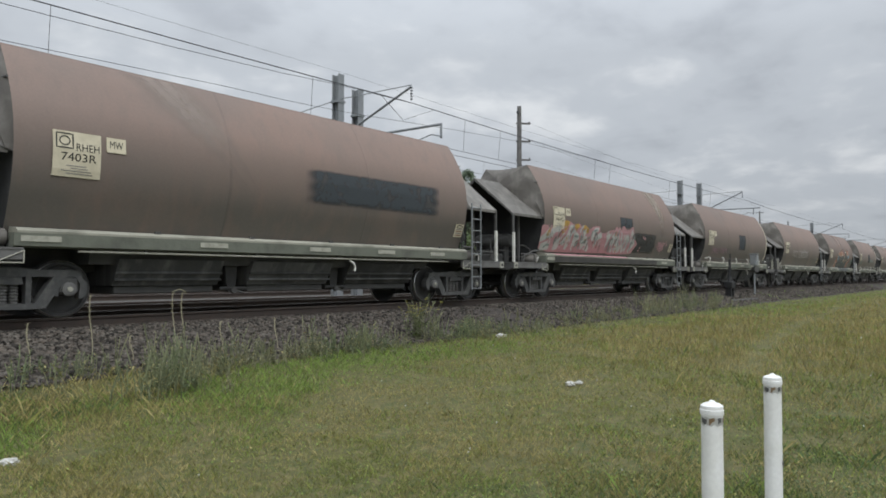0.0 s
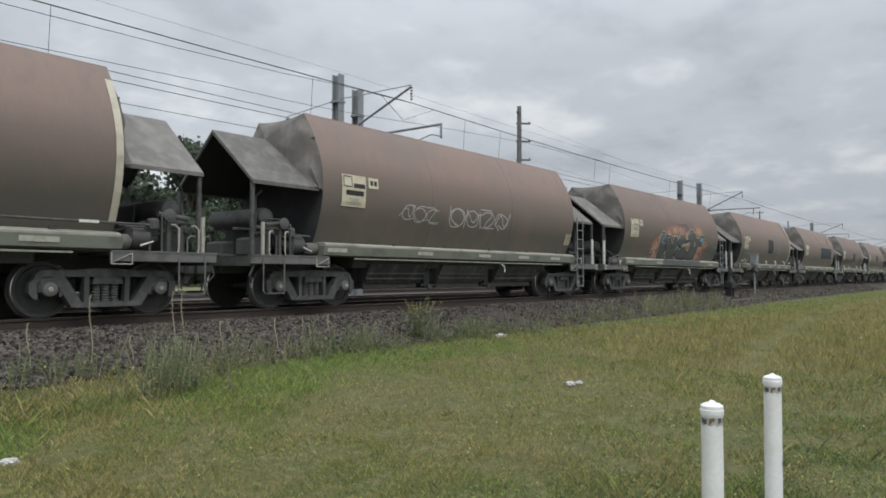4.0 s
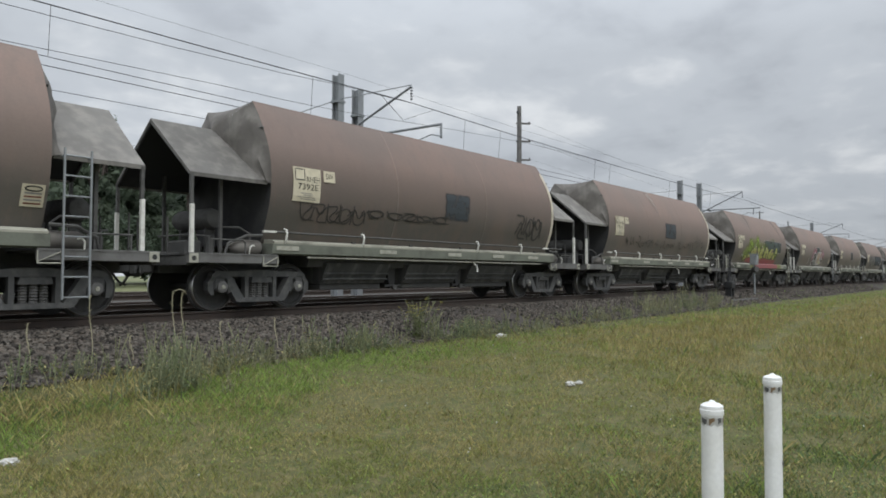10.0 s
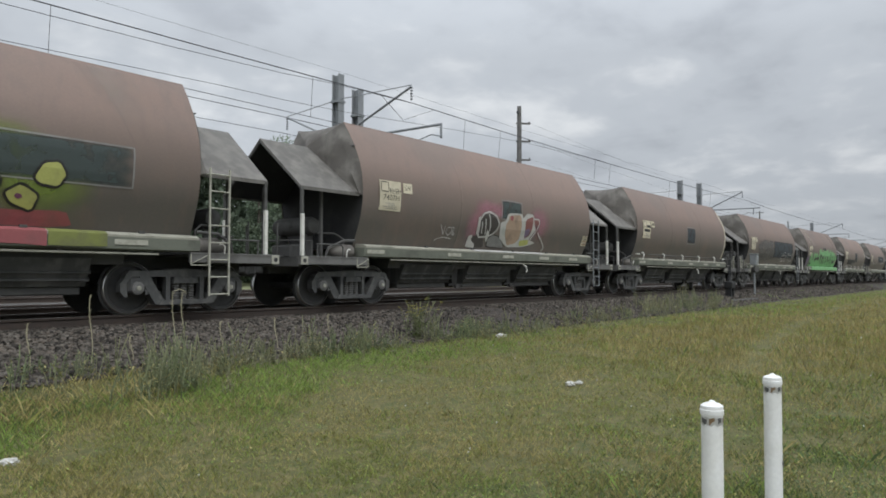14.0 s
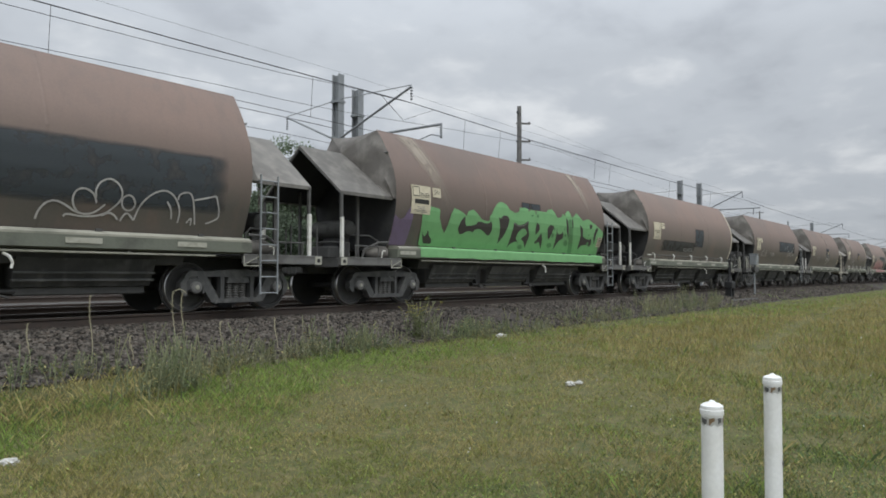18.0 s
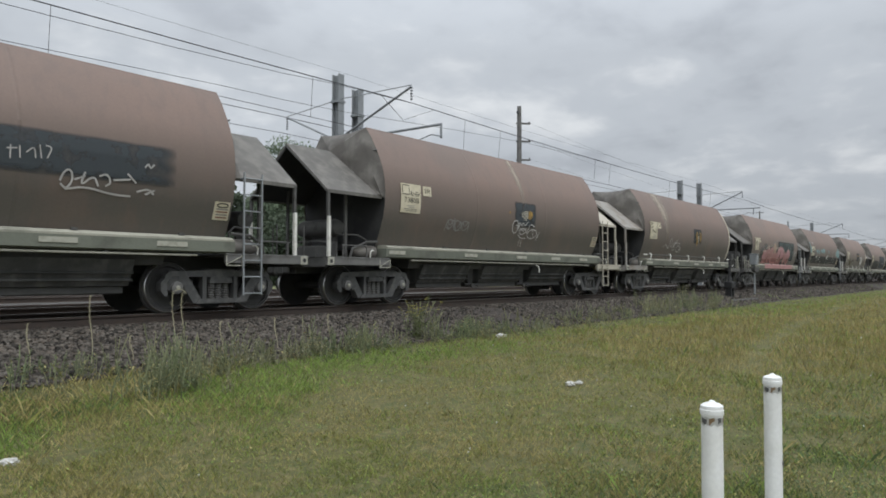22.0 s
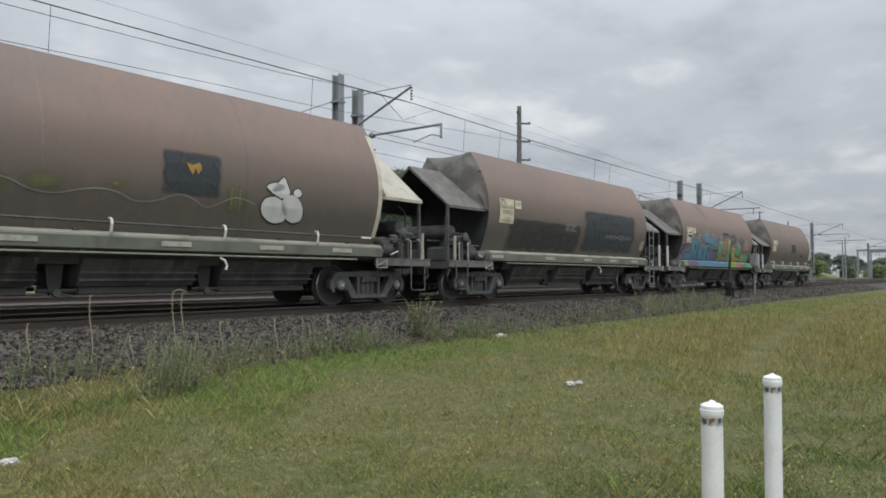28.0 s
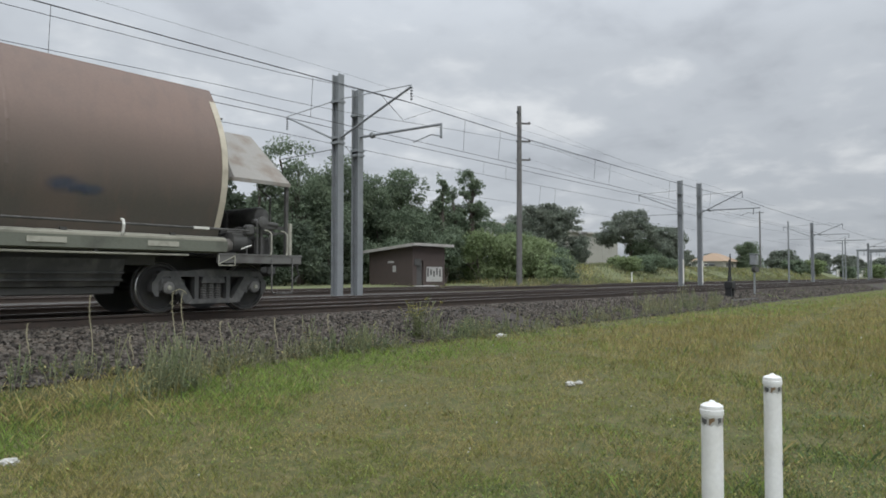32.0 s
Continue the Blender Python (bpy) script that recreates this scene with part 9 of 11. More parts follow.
def paint_m(w):
    patch(w, -0.18, 4.93, 1.79, 2.86, PATCH_BLUE, None)
    p = Piece(w)
    p.stroke([(1.73, 1.53), (1.75, 1.66), (1.84, 1.79), (1.97, 1.83), (2.13, 1.77), (2.27, 1.68), (2.45, 1.64), (2.6, 1.69), (2.73, 1.82)], CHALKLINE, 0.03, 5)
    p.stroke([(2.59, 1.83), (2.54, 1.96), (2.4, 2.05), (2.26, 2.02), (2.21, 1.9), (2.24, 1.76), (2.34, 1.66)], CHALKLINE, 0.03, 5)
    p.stroke([(2.57, 1.92), (2.54, 2.04), (2.61, 2.18), (2.76, 2.24), (2.9, 2.17), (2.98, 2.04), (2.97, 1.9), (2.87, 1.78), (2.76, 1.68), (2.59, 1.62), (2.37, 1.61), (2.15, 1.64), (2.12, 1.59)], CHALKLINE, 0.03, 5)
    p.stroke([(2.7, 1.64), (2.8, 1.7), (2.9, 1.67), (2.97, 1.59)], CHALKLINE, 0.03, 5)
    p.stroke([(3.01, 1.57), (3.09, 1.74), (3.24, 1.6)], CHALKLINE, 0.03, 5)
    p.stroke([(3.24, 1.6), (3.29, 1.84), (3.45, 2.04), (3.67, 2.14), (3.83, 2.1), (3.96, 1.96), (4.04, 1.8), (4.03, 1.6)], CHALKLINE, 0.03, 5)
    p.stroke([(3.77, 1.95), (3.87, 1.82), (3.9, 1.66)], CHALKLINE, 0.03, 5)
    p.stroke([(3.96, 1.99), (3.97, 2.09), (4.11, 2.14), (4.2, 2.12), (4.27, 1.96), (4.37, 1.59)], CHALKLINE, 0.03, 5)
    p.stroke([(4.27, 2.01), (4.7, 2.12)], CHALKLINE, 0.03, 5)
    p.stroke([(4.7, 2.12), (4.85, 1.75), (4.69, 1.66), (4.58, 1.62)], CHALKLINE, 0.03, 5)
    p.stroke([(4.2, 1.61), (4.28, 1.72), (4.29, 1.57)], CHALKLINE, 0.03, 5)
    p.stroke([(3.22, 1.84), (3.19, 1.78), (3.14, 1.75), (3.08, 1.75), (3.02, 1.79), (2.99, 1.86), (2.99, 1.93), (3.03, 1.98), (3.09, 2), (3.15, 1.98), (3.2, 1.92), (3.22, 1.85)], CHALKLINE, 0.03, 5)
    p = Piece(w)
    p.letter([(-3.47, 2.5), (-3.38, 2.5), (-3.3, 2.36), (-3.21, 2.41), (-3.15, 2.58), (-3.03, 2.7), (-2.92, 2.68), (-2.94, 2.51), (-3.05, 2.36), (-3.09, 2.23), (-3.26, 2.18), (-3.42, 2.27)], GREY_SHEEN, BLACKLINE, 0.075)
    p.letter([(-3.09, 2.2), (-3.05, 2.41), (-2.91, 2.51), (-2.81, 2.41), (-2.73, 2.23), (-2.74, 2.03), (-2.75, 1.69), (-2.86, 1.56), (-3.1, 1.58), (-3.24, 1.73), (-3.26, 2.03), (-3.17, 2.14)], GREY_SHEEN, BLACKLINE, 0.075)
    p.letter([(-2.77, 2.65), (-2.65, 2.63), (-2.57, 2.74), (-2.42, 2.71), (-2.45, 2.5), (-2.56, 2.36), (-2.72, 2.29), (-2.81, 2.46)], GREY_SHEEN, BLACKLINE, 0.075)
    p.letter([(-2.71, 2.22), (-2.56, 2.28), (-2.39, 2.16), (-2.35, 1.87), (-2.4, 1.66), (-2.5, 1.57), (-2.7, 1.63), (-2.77, 1.82)], GREY_SHEEN, BLACKLINE, 0.075)
    p.letter([(-2.29, 2.71), (-2.16, 2.84), (-2.03, 2.74), (-1.98, 2.58), (-1.84, 2.48), (-1.83, 2.32), (-1.97, 2.17), (-2.17, 2.23), (-2.26, 2.44)], GREY_SHEEN, BLACKLINE, 0.075)
    p.letter([(-2.31, 1.79), (-2.21, 2.05), (-2.05, 2.1), (-1.96, 1.96), (-2, 1.74), (-2.18, 1.59)], GREY_SHEEN, BLACKLINE, 0.075)
    p.letter([(-1.98, 2.63), (-1.89, 2.8), (-1.73, 2.82), (-1.66, 2.67), (-1.68, 2.44), (-1.78, 2.32)], GREY_SHEEN, BLACKLINE, 0.075)
    p.letter([(-1.84, 1.77), (-1.84, 2.04), (-1.75, 2.27), (-1.55, 2.37), (-1.36, 2.34), (-1.3, 2.14), (-1.36, 1.91), (-1.48, 1.71), (-1.65, 1.61)], GREY_SHEEN, BLACKLINE, 0.075)
    p.letter([(-1.6, 2.56), (-1.52, 2.66), (-1.42, 2.63), (-1.34, 2.48), (-1.4, 2.36), (-1.57, 2.37)], GREY_SHEEN, BLACKLINE, 0.075)
    p.letter([(-1.51, 2.78), (-1.41, 2.82), (-1.35, 2.68), (-1.13, 2.69), (-0.87, 2.79), (-0.86, 2.59), (-0.97, 2.4), (-1.19, 2.34), (-1.31, 2.48)], GREY_SHEEN, BLACKLINE, 0.075)
    p.letter([(-1.3, 2.28), (-1.11, 2.33), (-0.94, 2.17), (-0.91, 1.92), (-1, 1.68), (-1.2, 1.67), (-1.34, 1.97)], GREY_SHEEN, BLACKLINE, 0.075)
    p.letter([(-0.85, 2.76), (-0.71, 2.84), (-0.62, 2.77), (-0.66, 2.37), (-0.67, 1.96), (-0.68, 1.68), (-0.86, 2.04), (-0.84, 2.41)], GREY_SHEEN, BLACKLINE, 0.075)
    p.letter([(-0.59, 2.77), (-0.4, 2.79), (-0.25, 2.69), (-0.36, 2.46), (-0.4, 2.15), (-0.35, 1.74), (-0.51, 1.85), (-0.61, 2.31)], GREY_SHEEN, BLACKLINE, 0.075)
    p.letter([(-0.27, 2.4), (-0.14, 2.36), (-0.04, 2.06), (-0.03, 1.76), (-0.23, 1.81), (-0.36, 2.1)], GREY_SHEEN, BLACKLINE, 0.075)
    p.stroke([(-3.39, 2.29), (-3.28, 2.2), (-3.15, 2.23)], GREYLINE, 0.025, 6)
    p.stroke([(-2.72, 2.32), (-2.59, 2.34), (-2.49, 2.45)], GREYLINE, 0.025, 6)
    p.stroke([(-2.21, 2.34), (-2.06, 2.23), (-1.89, 2.31)], GREYLINE, 0.025, 6)
    p.stroke([(-3.14, 1.64), (-3.16, 1.89)], GREYLINE, 0.025, 6)
    p.stroke([(-2.7, 1.77), (-2.63, 2.14)], GREYLINE, 0.025, 6)
    p.stroke([(-2.2, 1.69), (-2.15, 1.99)], GREYLINE, 0.025, 6)
    p.stroke([(-1.73, 1.72), (-1.73, 2.16)], GREYLINE, 0.025, 6)
    p.stroke([(-1.21, 1.78), (-1.23, 2.2)], GREYLINE, 0.025, 6)
    p.stroke([(-2.61, 2.35), (-2.45, 2.21)], GREYLINE, 0.025, 6)
    p.stroke([(-1.65, 2.54), (-1.75, 2.27)], GREYLINE, 0.025, 6)
    p.stroke([(-0.97, 2.46), (-1.22, 2.38)], GREYLINE, 0.025, 6)
    p.stroke([(-3.19, 2.02), (-2.98, 2.06), (-3, 1.8), (-2.87, 1.85)], BLACKLINE, 0.05, 6)
    p.stroke([(-2.71, 1.82), (-2.69, 2.01), (-2.58, 1.87), (-2.66, 1.78)], BLACKLINE, 0.05, 6)
    p.stroke([(-2.53, 1.96), (-2.5, 1.77), (-2.39, 1.84)], BLACKLINE, 0.05, 6)


def paint_n(w):
    smear(w, -4.45, 4.14, -3.55, 2.5, 0.7, CREAM_WASH, 1.0)
    smear(w, 3.9, 4.16, 4.25, 3.0, 0.5, CREAM_WASH, 0.8)
    p = Piece(w)
    p.fill([(-4.34, 1.3), (-4.53, 2.57), (-4.36, 2.51), (-4.28, 2.41), (-4.17, 2.4), (-3.82, 2.38), (-3.79, 2.12), (-3.62, 1.9), (-3.47, 1.77), (-3.4, 2.06), (-3.33, 2.31), (-3.23, 2.43), (-3.07, 2.41), (-2.74, 2.3), (-2.7, 2.25), (-2.63, 2.4), (-2.4, 2.46), (-2.22, 2.37), (-1.98, 2.22), (-1.7, 2.18), (-1.6, 2.22), (-1.63, 2.33), (-1.53, 2.39), (-1.41, 2.6), (-1.21, 2.75), (-1, 2.78), (-0.8, 2.71), (-0.66, 2.59), (-0.36, 2.51), (-0.17, 2.55), (-0.09, 2.69), (0.17, 2.71), (0.37, 2.67), (0.37, 2.58), (0.49, 2.67), (0.77, 2.66), (1.12, 1.22)], SPRAY_GREEN, 2)
    p.fill([(1.1, 1.22), (0.75, 2.66), (1.42, 2.66), (1.52, 2.75), (1.8, 2.78), (2.07, 2.55), (2.32, 2.55), (2.45, 2.68), (2.63, 2.63), (2.61, 2.7), (2.85, 2.82), (3.06, 2.58), (3.12, 2.62), (3.39, 2.77), (3.7, 2.6), (3.86, 2.53), (4.17, 2.63), (4.75, 2.46), (5.26, 2.28), (5.41, 2.2), (5.44, 2.02), (5.21, 1.86), (5.39, 1.34)], SPRAY_GREEN, 2)
    p.fill([(-5.41, 1.34), (-5.47, 2.14), (-5.25, 2.01), (-5.1, 2.08), (-4.96, 2.32), (-4.79, 2.4), (-4.83, 1.66), (-4.87, 1.31)], SPRAY_PURPLE, 1)
    p = Piece(w)
    p.fill([(-2.74, 2.27), (-2.9, 2.13), (-2.97, 1.93), (-2.86, 1.78), (-2.75, 1.78), (-2.6, 1.85), (-2.4, 1.89), (-2.32, 1.84), (-2.21, 1.93), (-2.04, 1.97), (-1.84, 1.92), (-1.62, 1.81), (-1.49, 1.81), (-1.42, 1.95), (-1.46, 2.13), (-1.55, 2.2), (-1.63, 2.13), (-1.82, 2.12), (-2.01, 2.16), (-2.17, 2.15), (-2.21, 2.07), (-2.46, 2.02), (-2.65, 2), (-2.71, 2.12)], SOOT, 3)
    p.fill([(-1.2, 2.34), (-1.09, 2.3), (-0.96, 2.4), (-0.76, 2.4), (-0.64, 2.31), (-0.64, 2.16), (-0.76, 1.85), (-0.91, 1.67), (-0.98, 1.58), (-1, 1.89), (-1.1, 2.16)], SOOT, 3)
    p.fill([(-0.38, 2.25), (-0.1, 2.16), (0.2, 2.23), (0.39, 2.34), (0.43, 2.11), (0.58, 1.9), (0.55, 1.69), (0.54, 1.51), (0.34, 1.72), (0.16, 1.78), (0.44, 1.94), (0.31, 2.07), (0.07, 2.07), (-0.09, 1.93), (-0.1, 1.77), (0.06, 1.67), (-0.12, 1.69), (-0.32, 1.61), (-0.43, 1.5), (-0.4, 1.76), (-0.39, 1.99)], SOOT, 3)
    p.fill([(0.87, 2.3), (1.05, 2.25), (1.1, 2.09), (0.92, 1.92), (0.85, 2.07)], SOOT, 3)
    p.fill([(0.98, 1.71), (1.12, 1.85), (1.24, 2.02), (1.4, 1.8), (1.46, 1.5), (1.25, 1.73), (1.02, 1.66)], SOOT, 3)
    p.fill([(1.54, 2.16), (1.71, 2.29), (1.95, 2.24), (1.89, 2.08), (1.76, 1.79), (1.64, 1.94)], SOOT, 3)
    p.fill([(2.12, 2.21), (2.25, 2), (2.44, 2.02), (2.57, 2.13), (2.64, 1.9), (2.47, 1.83), (2.33, 1.69), (2.22, 1.5), (2.19, 1.84)], SOOT, 3)
    p.fill([(2.65, 2.57), (2.8, 2.48), (2.91, 2.15), (3.02, 1.86), (2.77, 2.14)], SOOT, 3)
    p.fill([(3.1, 2.61), (3.18, 2.38), (3.2, 2.15), (3.07, 2.37)], SOOT, 3)
    p.fill([(3.61, 2.41), (3.89, 2.25), (3.95, 2.01), (4.28, 1.93), (4.63, 1.95), (4.69, 1.81), (4.63, 1.69), (4.36, 1.75), (4.03, 1.72), (3.82, 1.55), (3.8, 2)], SOOT, 3)
    p.fill([(4.32, 2.45), (4.56, 2.44), (4.52, 2.34), (4.37, 2.25)], SOOT, 3)
    p.fill([(4.81, 2.36), (5.01, 2.33), (4.87, 2.07), (4.91, 1.74), (4.71, 2.06)], SOOT, 3)
    p.fill([(-4.35, 1.77), (-4.25, 1.67), (-4.18, 1.69), (-4.14, 1.84), (-4.05, 1.68), (-3.92, 1.6), (-3.88, 1.49), (-4.21, 1.49)], SOOT, 3)
    p.fill([(0.67, 2.5), (0.63, 2.46), (0.55, 2.45), (0.51, 2.49), (0.55, 2.53), (0.63, 2.54)], GREEN_SHADE, 4)
    p.fill([(0.99, 2.51), (0.95, 2.45), (0.87, 2.44), (0.82, 2.49), (0.86, 2.55), (0.94, 2.56)], GREEN_SHADE, 4)
    p.fill([(2.04, 2.16), (2.02, 2.11), (1.97, 2.11), (1.93, 2.15), (1.95, 2.2), (2, 2.2)], GREEN_SHADE, 4)
    p.fill([(2.03, 1.96), (2.02, 1.89), (1.92, 1.88), (1.85, 1.95), (1.87, 2.03), (1.96, 2.04)], GREEN_SHADE, 4)
    p.fill([(0.38, 1.55), (0.34, 1.48), (0.2, 1.47), (0.1, 1.54), (0.14, 1.61), (0.28, 1.62)], GREEN_SHADE, 4)
    p.fill([(2.06, 1.65), (2.01, 1.57), (1.84, 1.57), (1.73, 1.64), (1.78, 1.72), (1.94, 1.73)], GREEN_SHADE, 4)
    p.fill([(3.04, 1.75), (3.02, 1.65), (2.88, 1.64), (2.76, 1.74), (2.79, 1.85), (2.93, 1.85)], GREEN_SHADE, 4)
    p.fill([(2.69, 2.19), (2.67, 2.16), (2.61, 2.15), (2.58, 2.18), (2.6, 2.22), (2.66, 2.23)], GREEN_SHADE, 4)
    p.fill([(2.81, 2.01), (2.8, 1.95), (2.73, 1.95), (2.67, 2), (2.69, 2.06), (2.76, 2.07)], GREEN_SHADE, 4)
    p.fill([(4.4, 2.08), (4.38, 2.04), (4.33, 2.04), (4.29, 2.08), (4.31, 2.11), (4.37, 2.12)], GREEN_SHADE, 4)
    p.fill([(4.5, 1.8), (4.48, 1.75), (4.39, 1.74), (4.32, 1.79), (4.35, 1.84), (4.44, 1.84)], GREEN_SHADE, 4)
    p.stroke([(-0.38, 2.21), (-0.09, 2.14), (0.21, 2.18), (0.38, 2.3)], SMOKE_PAINT, 0.03, 4)
    p.fill([(2.8, 2.53), (3.02, 2.54), (3.21, 2.11), (3.53, 1.36), (3.26, 1.35), (3.03, 1.89)], GREEN_SHADE, 4)
    patch(w, -0.01, 1.12, 2.67, 2.87, PATCH_BLUE, None)
    sill_paint(w, -4.6, 5.2, SPRAY_GREEN)


def paint_o(w):
    patch(w, -0.06, 1.14, 1.99, 2.86, PATCH_BLUE, None)
    patch(w, -3.94, 0.13, 1.74, 2.21, SOOT, None)
    tag(w, -1.37, -0.17, 1.79, 1.93, GREYLINE, 2, 0.03)


def paint_p(w):
    patch(w, 0.01, 4.26, 2.18, 2.88, PATCH_BLUE, None)
    tag(w, -3.97, -2.62, 1.82, 2.25, CHALKLINE, 3, 0.018)
    tag(w, -1.79, -0.93, 1.92, 2.13, CHALKLINE, 3, 0.018)
    p = Piece(w)
    p.stroke([(2.37, 2.12), (2.42, 2.28), (2.52, 2.31), (2.56, 2.14), (2.47, 2), (2.38, 2.08)], CHALKLINE, 0.03, 5)
    p.stroke([(2.58, 2.16), (2.74, 2.23)], CHALKLINE, 0.03, 5)
    p.stroke([(2.73, 2.29), (2.67, 2.06), (2.87, 2.26), (2.95, 2.09)], CHALKLINE, 0.03, 5)
    p.stroke([(2.95, 2.25), (3.08, 2.3), (3.15, 2.16), (3.06, 2.1)], CHALKLINE, 0.03, 5)
    p.stroke([(3.18, 2.21), (3.46, 2.25)], CHALKLINE, 0.03, 5)
    p.stroke([(3.4, 2.34), (3.56, 2.2)], CHALKLINE, 0.03, 5)
    p.stroke([(2.45, 2), (2.76, 2.07), (3.17, 1.98), (3.49, 1.98)], CHALKLINE, 0.03, 5)
    p.stroke([(3.58, 2.06), (3.78, 2.13), (3.88, 2.04)], CHALKLINE, 0.03, 5)
    p.stroke([(3.73, 2.03), (3.89, 2.11)], CHALKLINE, 0.03, 5)
    p.stroke([(3.69, 2.47), (3.75, 2.55), (3.79, 2.46), (3.85, 2.54)], CHALKLINE, 0.03, 5)
    p = Piece(w)
    p.stroke([(1.62, 2.51), (1.76, 2.53)], CHALKLINE, 0.02, 5)
    p.stroke([(1.67, 2.57), (1.67, 2.37)], CHALKLINE, 0.02, 5)
    p.stroke([(1.79, 2.57), (1.8, 2.39)], CHALKLINE, 0.02, 5)
    p.stroke([(1.88, 2.48), (1.99, 2.59), (2.01, 2.41)], CHALKLINE, 0.02, 5)
    p.stroke([(2.06, 2.62), (2.09, 2.42)], CHALKLINE, 0.02, 5)
    p.stroke([(2.14, 2.62), (2.24, 2.6), (2.17, 2.43)], CHALKLINE, 0.02, 5)


def paint_q(w):
    patch(w, 0.02, 1.22, 2.1, 2.87, PATCH_BLUE, None)
    smear(w, 0.51, 4.17, 0.49, 2.46, 0.3, CREAM_WASH, 0.85)
    tag(w, -3.13, -2.16, 1.84, 2.18, GREYLINE, 3, 0.03)
    p = Piece(w)
    p.stroke([(0.1, 2.16), (0.29, 2.16), (0.2, 2.01), (0.21, 2.2), (0.32, 2.24)], CHALKLINE, 0.03, 5)
    p.stroke([(0.24, 2.02), (0.35, 2.26), (0.44, 2.13), (0.48, 2.27), (0.61, 2.15), (0.75, 2.3)], CHALKLINE, 0.03, 5)
    p.stroke([(0.37, 2.08), (0.58, 2)], CHALKLINE, 0.03, 5)
    p.stroke([(0.67, 2.1), (0.75, 1.92), (0.81, 2.07), (0.89, 2.24), (1.14, 2.17)], CHALKLINE, 0.03, 5)
    p.stroke([(1.02, 2.09), (1.11, 2), (1.15, 1.87)], CHALKLINE, 0.03, 5)
    p.stroke([(0.31, 1.9), (0.5, 1.79), (0.78, 1.81)], CHALKLINE, 0.03, 5)
    p.stroke([(0.5, 1.76), (0.48, 1.57)], CHALKLINE, 0.03, 5)
    p.stroke([(0.58, 1.76), (0.61, 1.55)], CHALKLINE, 0.03, 5)
    p.stroke([(1.41, 1.99), (1.38, 1.77)], CHALKLINE, 0.03, 5)
    p.stroke([(1.47, 2.03), (1.44, 1.85)], CHALKLINE, 0.03, 5)
    p.stroke([(0.25, 2.07), (0.21, 1.98), (0.14, 1.93), (0.05, 1.93), (-0.03, 2), (-0.07, 2.09), (-0.06, 2.2), (-0, 2.27), (0.08, 2.3), (0.17, 2.28), (0.23, 2.2), (0.25, 2.09)], CHALKLINE, 0.03, 5)
    p.stroke([(0.67, 1.98), (0.63, 1.94), (0.55, 1.91), (0.45, 1.91), (0.38, 1.94), (0.34, 1.98), (0.35, 2.02), (0.42, 2.06), (0.51, 2.08), (0.6, 2.07), (0.66, 2.04), (0.67, 1.99)], CHALKLINE, 0.03, 5)
    p.stroke([(1.34, 1.93), (1.27, 1.86), (1.13, 1.81), (0.98, 1.81), (0.86, 1.85), (0.8, 1.92), (0.82, 1.99), (0.92, 2.05), (1.06, 2.08), (1.21, 2.07), (1.32, 2.01), (1.35, 1.94)], CHALKLINE, 0.03, 5)
    p = Piece(w)
    p.stroke([(0.4, 2.55), (0.41, 2.4)], CREAM_PAINT, 0.035, 5)
    p.stroke([(0.47, 2.58), (0.49, 2.35)], CREAM_PAINT, 0.035, 5)
    p.stroke([(0.55, 2.61), (0.56, 2.32)], CREAM_PAINT, 0.035, 5)
    p.stroke([(0.63, 2.62), (0.63, 2.31)], CREAM_PAINT, 0.035, 5)
    p.stroke([(0.7, 2.61), (0.7, 2.37)], CREAM_PAINT, 0.035, 5)
    p = Piece(w)
    p.stroke([(0.77, 2.61), (0.77, 2.38)], OCHRE_PAINT, 0.05, 5)
    p.stroke([(0.84, 2.63), (0.84, 2.37)], OCHRE_PAINT, 0.05, 5)
    p.stroke([(0.9, 2.61), (0.9, 2.4)], OCHRE_PAINT, 0.05, 5)
    p.stroke([(0.95, 2.58), (0.95, 2.46)], OCHRE_PAINT, 0.05, 5)
    p = Piece(w)
    p.fill([(-0.3, 2.55), (-0.26, 2.53), (-0.22, 2.56), (-0.2, 2.51), (-0.22, 2.46), (-0.24, 2.51), (-0.26, 2.46), (-0.28, 2.5)], OCHRE_PAINT, 3)


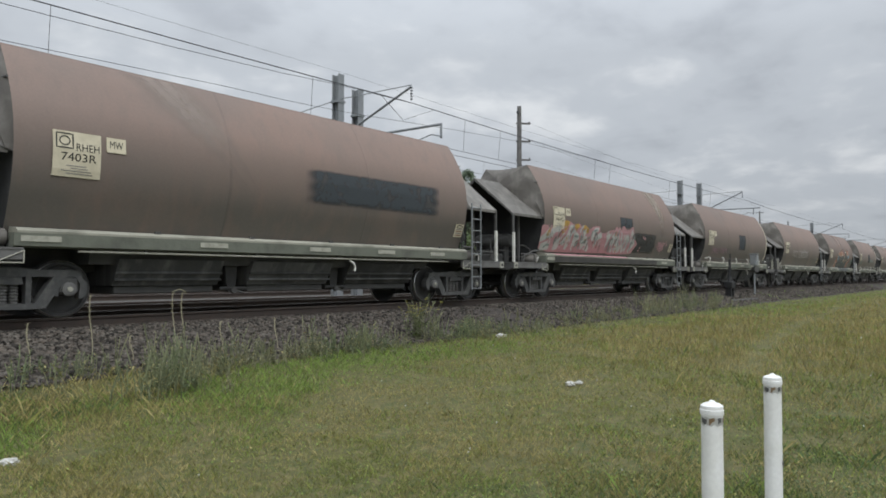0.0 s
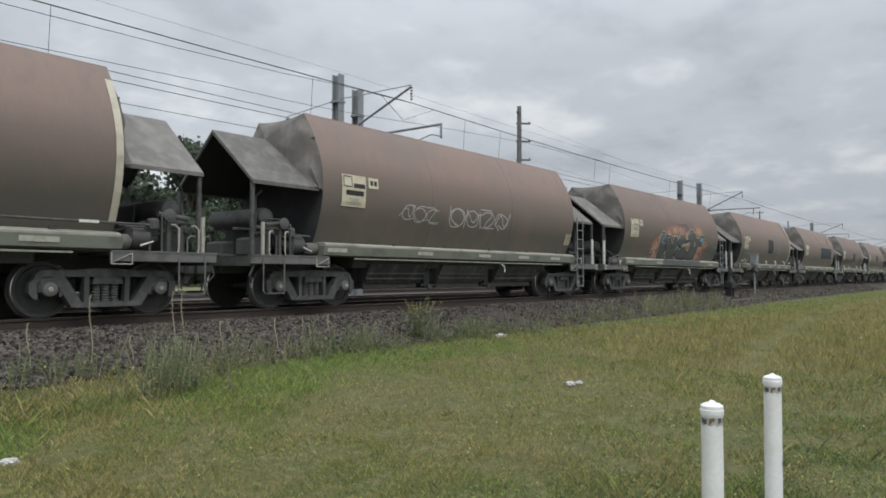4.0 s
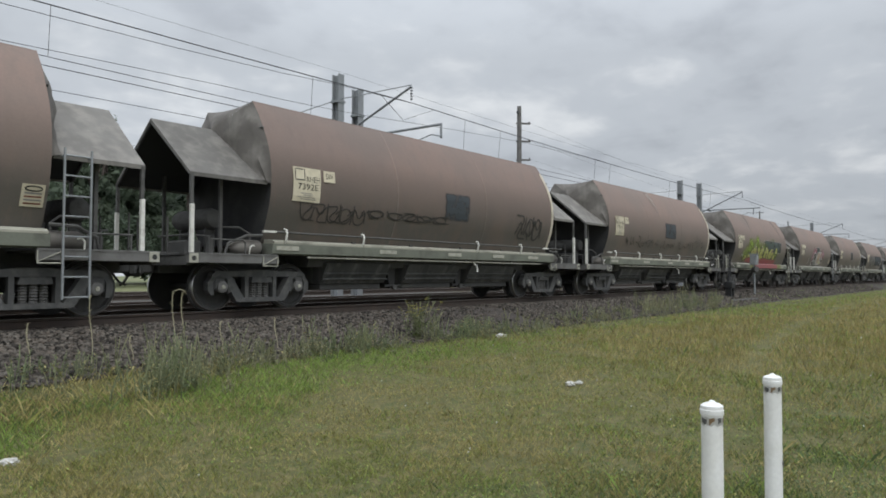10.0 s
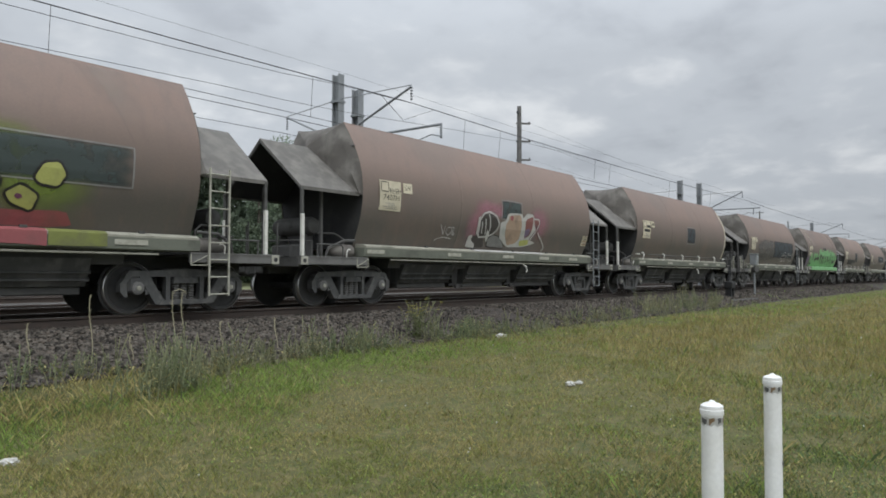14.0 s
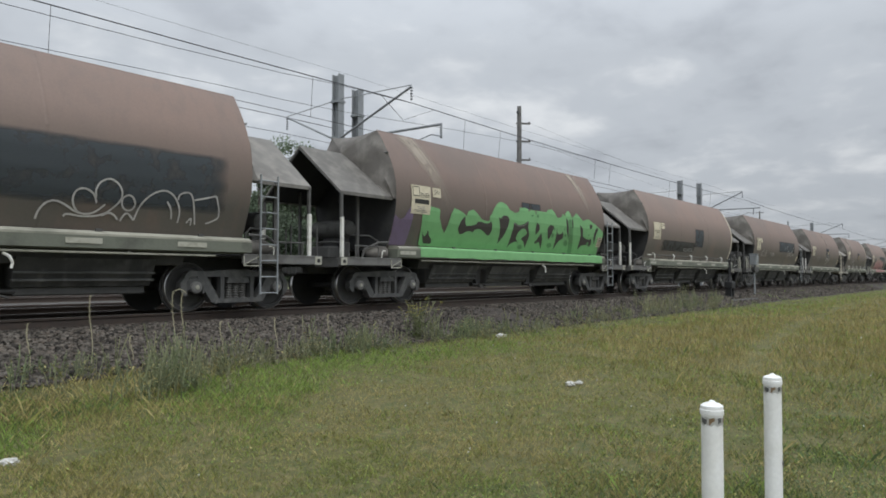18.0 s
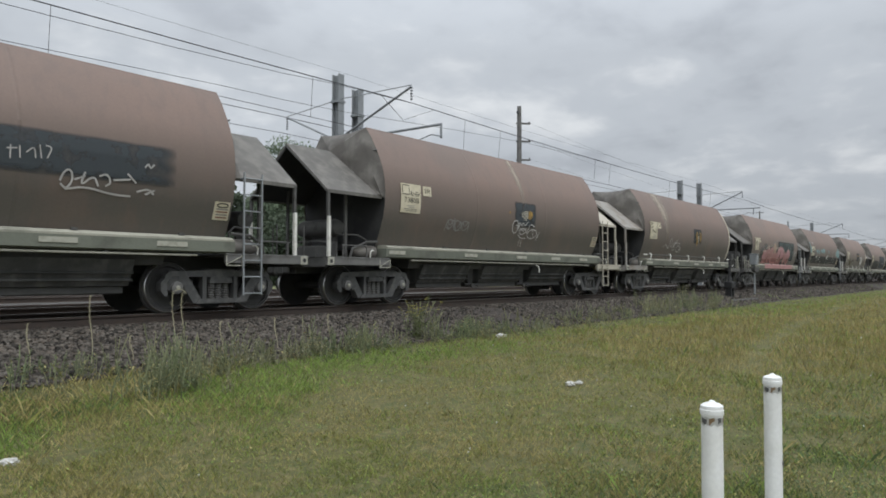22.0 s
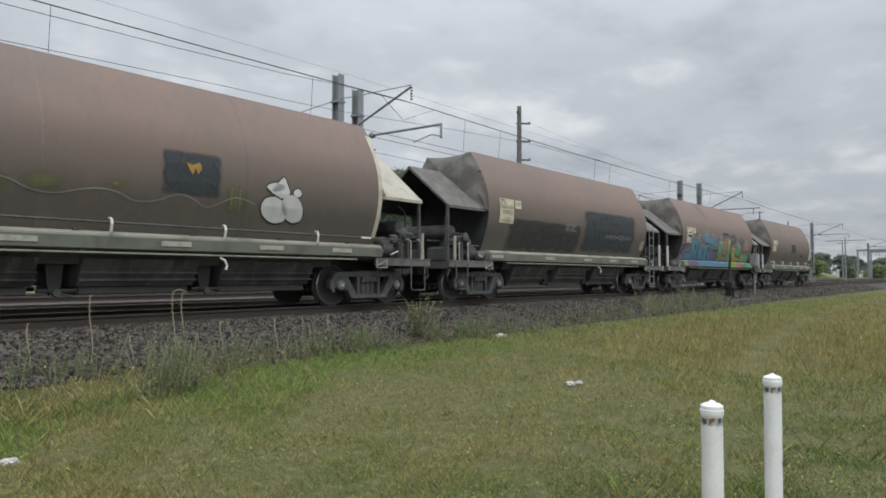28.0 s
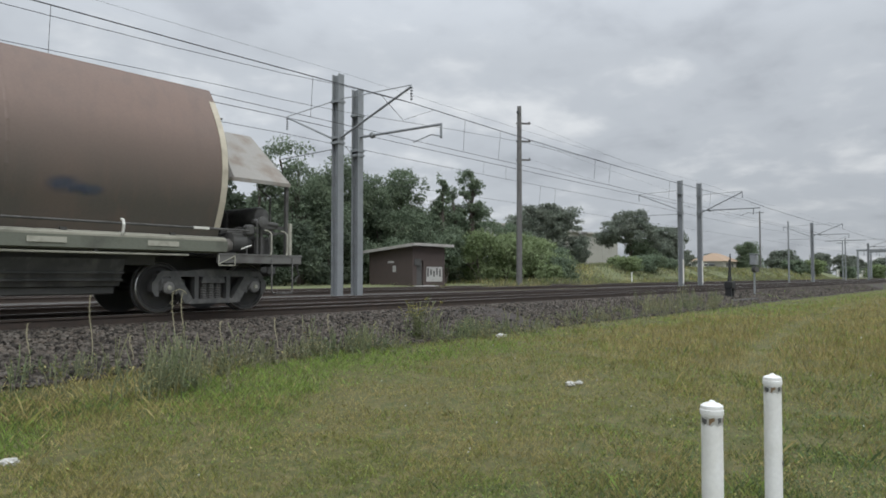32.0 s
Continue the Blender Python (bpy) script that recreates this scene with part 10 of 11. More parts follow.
def paint_r(w):
    patch(w, 0.11, 1.19, 2.15, 2.86, PATCH_BLUE, None)
    smear(w, -3.15, 4.2, -3.1, 2.35, 0.95, CREAM_WASH, 1.0)
    p = Piece(w)
    p.stroke([(-3.38, 1.89), (-3.23, 2), (-3.14, 2.02), (-3.03, 1.95), (-2.9, 1.9), (-2.76, 1.9), (-2.88, 1.83)], CHALKLINE, 0.03, 5)
    p.stroke([(-2.79, 2.04), (-2.73, 1.94), (-2.84, 1.87)], CHALKLINE, 0.03, 5)
    p.stroke([(-2.5, 2.01), (-2.35, 2.07), (-2.22, 2.15), (-2.29, 1.93), (-2.08, 2.05), (-2.18, 2.12)], CHALKLINE, 0.03, 5)
    p.stroke([(-2.13, 2.04), (-1.99, 2.21), (-1.88, 2.22)], CHALKLINE, 0.03, 5)
    p.stroke([(-2.15, 2.14), (-1.99, 2.06), (-1.93, 2.16), (-1.84, 2.09)], CHALKLINE, 0.03, 5)
    p.stroke([(-1.84, 2.09), (-1.69, 2.06), (-1.53, 2.15)], CHALKLINE, 0.03, 5)
    p.stroke([(-1.73, 1.98), (-1.6, 2.01), (-1.53, 1.84)], CHALKLINE, 0.03, 5)
    p.stroke([(-1.37, 1.93), (-1.42, 1.72)], CHALKLINE, 0.03, 5)
    p.stroke([(-1.3, 1.91), (-1.35, 1.75)], CHALKLINE, 0.03, 5)
    p.stroke([(-2.47, 2.05), (-2.49, 1.96), (-2.53, 1.92), (-2.6, 1.93), (-2.66, 1.99), (-2.69, 2.08), (-2.69, 2.19), (-2.65, 2.26), (-2.6, 2.29), (-2.53, 2.26), (-2.49, 2.18), (-2.47, 2.07)], CHALKLINE, 0.03, 5)
    p.stroke([(-2.11, 1.85), (-2.14, 1.81), (-2.19, 1.79), (-2.26, 1.79), (-2.31, 1.82), (-2.34, 1.86), (-2.33, 1.91), (-2.3, 1.94), (-2.24, 1.96), (-2.17, 1.95), (-2.12, 1.91), (-2.11, 1.86)], CHALKLINE, 0.03, 5)
    p.stroke([(-1.46, 1.84), (-1.51, 1.77), (-1.62, 1.73), (-1.74, 1.73), (-1.85, 1.77), (-1.9, 1.84), (-1.89, 1.92), (-1.81, 1.98), (-1.7, 2), (-1.57, 1.98), (-1.48, 1.93), (-1.45, 1.85)], CHALKLINE, 0.03, 5)
    p = Piece(w)
    p.stroke([(0.38, 2.67), (0.47, 2.39), (0.59, 2.07)], OCHRE_PAINT, 0.05, 5)
    p.stroke([(0.49, 2.71), (0.61, 2.51), (0.6, 2.11)], OCHRE_PAINT, 0.05, 5)
    p.stroke([(0.84, 2.75), (0.92, 2.55), (0.98, 2.26)], OCHRE_PAINT, 0.05, 5)
    p.stroke([(0.99, 2.7), (1.04, 2.44), (0.97, 2.2)], OCHRE_PAINT, 0.05, 5)
    p = Piece(w)
    p.stroke([(0.65, 2.58), (0.75, 2.18)], CREAM_PAINT, 0.035, 5)
    p.stroke([(0.77, 2.53), (0.8, 2.16)], CREAM_PAINT, 0.035, 5)


def paint_s(w):
    patch(w, 0.12, 4.47, 1.63, 2.89, PATCH_GREEN, CHALK)
    tag(w, 4.15, 5.12, 2.01, 2.33, CHALKLINE, 3, 0.025)
    mist(w, [(-3.51, 1.91, 0.33, 0.46), (-3.26, 2.19, 0.43, 0.26), (-2.65, 2.46, 0.54, 0.22), (3.76, 2.08, 0.55, 0.67), (1.76, 2.44, 0.64, 0.35)], GLOWS[SMOKE_PAINT], 0.7)
    p = Piece(w)
    p.outline([(-3.25, 1.61), (-3.27, 2.06), (-3.06, 2.19), (-2.72, 2.2), (-2.66, 2.29), (-2.37, 2.34), (-1.89, 2.46), (-1.6, 2.48), (-1.14, 2.48), (-0.89, 2.39), (-0.05, 2.39), (0.21, 2.39), (0.66, 2.52), (1.05, 2.46), (1.68, 2.25), (2.15, 2.23), (2.38, 2.15), (2.86, 2.4), (3.24, 2.19), (3.51, 1.84), (3.15, 1.43), (1.37, 1.44), (-1.12, 1.46), (-3.09, 1.48)], CREAM_PAINT, 0.06, -0.6)
    p.fill([(-3.25, 1.61), (-3.27, 2.06), (-3.06, 2.19), (-2.72, 2.2), (-2.66, 2.29), (-2.37, 2.34), (-1.89, 2.46), (-1.6, 2.48), (-1.14, 2.48), (-0.89, 2.39), (-0.05, 2.39), (0.21, 2.39), (0.66, 2.52), (1.05, 2.46), (1.68, 2.25), (2.15, 2.23), (2.38, 2.15), (2.86, 2.4), (3.24, 2.19), (3.51, 1.84), (3.15, 1.43), (1.37, 1.44), (-1.12, 1.46), (-3.09, 1.48)], BLACK_PAINT, 0)
    p.letter([(-3.06, 1.82), (-3.03, 2.15), (-2.43, 2.17), (-2.56, 1.89), (-2.55, 1.54), (-2.78, 1.52), (-2.9, 1.69)], FADED_PINK, FADED_PINK, 0.13)
    p.letter([(-2.53, 1.55), (-2.49, 1.88), (-2.35, 2.16), (-2.23, 2.27), (-1.81, 2.39), (-1.86, 2.2), (-1.97, 2.02), (-2.03, 1.74), (-2.03, 1.52), (-2.45, 1.53)], ROSE_PAINT, ROSE_PAINT, 0.13)
    p.letter([(-1.8, 1.54), (-1.87, 2.01), (-1.72, 2.25), (-1.36, 2.35), (-0.97, 2.39), (-0.89, 2.31), (-1.01, 2.1), (-1.17, 1.82), (-1.24, 1.73), (-1.45, 1.74), (-1.38, 1.53)], ROSE_PAINT, ROSE_PAINT, 0.13)
    p.letter([(-1.17, 1.59), (-1.04, 1.92), (-0.93, 2.1), (-0.27, 2.11), (0, 2.05), (0.24, 1.87), (0.33, 1.53), (-0.47, 1.47)], ROSE_PAINT, ROSE_PAINT, 0.13)
    p.letter([(0.13, 2.28), (0.76, 2.5), (0.86, 2.42), (0.76, 2.12), (0.64, 1.89), (0.35, 1.81), (0.2, 2)], FADED_PINK, FADED_PINK, 0.13)
    p.letter([(0.96, 2.43), (1.15, 2.48), (1.68, 2.25), (1.67, 1.96), (1.5, 1.81), (1.05, 1.85), (0.94, 2.17)], FADED_PINK, FADED_PINK, 0.13)
    p.letter([(0.32, 1.74), (1.19, 1.83), (1.38, 1.5), (0.48, 1.5)], FADED_RED, FADED_RED, 0.13)
    p.letter([(1.8, 2.02), (1.91, 2.16), (2.11, 2.2), (2.3, 1.92), (2.41, 1.53), (2.02, 1.58)], ROSE_PAINT, ROSE_PAINT, 0.13)
    p.letter([(2.36, 2.07), (2.57, 2.31), (2.86, 2.37), (3.18, 2.23), (3.38, 1.98), (3.32, 1.69), (3.11, 1.5), (2.73, 1.6), (2.44, 1.86)], FADED_PINK, FADED_PINK, 0.13)
    p.letter([(-0.89, 2.32), (-0.82, 2.58), (-0.61, 2.73), (-0.39, 2.69), (-0.22, 2.47), (-0.22, 2.28), (-0.27, 2.13), (-0.55, 2.06), (-0.77, 2.13)], PEACH_PAINT, SMOKE_PAINT, 0.16)
    mist(w, [(-0.53, 2.41, 0.23, 0.20), (0.31, 2.32, 0.46, 0.13), (-1.58, 2.26, 0.30, 0.12), (-2.8, 2.05, 0.26, 0.11), (2.91, 2.13, 0.32, 0.17), (1.26, 2.29, 0.28, 0.16)], PINK_MIST, 0.7)
    p.fill([(-2.81, 1.55), (-2.87, 1.68), (-2.5, 1.69), (-2.51, 1.55)], FADED_RED, 6)
    p.fill([(-2.45, 1.53), (-2.4, 1.71), (-2.04, 1.73), (-2.03, 1.52)], FADED_RED, 6)
    p.fill([(-1.77, 1.54), (-1.78, 1.72), (-1.44, 1.72), (-1.38, 1.53)], FADED_RED, 6)
    p.fill([(-1.09, 1.59), (-0.91, 1.77), (0.09, 1.78), (0.3, 1.53)], FADED_RED, 6)
    p.fill([(2.73, 1.6), (2.55, 1.8), (3.36, 1.86), (3.11, 1.5)], FADED_RED, 6)
    p.stroke([(-3.03, 2.14), (-2.43, 2.16)], CREAM_PAINT, 0.028, 7)
    p.stroke([(-2.23, 2.26), (-1.83, 2.38)], CREAM_PAINT, 0.028, 7)
    p.stroke([(-1.85, 2.01), (-1.7, 2.23), (-1.36, 2.33)], CREAM_PAINT, 0.028, 7)
    p.stroke([(0.13, 2.28), (0.78, 2.49)], CREAM_PAINT, 0.028, 7)
    p.stroke([(0.99, 2.46), (1.68, 2.24)], CREAM_PAINT, 0.028, 7)
    p.stroke([(1.79, 2.03), (1.95, 2.16), (2.15, 2.21)], CREAM_PAINT, 0.028, 7)
    p.stroke([(2.4, 2.1), (2.61, 2.31), (2.97, 2.36)], CREAM_PAINT, 0.028, 7)
    p.stroke([(2.84, 2.56), (2.9, 2.4)], CREAM_PAINT, 0.028, 7)
    p.stroke([(3.22, 2.27), (3.4, 2.37)], CREAM_PAINT, 0.028, 7)
    p.stroke([(-2.52, 1.74), (-2.37, 1.69)], CREAM_PAINT, 0.028, 7)
    p.stroke([(-1.44, 1.72), (-1.16, 1.8), (-1, 2.07)], CREAM_PAINT, 0.028, 7)
    p.stroke([(0.4, 1.69), (0.64, 1.78), (0.87, 1.69), (0.68, 1.57), (0.44, 1.64)], CREAM_PAINT, 0.028, 7)
    p.stroke([(1.5, 1.64), (1.97, 1.68), (2.17, 1.58)], CREAM_PAINT, 0.028, 7)
    sill_paint(w, -3.1, 3.6, ROSE_PAINT)


def paint_t(w):
    patch(w, -5.28, 5.15, 1.63, 2.22, SOOT, None)
    p = Piece(w)
    p.fill([(-5.48, 3.32), (-5.2, 3.02), (-5.13, 2.87), (-4.85, 2.86), (-4.78, 2.45), (-5.33, 2.35), (-5.46, 2.84)], TEAL_PAINT, 1)
    p.fill([(-3.38, 2.55), (-3.12, 2.7), (-2.97, 2.64), (-2.62, 2.76), (-2.47, 2.57), (-2.92, 2.37)], TEAL_PAINT, 1)
    p.fill([(-1.78, 2.62), (-1.4, 2.72), (-1.04, 2.71), (-0.63, 2.83), (-0.06, 2.74), (-0.27, 2.42), (-0.86, 2.54), (-1.22, 2.4)], TEAL_PAINT, 1)
    p.fill([(4.15, 2.55), (5.44, 3.01), (5.79, 2.69), (5.69, 2.18), (4.74, 2.23)], TEAL_PAINT, 1)
    p.fill([(1.22, 2.73), (1.66, 2.7), (1.4, 2.4)], TEAL_PAINT, 1)
    p.fill([(-2.47, 2.61), (-1.95, 2.68), (-2.17, 2.31)], TEAL_PAINT, 1)
    p.fill([(-3.45, 2.17), (-3.09, 2.24), (-2.97, 2.09), (-3.11, 1.95)], FADED_WHITE, 2)
    p.fill([(-2.39, 2.12), (-1.9, 2.22), (-2.02, 2.07)], FADED_WHITE, 2)
    p.fill([(0.2, 2.14), (0.97, 2.34), (0.69, 1.97)], FADED_WHITE, 2)
    p.fill([(-4.48, 3.13), (-4.26, 3.28), (-4.25, 2.98)], FADED_WHITE, 2)
    p.fill([(2.75, 2.6), (3.25, 2.67), (3.05, 2.49)], FADED_WHITE, 2)
    p.stroke([(-4.92, 1.93), (-5, 1.69)], FADED_WHITE, 0.05, 3)
    p.stroke([(-4.79, 2.06), (-4.84, 1.61)], FADED_WHITE, 0.05, 3)
    p.stroke([(-2.81, 2.21), (-2.78, 1.73)], FADED_WHITE, 0.05, 3)
    p.stroke([(-1.47, 1.88), (-1.52, 1.52)], FADED_WHITE, 0.05, 3)
    p.stroke([(-1.26, 1.84), (-1.32, 1.71)], FADED_WHITE, 0.05, 3)
    p.stroke([(0.8, 2.21), (1.18, 2.39), (1.14, 1.93)], FADED_WHITE, 0.05, 3)
    p.stroke([(3.16, 2.43), (3.01, 2.01)], FADED_WHITE, 0.05, 3)
    p.stroke([(2.69, 2.06), (2.68, 1.56)], FADED_WHITE, 0.05, 3)
    p.stroke([(3.6, 2.22), (3.72, 1.59)], FADED_WHITE, 0.05, 3)
    p.stroke([(1.77, 1.78), (1.38, 1.49)], FADED_WHITE, 0.05, 3)
    p.stroke([(4.16, 2.49), (4.69, 2.1)], FADED_WHITE, 0.05, 3)
    p.stroke([(-4.87, 1.45), (-5.11, 1.29)], FADED_WHITE, 0.05, 3)
    p.stroke([(0.55, 1.81), (0.61, 1.51)], FADED_WHITE, 0.05, 3)
    p.stroke([(-2.44, 1.88), (-2.01, 2.04)], FADED_WHITE, 0.05, 3)


def paint_u(w):
    patch(w, 0.08, 1.25, 2.07, 2.87, PATCH_BLUE, None)
    mist(w, [(-3.57, 1.94, 0.26, 0.39), (-3.21, 1.93, 0.33, 0.35), (-2.83, 1.85, 0.25, 0.28), (-2.42, 2.05, 0.26, 0.15), (-1.8, 2.1, 0.36, 0.18), (-0.69, 2.17, 0.25, 0.10), (1.59, 2.11, 0.33, 0.31)], OLIVE_MIST, 0.7)
    mist(w, [(0.89, 2.66, 0.24, 0.26), (0.96, 2.41, 0.15, 0.12)], OCHRE_MIST, 0.9)
    p = Piece(w)
    p.stroke([(-2.99, 1.95), (-2.76, 2.02), (-2.58, 2.1), (-2.27, 2.11), (-1.99, 1.96), (-1.6, 1.92), (-1.27, 2.02), (-0.93, 2.08), (-0.61, 2.03), (-0.39, 1.91), (0.01, 1.93), (0.38, 2.11), (0.68, 2.06), (0.95, 1.89), (1.16, 1.96), (1.58, 2.17), (2.02, 2.04)], GREYLINE, 0.022, 2)
    p.stroke([(-3.67, 1.63), (-3.71, 2.1)], YELLOWLINE, 0.035, 1)
    p.stroke([(-3.68, 2.13), (-3.59, 2.23)], YELLOWLINE, 0.035, 1)
    p.stroke([(-3.44, 1.72), (-3.42, 2.09)], YELLOWLINE, 0.035, 1)
    p.stroke([(-3.22, 1.73), (-3.23, 2.06)], YELLOWLINE, 0.035, 1)
    p.stroke([(-3.08, 1.69), (-3.02, 1.99)], YELLOWLINE, 0.035, 1)
    p.stroke([(-2.8, 1.62), (-2.73, 1.97)], YELLOWLINE, 0.035, 1)
    p.stroke([(-2.7, 1.6), (-2.7, 1.96)], YELLOWLINE, 0.035, 1)
    p.stroke([(-2.6, 1.63), (-2.62, 1.78)], YELLOWLINE, 0.035, 1)
    p.stroke([(1.49, 1.89), (1.46, 2.31)], YELLOWLINE, 0.035, 1)
    p.stroke([(1.69, 1.87), (1.64, 2.29)], YELLOWLINE, 0.035, 1)
    tag(w, -5.31, -4.87, 1.9, 2.11, CHALKLINE, 3, 0.02)
    p = Piece(w)
    p.outline([(2.79, 1.98), (2.81, 1.87), (2.76, 1.77), (2.66, 1.72), (2.52, 1.71), (2.37, 1.75), (2.24, 1.84), (2.16, 1.95), (2.15, 2.06), (2.21, 2.16), (2.32, 2.22), (2.46, 2.23), (2.6, 2.18), (2.72, 2.1)], BLACK_PAINT, 0.05, 1)
    p.outline([(3.17, 2.04), (3.2, 1.91), (3.17, 1.81), (3.08, 1.75), (2.96, 1.74), (2.83, 1.79), (2.71, 1.89), (2.63, 2.01), (2.62, 2.13), (2.67, 2.23), (2.76, 2.29), (2.88, 2.3), (3.01, 2.25), (3.11, 2.16)], BLACK_PAINT, 0.05, 1)
    p.outline([(2.68, 2.43), (2.66, 2.39), (2.6, 2.35), (2.52, 2.33), (2.42, 2.32), (2.33, 2.33), (2.27, 2.36), (2.24, 2.4), (2.26, 2.44), (2.32, 2.47), (2.41, 2.5), (2.5, 2.5), (2.59, 2.49), (2.66, 2.47)], BLACK_PAINT, 0.05, 1)
    p.outline([(2.32, 2.31), (2.46, 2.47), (2.65, 2.65), (2.82, 2.32), (2.65, 2.19)], BLACK_PAINT, 0.05, 1)
    p.outline([(3.1, 2.35), (3.09, 2.31), (3.07, 2.28), (3.03, 2.26), (2.99, 2.26), (2.94, 2.27), (2.91, 2.3), (2.89, 2.34), (2.9, 2.38), (2.93, 2.41), (2.96, 2.43), (3.01, 2.44), (3.05, 2.42), (3.08, 2.39)], BLACK_PAINT, 0.05, 1)
    p.fill([(2.79, 1.98), (2.81, 1.87), (2.76, 1.77), (2.66, 1.72), (2.52, 1.71), (2.37, 1.75), (2.24, 1.84), (2.16, 1.95), (2.15, 2.06), (2.21, 2.16), (2.32, 2.22), (2.46, 2.23), (2.6, 2.18), (2.72, 2.1)], WHITE_PAINT, 2)
    p.fill([(3.17, 2.04), (3.2, 1.91), (3.17, 1.81), (3.08, 1.75), (2.96, 1.74), (2.83, 1.79), (2.71, 1.89), (2.63, 2.01), (2.62, 2.13), (2.67, 2.23), (2.76, 2.29), (2.88, 2.3), (3.01, 2.25), (3.11, 2.16)], WHITE_PAINT, 2)
    p.fill([(2.68, 2.43), (2.66, 2.39), (2.6, 2.35), (2.52, 2.33), (2.42, 2.32), (2.33, 2.33), (2.27, 2.36), (2.24, 2.4), (2.26, 2.44), (2.32, 2.47), (2.41, 2.5), (2.5, 2.5), (2.59, 2.49), (2.66, 2.47)], WHITE_PAINT, 2)
    p.fill([(2.32, 2.31), (2.46, 2.47), (2.65, 2.65), (2.82, 2.32), (2.65, 2.19)], WHITE_PAINT, 2)
    p.fill([(3.1, 2.35), (3.09, 2.31), (3.07, 2.28), (3.03, 2.26), (2.99, 2.26), (2.94, 2.27), (2.91, 2.3), (2.89, 2.34), (2.9, 2.38), (2.93, 2.41), (2.96, 2.43), (3.01, 2.44), (3.05, 2.42), (3.08, 2.39)], WHITE_PAINT, 2)
    p = Piece(w)
    p.fill([(0.51, 2.67), (0.62, 2.62), (0.78, 2.69), (0.83, 2.58), (0.75, 2.47), (0.69, 2.58), (0.65, 2.45), (0.58, 2.54)], OCHRE_PAINT, 3)


def paint_v(w):
    patch(w, 0.13, 4.36, 1.5, 2.95, PATCH_BLUE, None)
    patch(w, -4.4, 0.1, 1.43, 2.38, SOOT, None)
    tag(w, -1.1, -0.36, 2.14, 2.38, GREYLINE, 4, 0.03)
    tag(w, 1.91, 4.05, 1.99, 2.18, GREYLINE, 6, 0.03)


def paint_w(w):
    patch(w, 0.15, 1.23, 2.7, 2.87, PATCH_GREEN, None)
    smear(w, -2.32, 4.28, -1.97, 3.69, 0.9, CHALK, 0.4)
    mist(w, [(-5.22, 1.62, 0.42, 0.27), (-4.9, 1.87, 0.54, 0.32), (-4.44, 2.05, 0.47, 0.28), (-5.24, 1.98, 0.18, 0.16), (-3.63, 2.53, 0.29, 0.18), (-0.52, 2.4, 0.32, 0.17), (0.4, 2.68, 0.32, 0.18), (1.81, 2.58, 0.85, 0.30), (3.33, 2.54, 0.60, 0.23), (2.13, 2.71, 0.38, 0.17), (-0.84, 1.73, 0.63, 0.46)], GLOWS[SPRAY_PURPLE], 1.0)
    p = Piece(w)
    p.fill([(-5.32, 1.44), (-5.19, 1.69), (-5.05, 1.93), (-4.79, 2.07), (-4.28, 2.26), (-4.2, 1.91), (-4.55, 1.83), (-4.98, 1.63), (-4.73, 1.46)], SPRAY_PURPLE, 0)
    p.fill([(-3.11, 2.2), (-2.94, 2.41), (-2.74, 2.51), (-2.45, 2.33), (-2.51, 2.21)], SPRAY_PURPLE, 0)
    p.fill([(-1.35, 2.02), (-1.07, 1.88), (-0.61, 1.88), (-0.59, 1.41), (-0.96, 1.42), (-1.28, 1.68)], SPRAY_PURPLE, 0)
    p.fill([(-0.56, 1.6), (-0.18, 1.67), (-0.15, 1.4), (-0.56, 1.41)], SPRAY_PURPLE, 0)
    p.letter([(-5.01, 1.64), (-4.78, 1.74), (-4.49, 1.82), (-4.16, 1.69), (-4.21, 1.93), (-4.3, 2.21), (-4.51, 2.42), (-4.27, 2.48), (-4.09, 2.25), (-3.96, 2.47), (-3.84, 2.33), (-3.85, 2.1), (-3.66, 1.87), (-3.69, 2.17), (-3.68, 2.41), (-3.6, 2.47), (-3.1, 2.53), (-3.21, 2.37), (-3.31, 2.15), (-3.4, 2.01), (-3.28, 1.75), (-3.03, 1.44), (-3.36, 1.45), (-3.49, 1.74), (-3.52, 1.46), (-3.62, 1.46), (-3.74, 1.77), (-3.73, 1.46), (-4.09, 1.43), (-4.71, 1.45)], DEEPBLUE_PAINT, BLACK_PAINT, 0.11, CREAM_PAINT, 0.17)
    p.letter([(-3.14, 2.1), (-3.09, 2.16), (-2.74, 2.17), (-2.59, 1.84), (-2.23, 1.43), (-2.93, 1.44), (-3.13, 1.65)], DEEPBLUE_PAINT, BLACK_PAINT, 0.11, CREAM_PAINT, 0.17)
    p.letter([(-2.51, 2.18), (-2.09, 2.19), (-2.06, 1.93), (-1.94, 1.72), (-1.66, 1.43), (-2.18, 1.43), (-2.44, 1.75)], DEEPBLUE_PAINT, BLACK_PAINT, 0.11, CREAM_PAINT, 0.17)
    p.letter([(-2.67, 2.56), (-2.14, 2.76), (-2.01, 2.7), (-1.88, 2.57), (-1.59, 2.5), (-1.45, 2.63), (-1.26, 2.54), (-1.32, 2.41), (-0.98, 2.29), (-1.05, 2.4), (-0.88, 2.54), (-0.76, 2.38), (-0.61, 2.22), (-0.63, 2.1), (-1.1, 2.11), (-1.49, 2.19), (-1.51, 1.97), (-1.4, 1.7), (-1.17, 1.43), (-1.56, 1.44), (-1.77, 1.73), (-1.75, 2.06), (-1.68, 2.23), (-1.99, 2.27), (-2.26, 2.24), (-2.47, 2.34)], DEEPBLUE_PAINT, BLACK_PAINT, 0.11, CREAM_PAINT, 0.17)
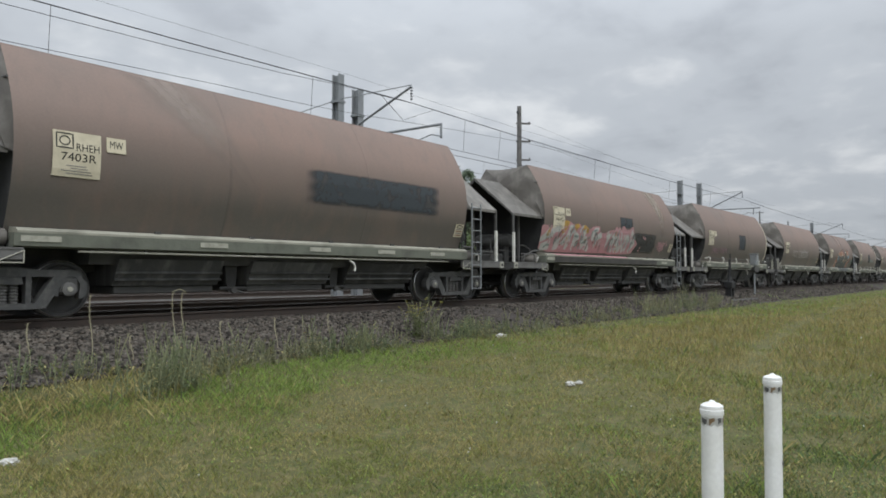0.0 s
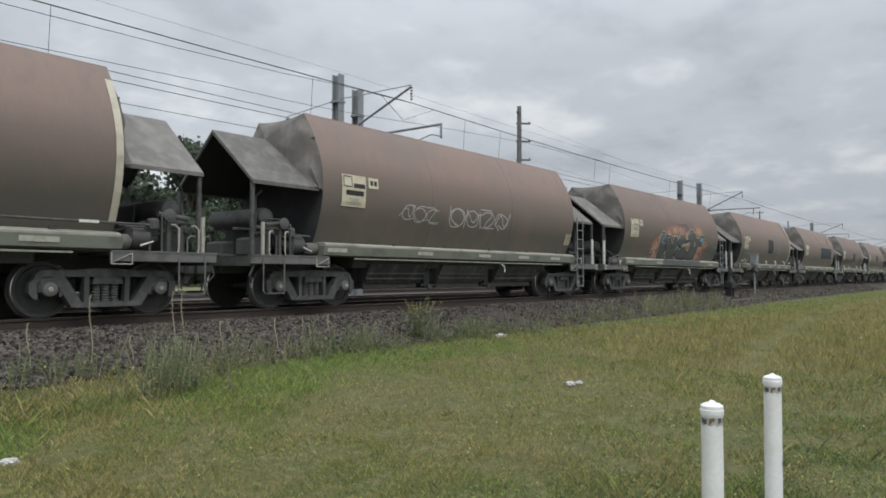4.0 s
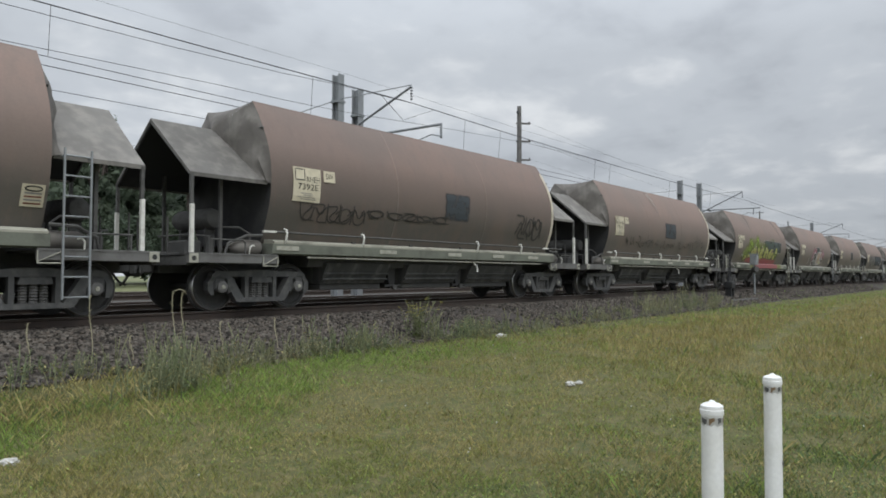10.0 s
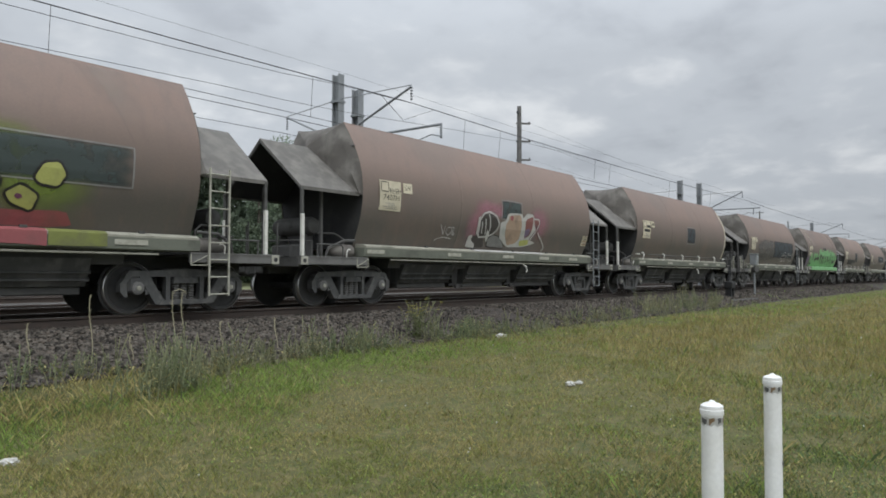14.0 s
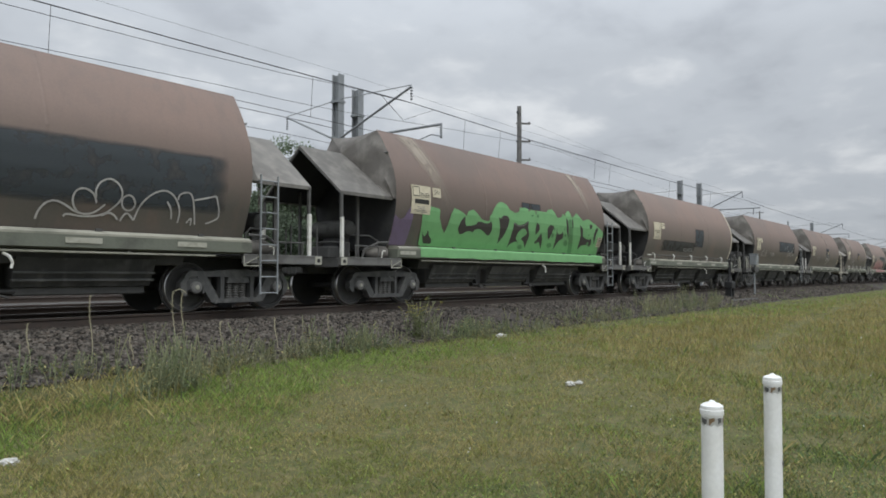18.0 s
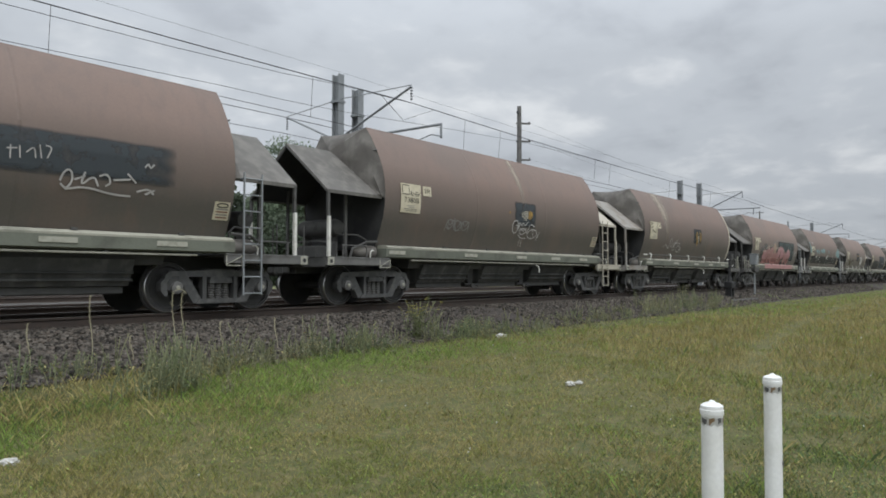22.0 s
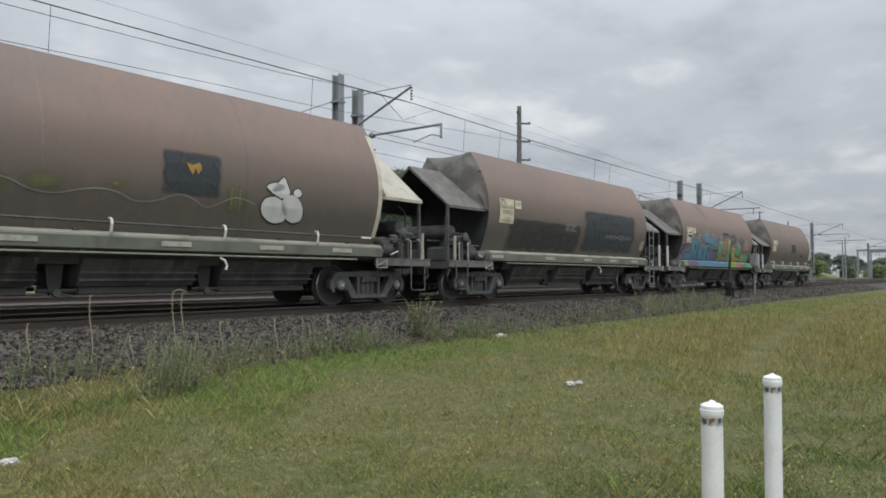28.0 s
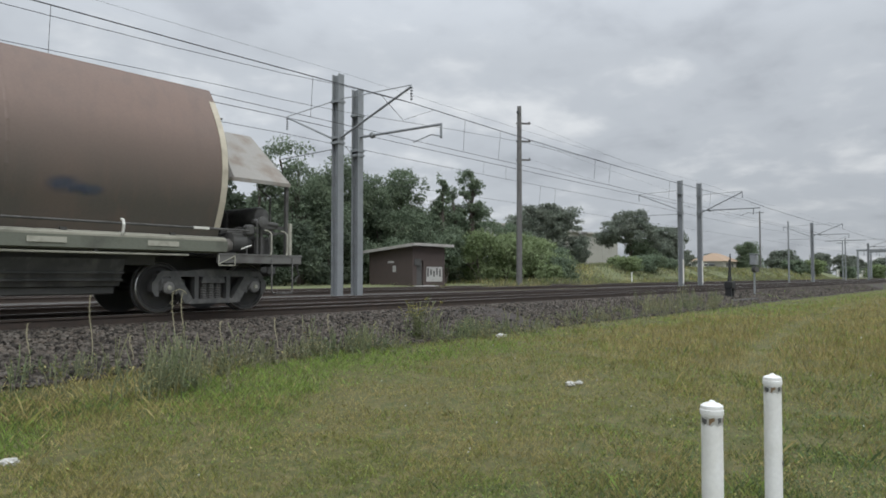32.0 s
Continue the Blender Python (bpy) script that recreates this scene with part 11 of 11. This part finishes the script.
    p.letter([(-0.4, 1.84), (-0.39, 2.42), (0.18, 2.46), (0.23, 2.1), (0.33, 1.98), (0.18, 1.85), (0.08, 1.78), (-0.14, 1.79)], MINT_PAINT, BLACK_PAINT, 0.09, CREAM_PAINT, 0.14)
    p.letter([(0.06, 1.75), (0.24, 1.81), (0.48, 1.45), (-0.02, 1.44)], LIME_PAINT, BLACK_PAINT, 0.09, CREAM_PAINT, 0.14)
    p.letter([(0.45, 1.82), (0.45, 2.48), (0.98, 2.48), (0.91, 2.08), (0.93, 1.75), (0.48, 1.75)], ROSE_PAINT, BLACK_PAINT, 0.09, CREAM_PAINT, 0.14)
    p.letter([(1.03, 2.56), (1.46, 2.53), (1.26, 2.24), (1.12, 1.9), (1.04, 1.75), (0.99, 1.96), (1.02, 2.28)], YELLOW_PAINT, BLACK_PAINT, 0.09, CREAM_PAINT, 0.14)
    p.letter([(1.2, 1.78), (1.3, 2.04), (1.53, 2.14), (1.65, 1.93), (1.6, 1.76), (1.87, 1.47), (1.5, 1.46), (1.45, 1.64)], MINT_PAINT, BLACK_PAINT, 0.09, CREAM_PAINT, 0.14)
    p.letter([(0.68, 1.68), (1.09, 1.68), (1.46, 1.46), (0.82, 1.46)], ROSE_PAINT, BLACK_PAINT, 0.09, CREAM_PAINT, 0.14)
    p.letter([(1.95, 1.48), (1.82, 2.17), (2.31, 2.19), (2.46, 1.91), (2.79, 1.48), (2.46, 1.49), (2.14, 1.81), (2.17, 1.48)], YELLOW_PAINT, BLACK_PAINT, 0.09, CREAM_PAINT, 0.14)
    p.letter([(2.61, 1.81), (2.6, 2.39), (3.32, 2.26), (3.33, 1.96), (3.29, 1.7), (3.03, 1.77)], MINT_PAINT, BLACK_PAINT, 0.09, CREAM_PAINT, 0.14)
    p.letter([(2.7, 1.7), (3.11, 1.69), (3.57, 1.51), (2.88, 1.48)], YELLOW_PAINT, BLACK_PAINT, 0.09, CREAM_PAINT, 0.14)
    p.letter([(3.66, 2.28), (4.62, 2.41), (4.68, 2.1), (3.82, 1.99)], ROSE_PAINT, BLACK_PAINT, 0.09, CREAM_PAINT, 0.14)
    p.letter([(3.84, 1.94), (4.8, 1.83), (4.97, 1.49), (4.37, 1.47)], MINT_PAINT, BLACK_PAINT, 0.09, CREAM_PAINT, 0.14)
    p.letter([(3.63, 1.48), (3.72, 1.89), (4.12, 1.79), (4.32, 1.47)], YELLOW_PAINT, BLACK_PAINT, 0.09, CREAM_PAINT, 0.14)
    p.fill([(-0.07, 2.2), (-0.11, 2.1), (-0.24, 2.09), (-0.33, 2.18), (-0.28, 2.28), (-0.15, 2.29)], ROSE_PAINT, 6)
    p.fill([(2.94, 2.11), (2.9, 2.02), (2.77, 2.01), (2.68, 2.09), (2.73, 2.18), (2.86, 2.19)], ROSE_PAINT, 6)
    p.fill([(2.23, 2.01), (2.21, 1.91), (2.09, 1.9), (1.99, 1.99), (2.03, 2.09), (2.15, 2.1)], ROSE_PAINT, 6)
    p.fill([(0.82, 2.18), (0.78, 2.09), (0.67, 2.08), (0.6, 2.16), (0.64, 2.25), (0.75, 2.26)], ORANGE_PAINT, 6)
    p.fill([(-3.88, 1.98), (-3.92, 1.88), (-4.05, 1.87), (-4.13, 1.96), (-4.09, 2.07), (-3.96, 2.08)], SKY_PAINT, 6)
    p.fill([(-2.12, 2.01), (-2.16, 1.93), (-2.28, 1.92), (-2.36, 1.99), (-2.32, 2.07), (-2.2, 2.08)], SKY_PAINT, 6)
    p.stroke([(-4.27, 2.44), (-4.08, 2.21), (-3.95, 2.43)], CREAM_PAINT, 0.022, 6)
    p.stroke([(-3.6, 2.44), (-3.16, 2.49)], CREAM_PAINT, 0.022, 6)
    p.stroke([(-3.09, 2.13), (-2.76, 2.14)], CREAM_PAINT, 0.022, 6)
    p.stroke([(-2.48, 2.15), (-2.11, 2.15)], CREAM_PAINT, 0.022, 6)
    p.stroke([(-2.61, 2.57), (-2.15, 2.72), (-1.87, 2.54)], CREAM_PAINT, 0.022, 6)
    p.stroke([(-1.45, 2.58), (-1.3, 2.52)], CREAM_PAINT, 0.022, 6)
    p.stroke([(-0.37, 2.38), (0.14, 2.41)], CREAM_PAINT, 0.022, 6)
    p.stroke([(1.85, 2.13), (2.3, 2.15)], CREAM_PAINT, 0.022, 6)
    p.stroke([(2.63, 2.35), (3.28, 2.23)], CREAM_PAINT, 0.022, 6)
    p.stroke([(-0.2, 2.57), (-0.07, 2.63)], WHITE_PAINT, 0.03, 4)
    p.stroke([(-0.17, 2.62), (-0, 2.65)], WHITE_PAINT, 0.03, 4)
    p.stroke([(4.1, 2.54), (4.35, 2.59)], WHITE_PAINT, 0.03, 4)
    sill_paint(w, -3.6, 0.9, DEEPBLUE_PAINT)
    sill_paint(w, 0.92, 2.2, LIME_PAINT)
    sill_paint(w, 2.22, 3.4, ROSE_PAINT)
    sill_paint(w, 3.42, 4.9, MINT_PAINT)
    sill_paint(w, -4.9, -3.62, SPRAY_PURPLE)


def paint_x(w):
    patch(w, -0.24, 1.04, 2.2, 2.78, PATCH_BLUE, None)
    mist(w, [(2.62, 2.08, 0.34, 0.16), (2.98, 2.03, 0.30, 0.11)], BLUE_MIST, 0.6)
    tag(w, -4.35, -3.5, 2.42, 2.58, GREYLINE, 2, 0.02)

PAINT_JOBS = {1: paint_a, 2: paint_b, 3: paint_c, 4: paint_d, 5: paint_e, 6: paint_f, 7: paint_g, 8: paint_h, 9: paint_i, 10: paint_j, 11: paint_k, 12: paint_l, 13: paint_m, 14: paint_n, 15: paint_o, 16: paint_p, 17: paint_q, 18: paint_r, 19: paint_s, 20: paint_t, 21: paint_u, 22: paint_v, 23: paint_w, 24: paint_x}

PLATES = {1: ("7403R", "MW", 2), 2: ("7404D", "SW", 1), 3: ("7405M", "CW", 2), 5: ("7395X", "SW", 1), 6: ("7396A", "GW", 2), 7: ("7393N", "CW", 1), 8: ("7392E", "SW", 1), 9: ("7391S", "MW", 2),
          10: ("7406V", "MW", 2), 11: ("7407H", "SW", 1), 13: ("7382T", "MW", 1), 15: ("7384Y", "CW", 0), 16: ("7379F", "MW", 2), 17: ("7380B", "SW", 1), 18: ("7381K", "CW", 2), 19: ("7409C", "MW", 1),
          21: ("7411H", "CW", 2), 22: ("7397D", "MW", 2), 24: ("7399V", "CW", 2)}


def finish_train():
    for i, w in enumerate(WAGONS):
        number, code, logo = PLATES.get(i, ("", "SW" if i in (14, 23) else "", 1))
        number_plates(w, number, code, logo, "E" if i in (15, 18) else "RHEH")
        if TRAIN[i] in ("braked", "middle") and i not in (5, 10, 13, 19, 23):
            hazard_plate(w)
        if i in PAINT_JOBS:
            PAINT_JOBS[i](w)
    # one pair of ends is freshly painted cream and pale grey
    for i, sign, mat in ((17, 1, PALE_CANOPY), (18, -1, FRESH_GREY), (20, 1, FRESH_GREY), (24, 1, FRESH_GREY), (21, 1, PALE_CANOPY)):
        for ob in WAGONS[i].children_recursive:
            kind = ob.name.split(".")[0]
            if kind in ("end_cover", "ladder", "rung", "platform_sill", "headstock", "corner_post") and ob.type == "MESH":
                xs = [v.co.x for v in ob.data.vertices]
                if sum(xs) / len(xs) * sign > 0 and (kind == "end_cover" or i in (17, 18)):
                    ob.data = ob.data.copy()
                    for k in range(len(ob.data.materials)):
                        ob.data.materials[k] = mat
    # two ladders are painted white
    for i in (10, 23):
        for ob in WAGONS[i].children_recursive:
            if ob.name.split(".")[0] in ("ladder", "rung"):
                ob.data = ob.data.copy()
                ob.data.materials[0] = PADS
    tagged(WAGONS[14], "rust-brown coal hopper wagon covered in bright green graffiti")
    tagged(WAGONS[23], "rust-brown coal hopper wagon with blue and many-coloured graffiti")
    tagged(WAGONS[5], "rust-brown coal hopper wagon with grey orange-edged graffiti")
    tagged(WAGONS[10], "rust-brown coal hopper wagon with yellow and crimson graffiti")
    tagged(WAGONS[19], "rust-brown coal hopper wagon with rose-pink graffiti")
    tagged(WAGONS[2], "rust-brown coal hopper wagon with faded pink graffiti")
    tagged(WAGONS[24], "last coal hopper wagon, rust-brown with bulging sides")


finish_train()


def motions():
    for i, w in enumerate(WAGONS):
        walk(w, [(t, pose(wagon_x(i, t), TRACK_Y, 0)) for t in range(33)])
    # all wheels turn alike: one set of keys, shared
    rows = []
    for n in range(32 * FPS + 1):
        a = (travelled(n / FPS) - travelled(0)) * 15.0 / WHEEL_R
        rows.append((n / FPS, Matrix.Rotation(-a, 4, "Y")))
    lead = None
    for w in WAGONS:
        for ob in w.children_recursive:
            if ob.name.split(".")[0] == "wheelset":
                if lead is None:
                    lead = ob
                    walk(lead, rows)
                else:
                    ob.rotation_mode = "QUATERNION"
                    ob.animation_data_create()
                    ob.animation_data.action = lead.animation_data.action
                    ob.animation_data.action_slot = lead.animation_data.action_slot


motions()
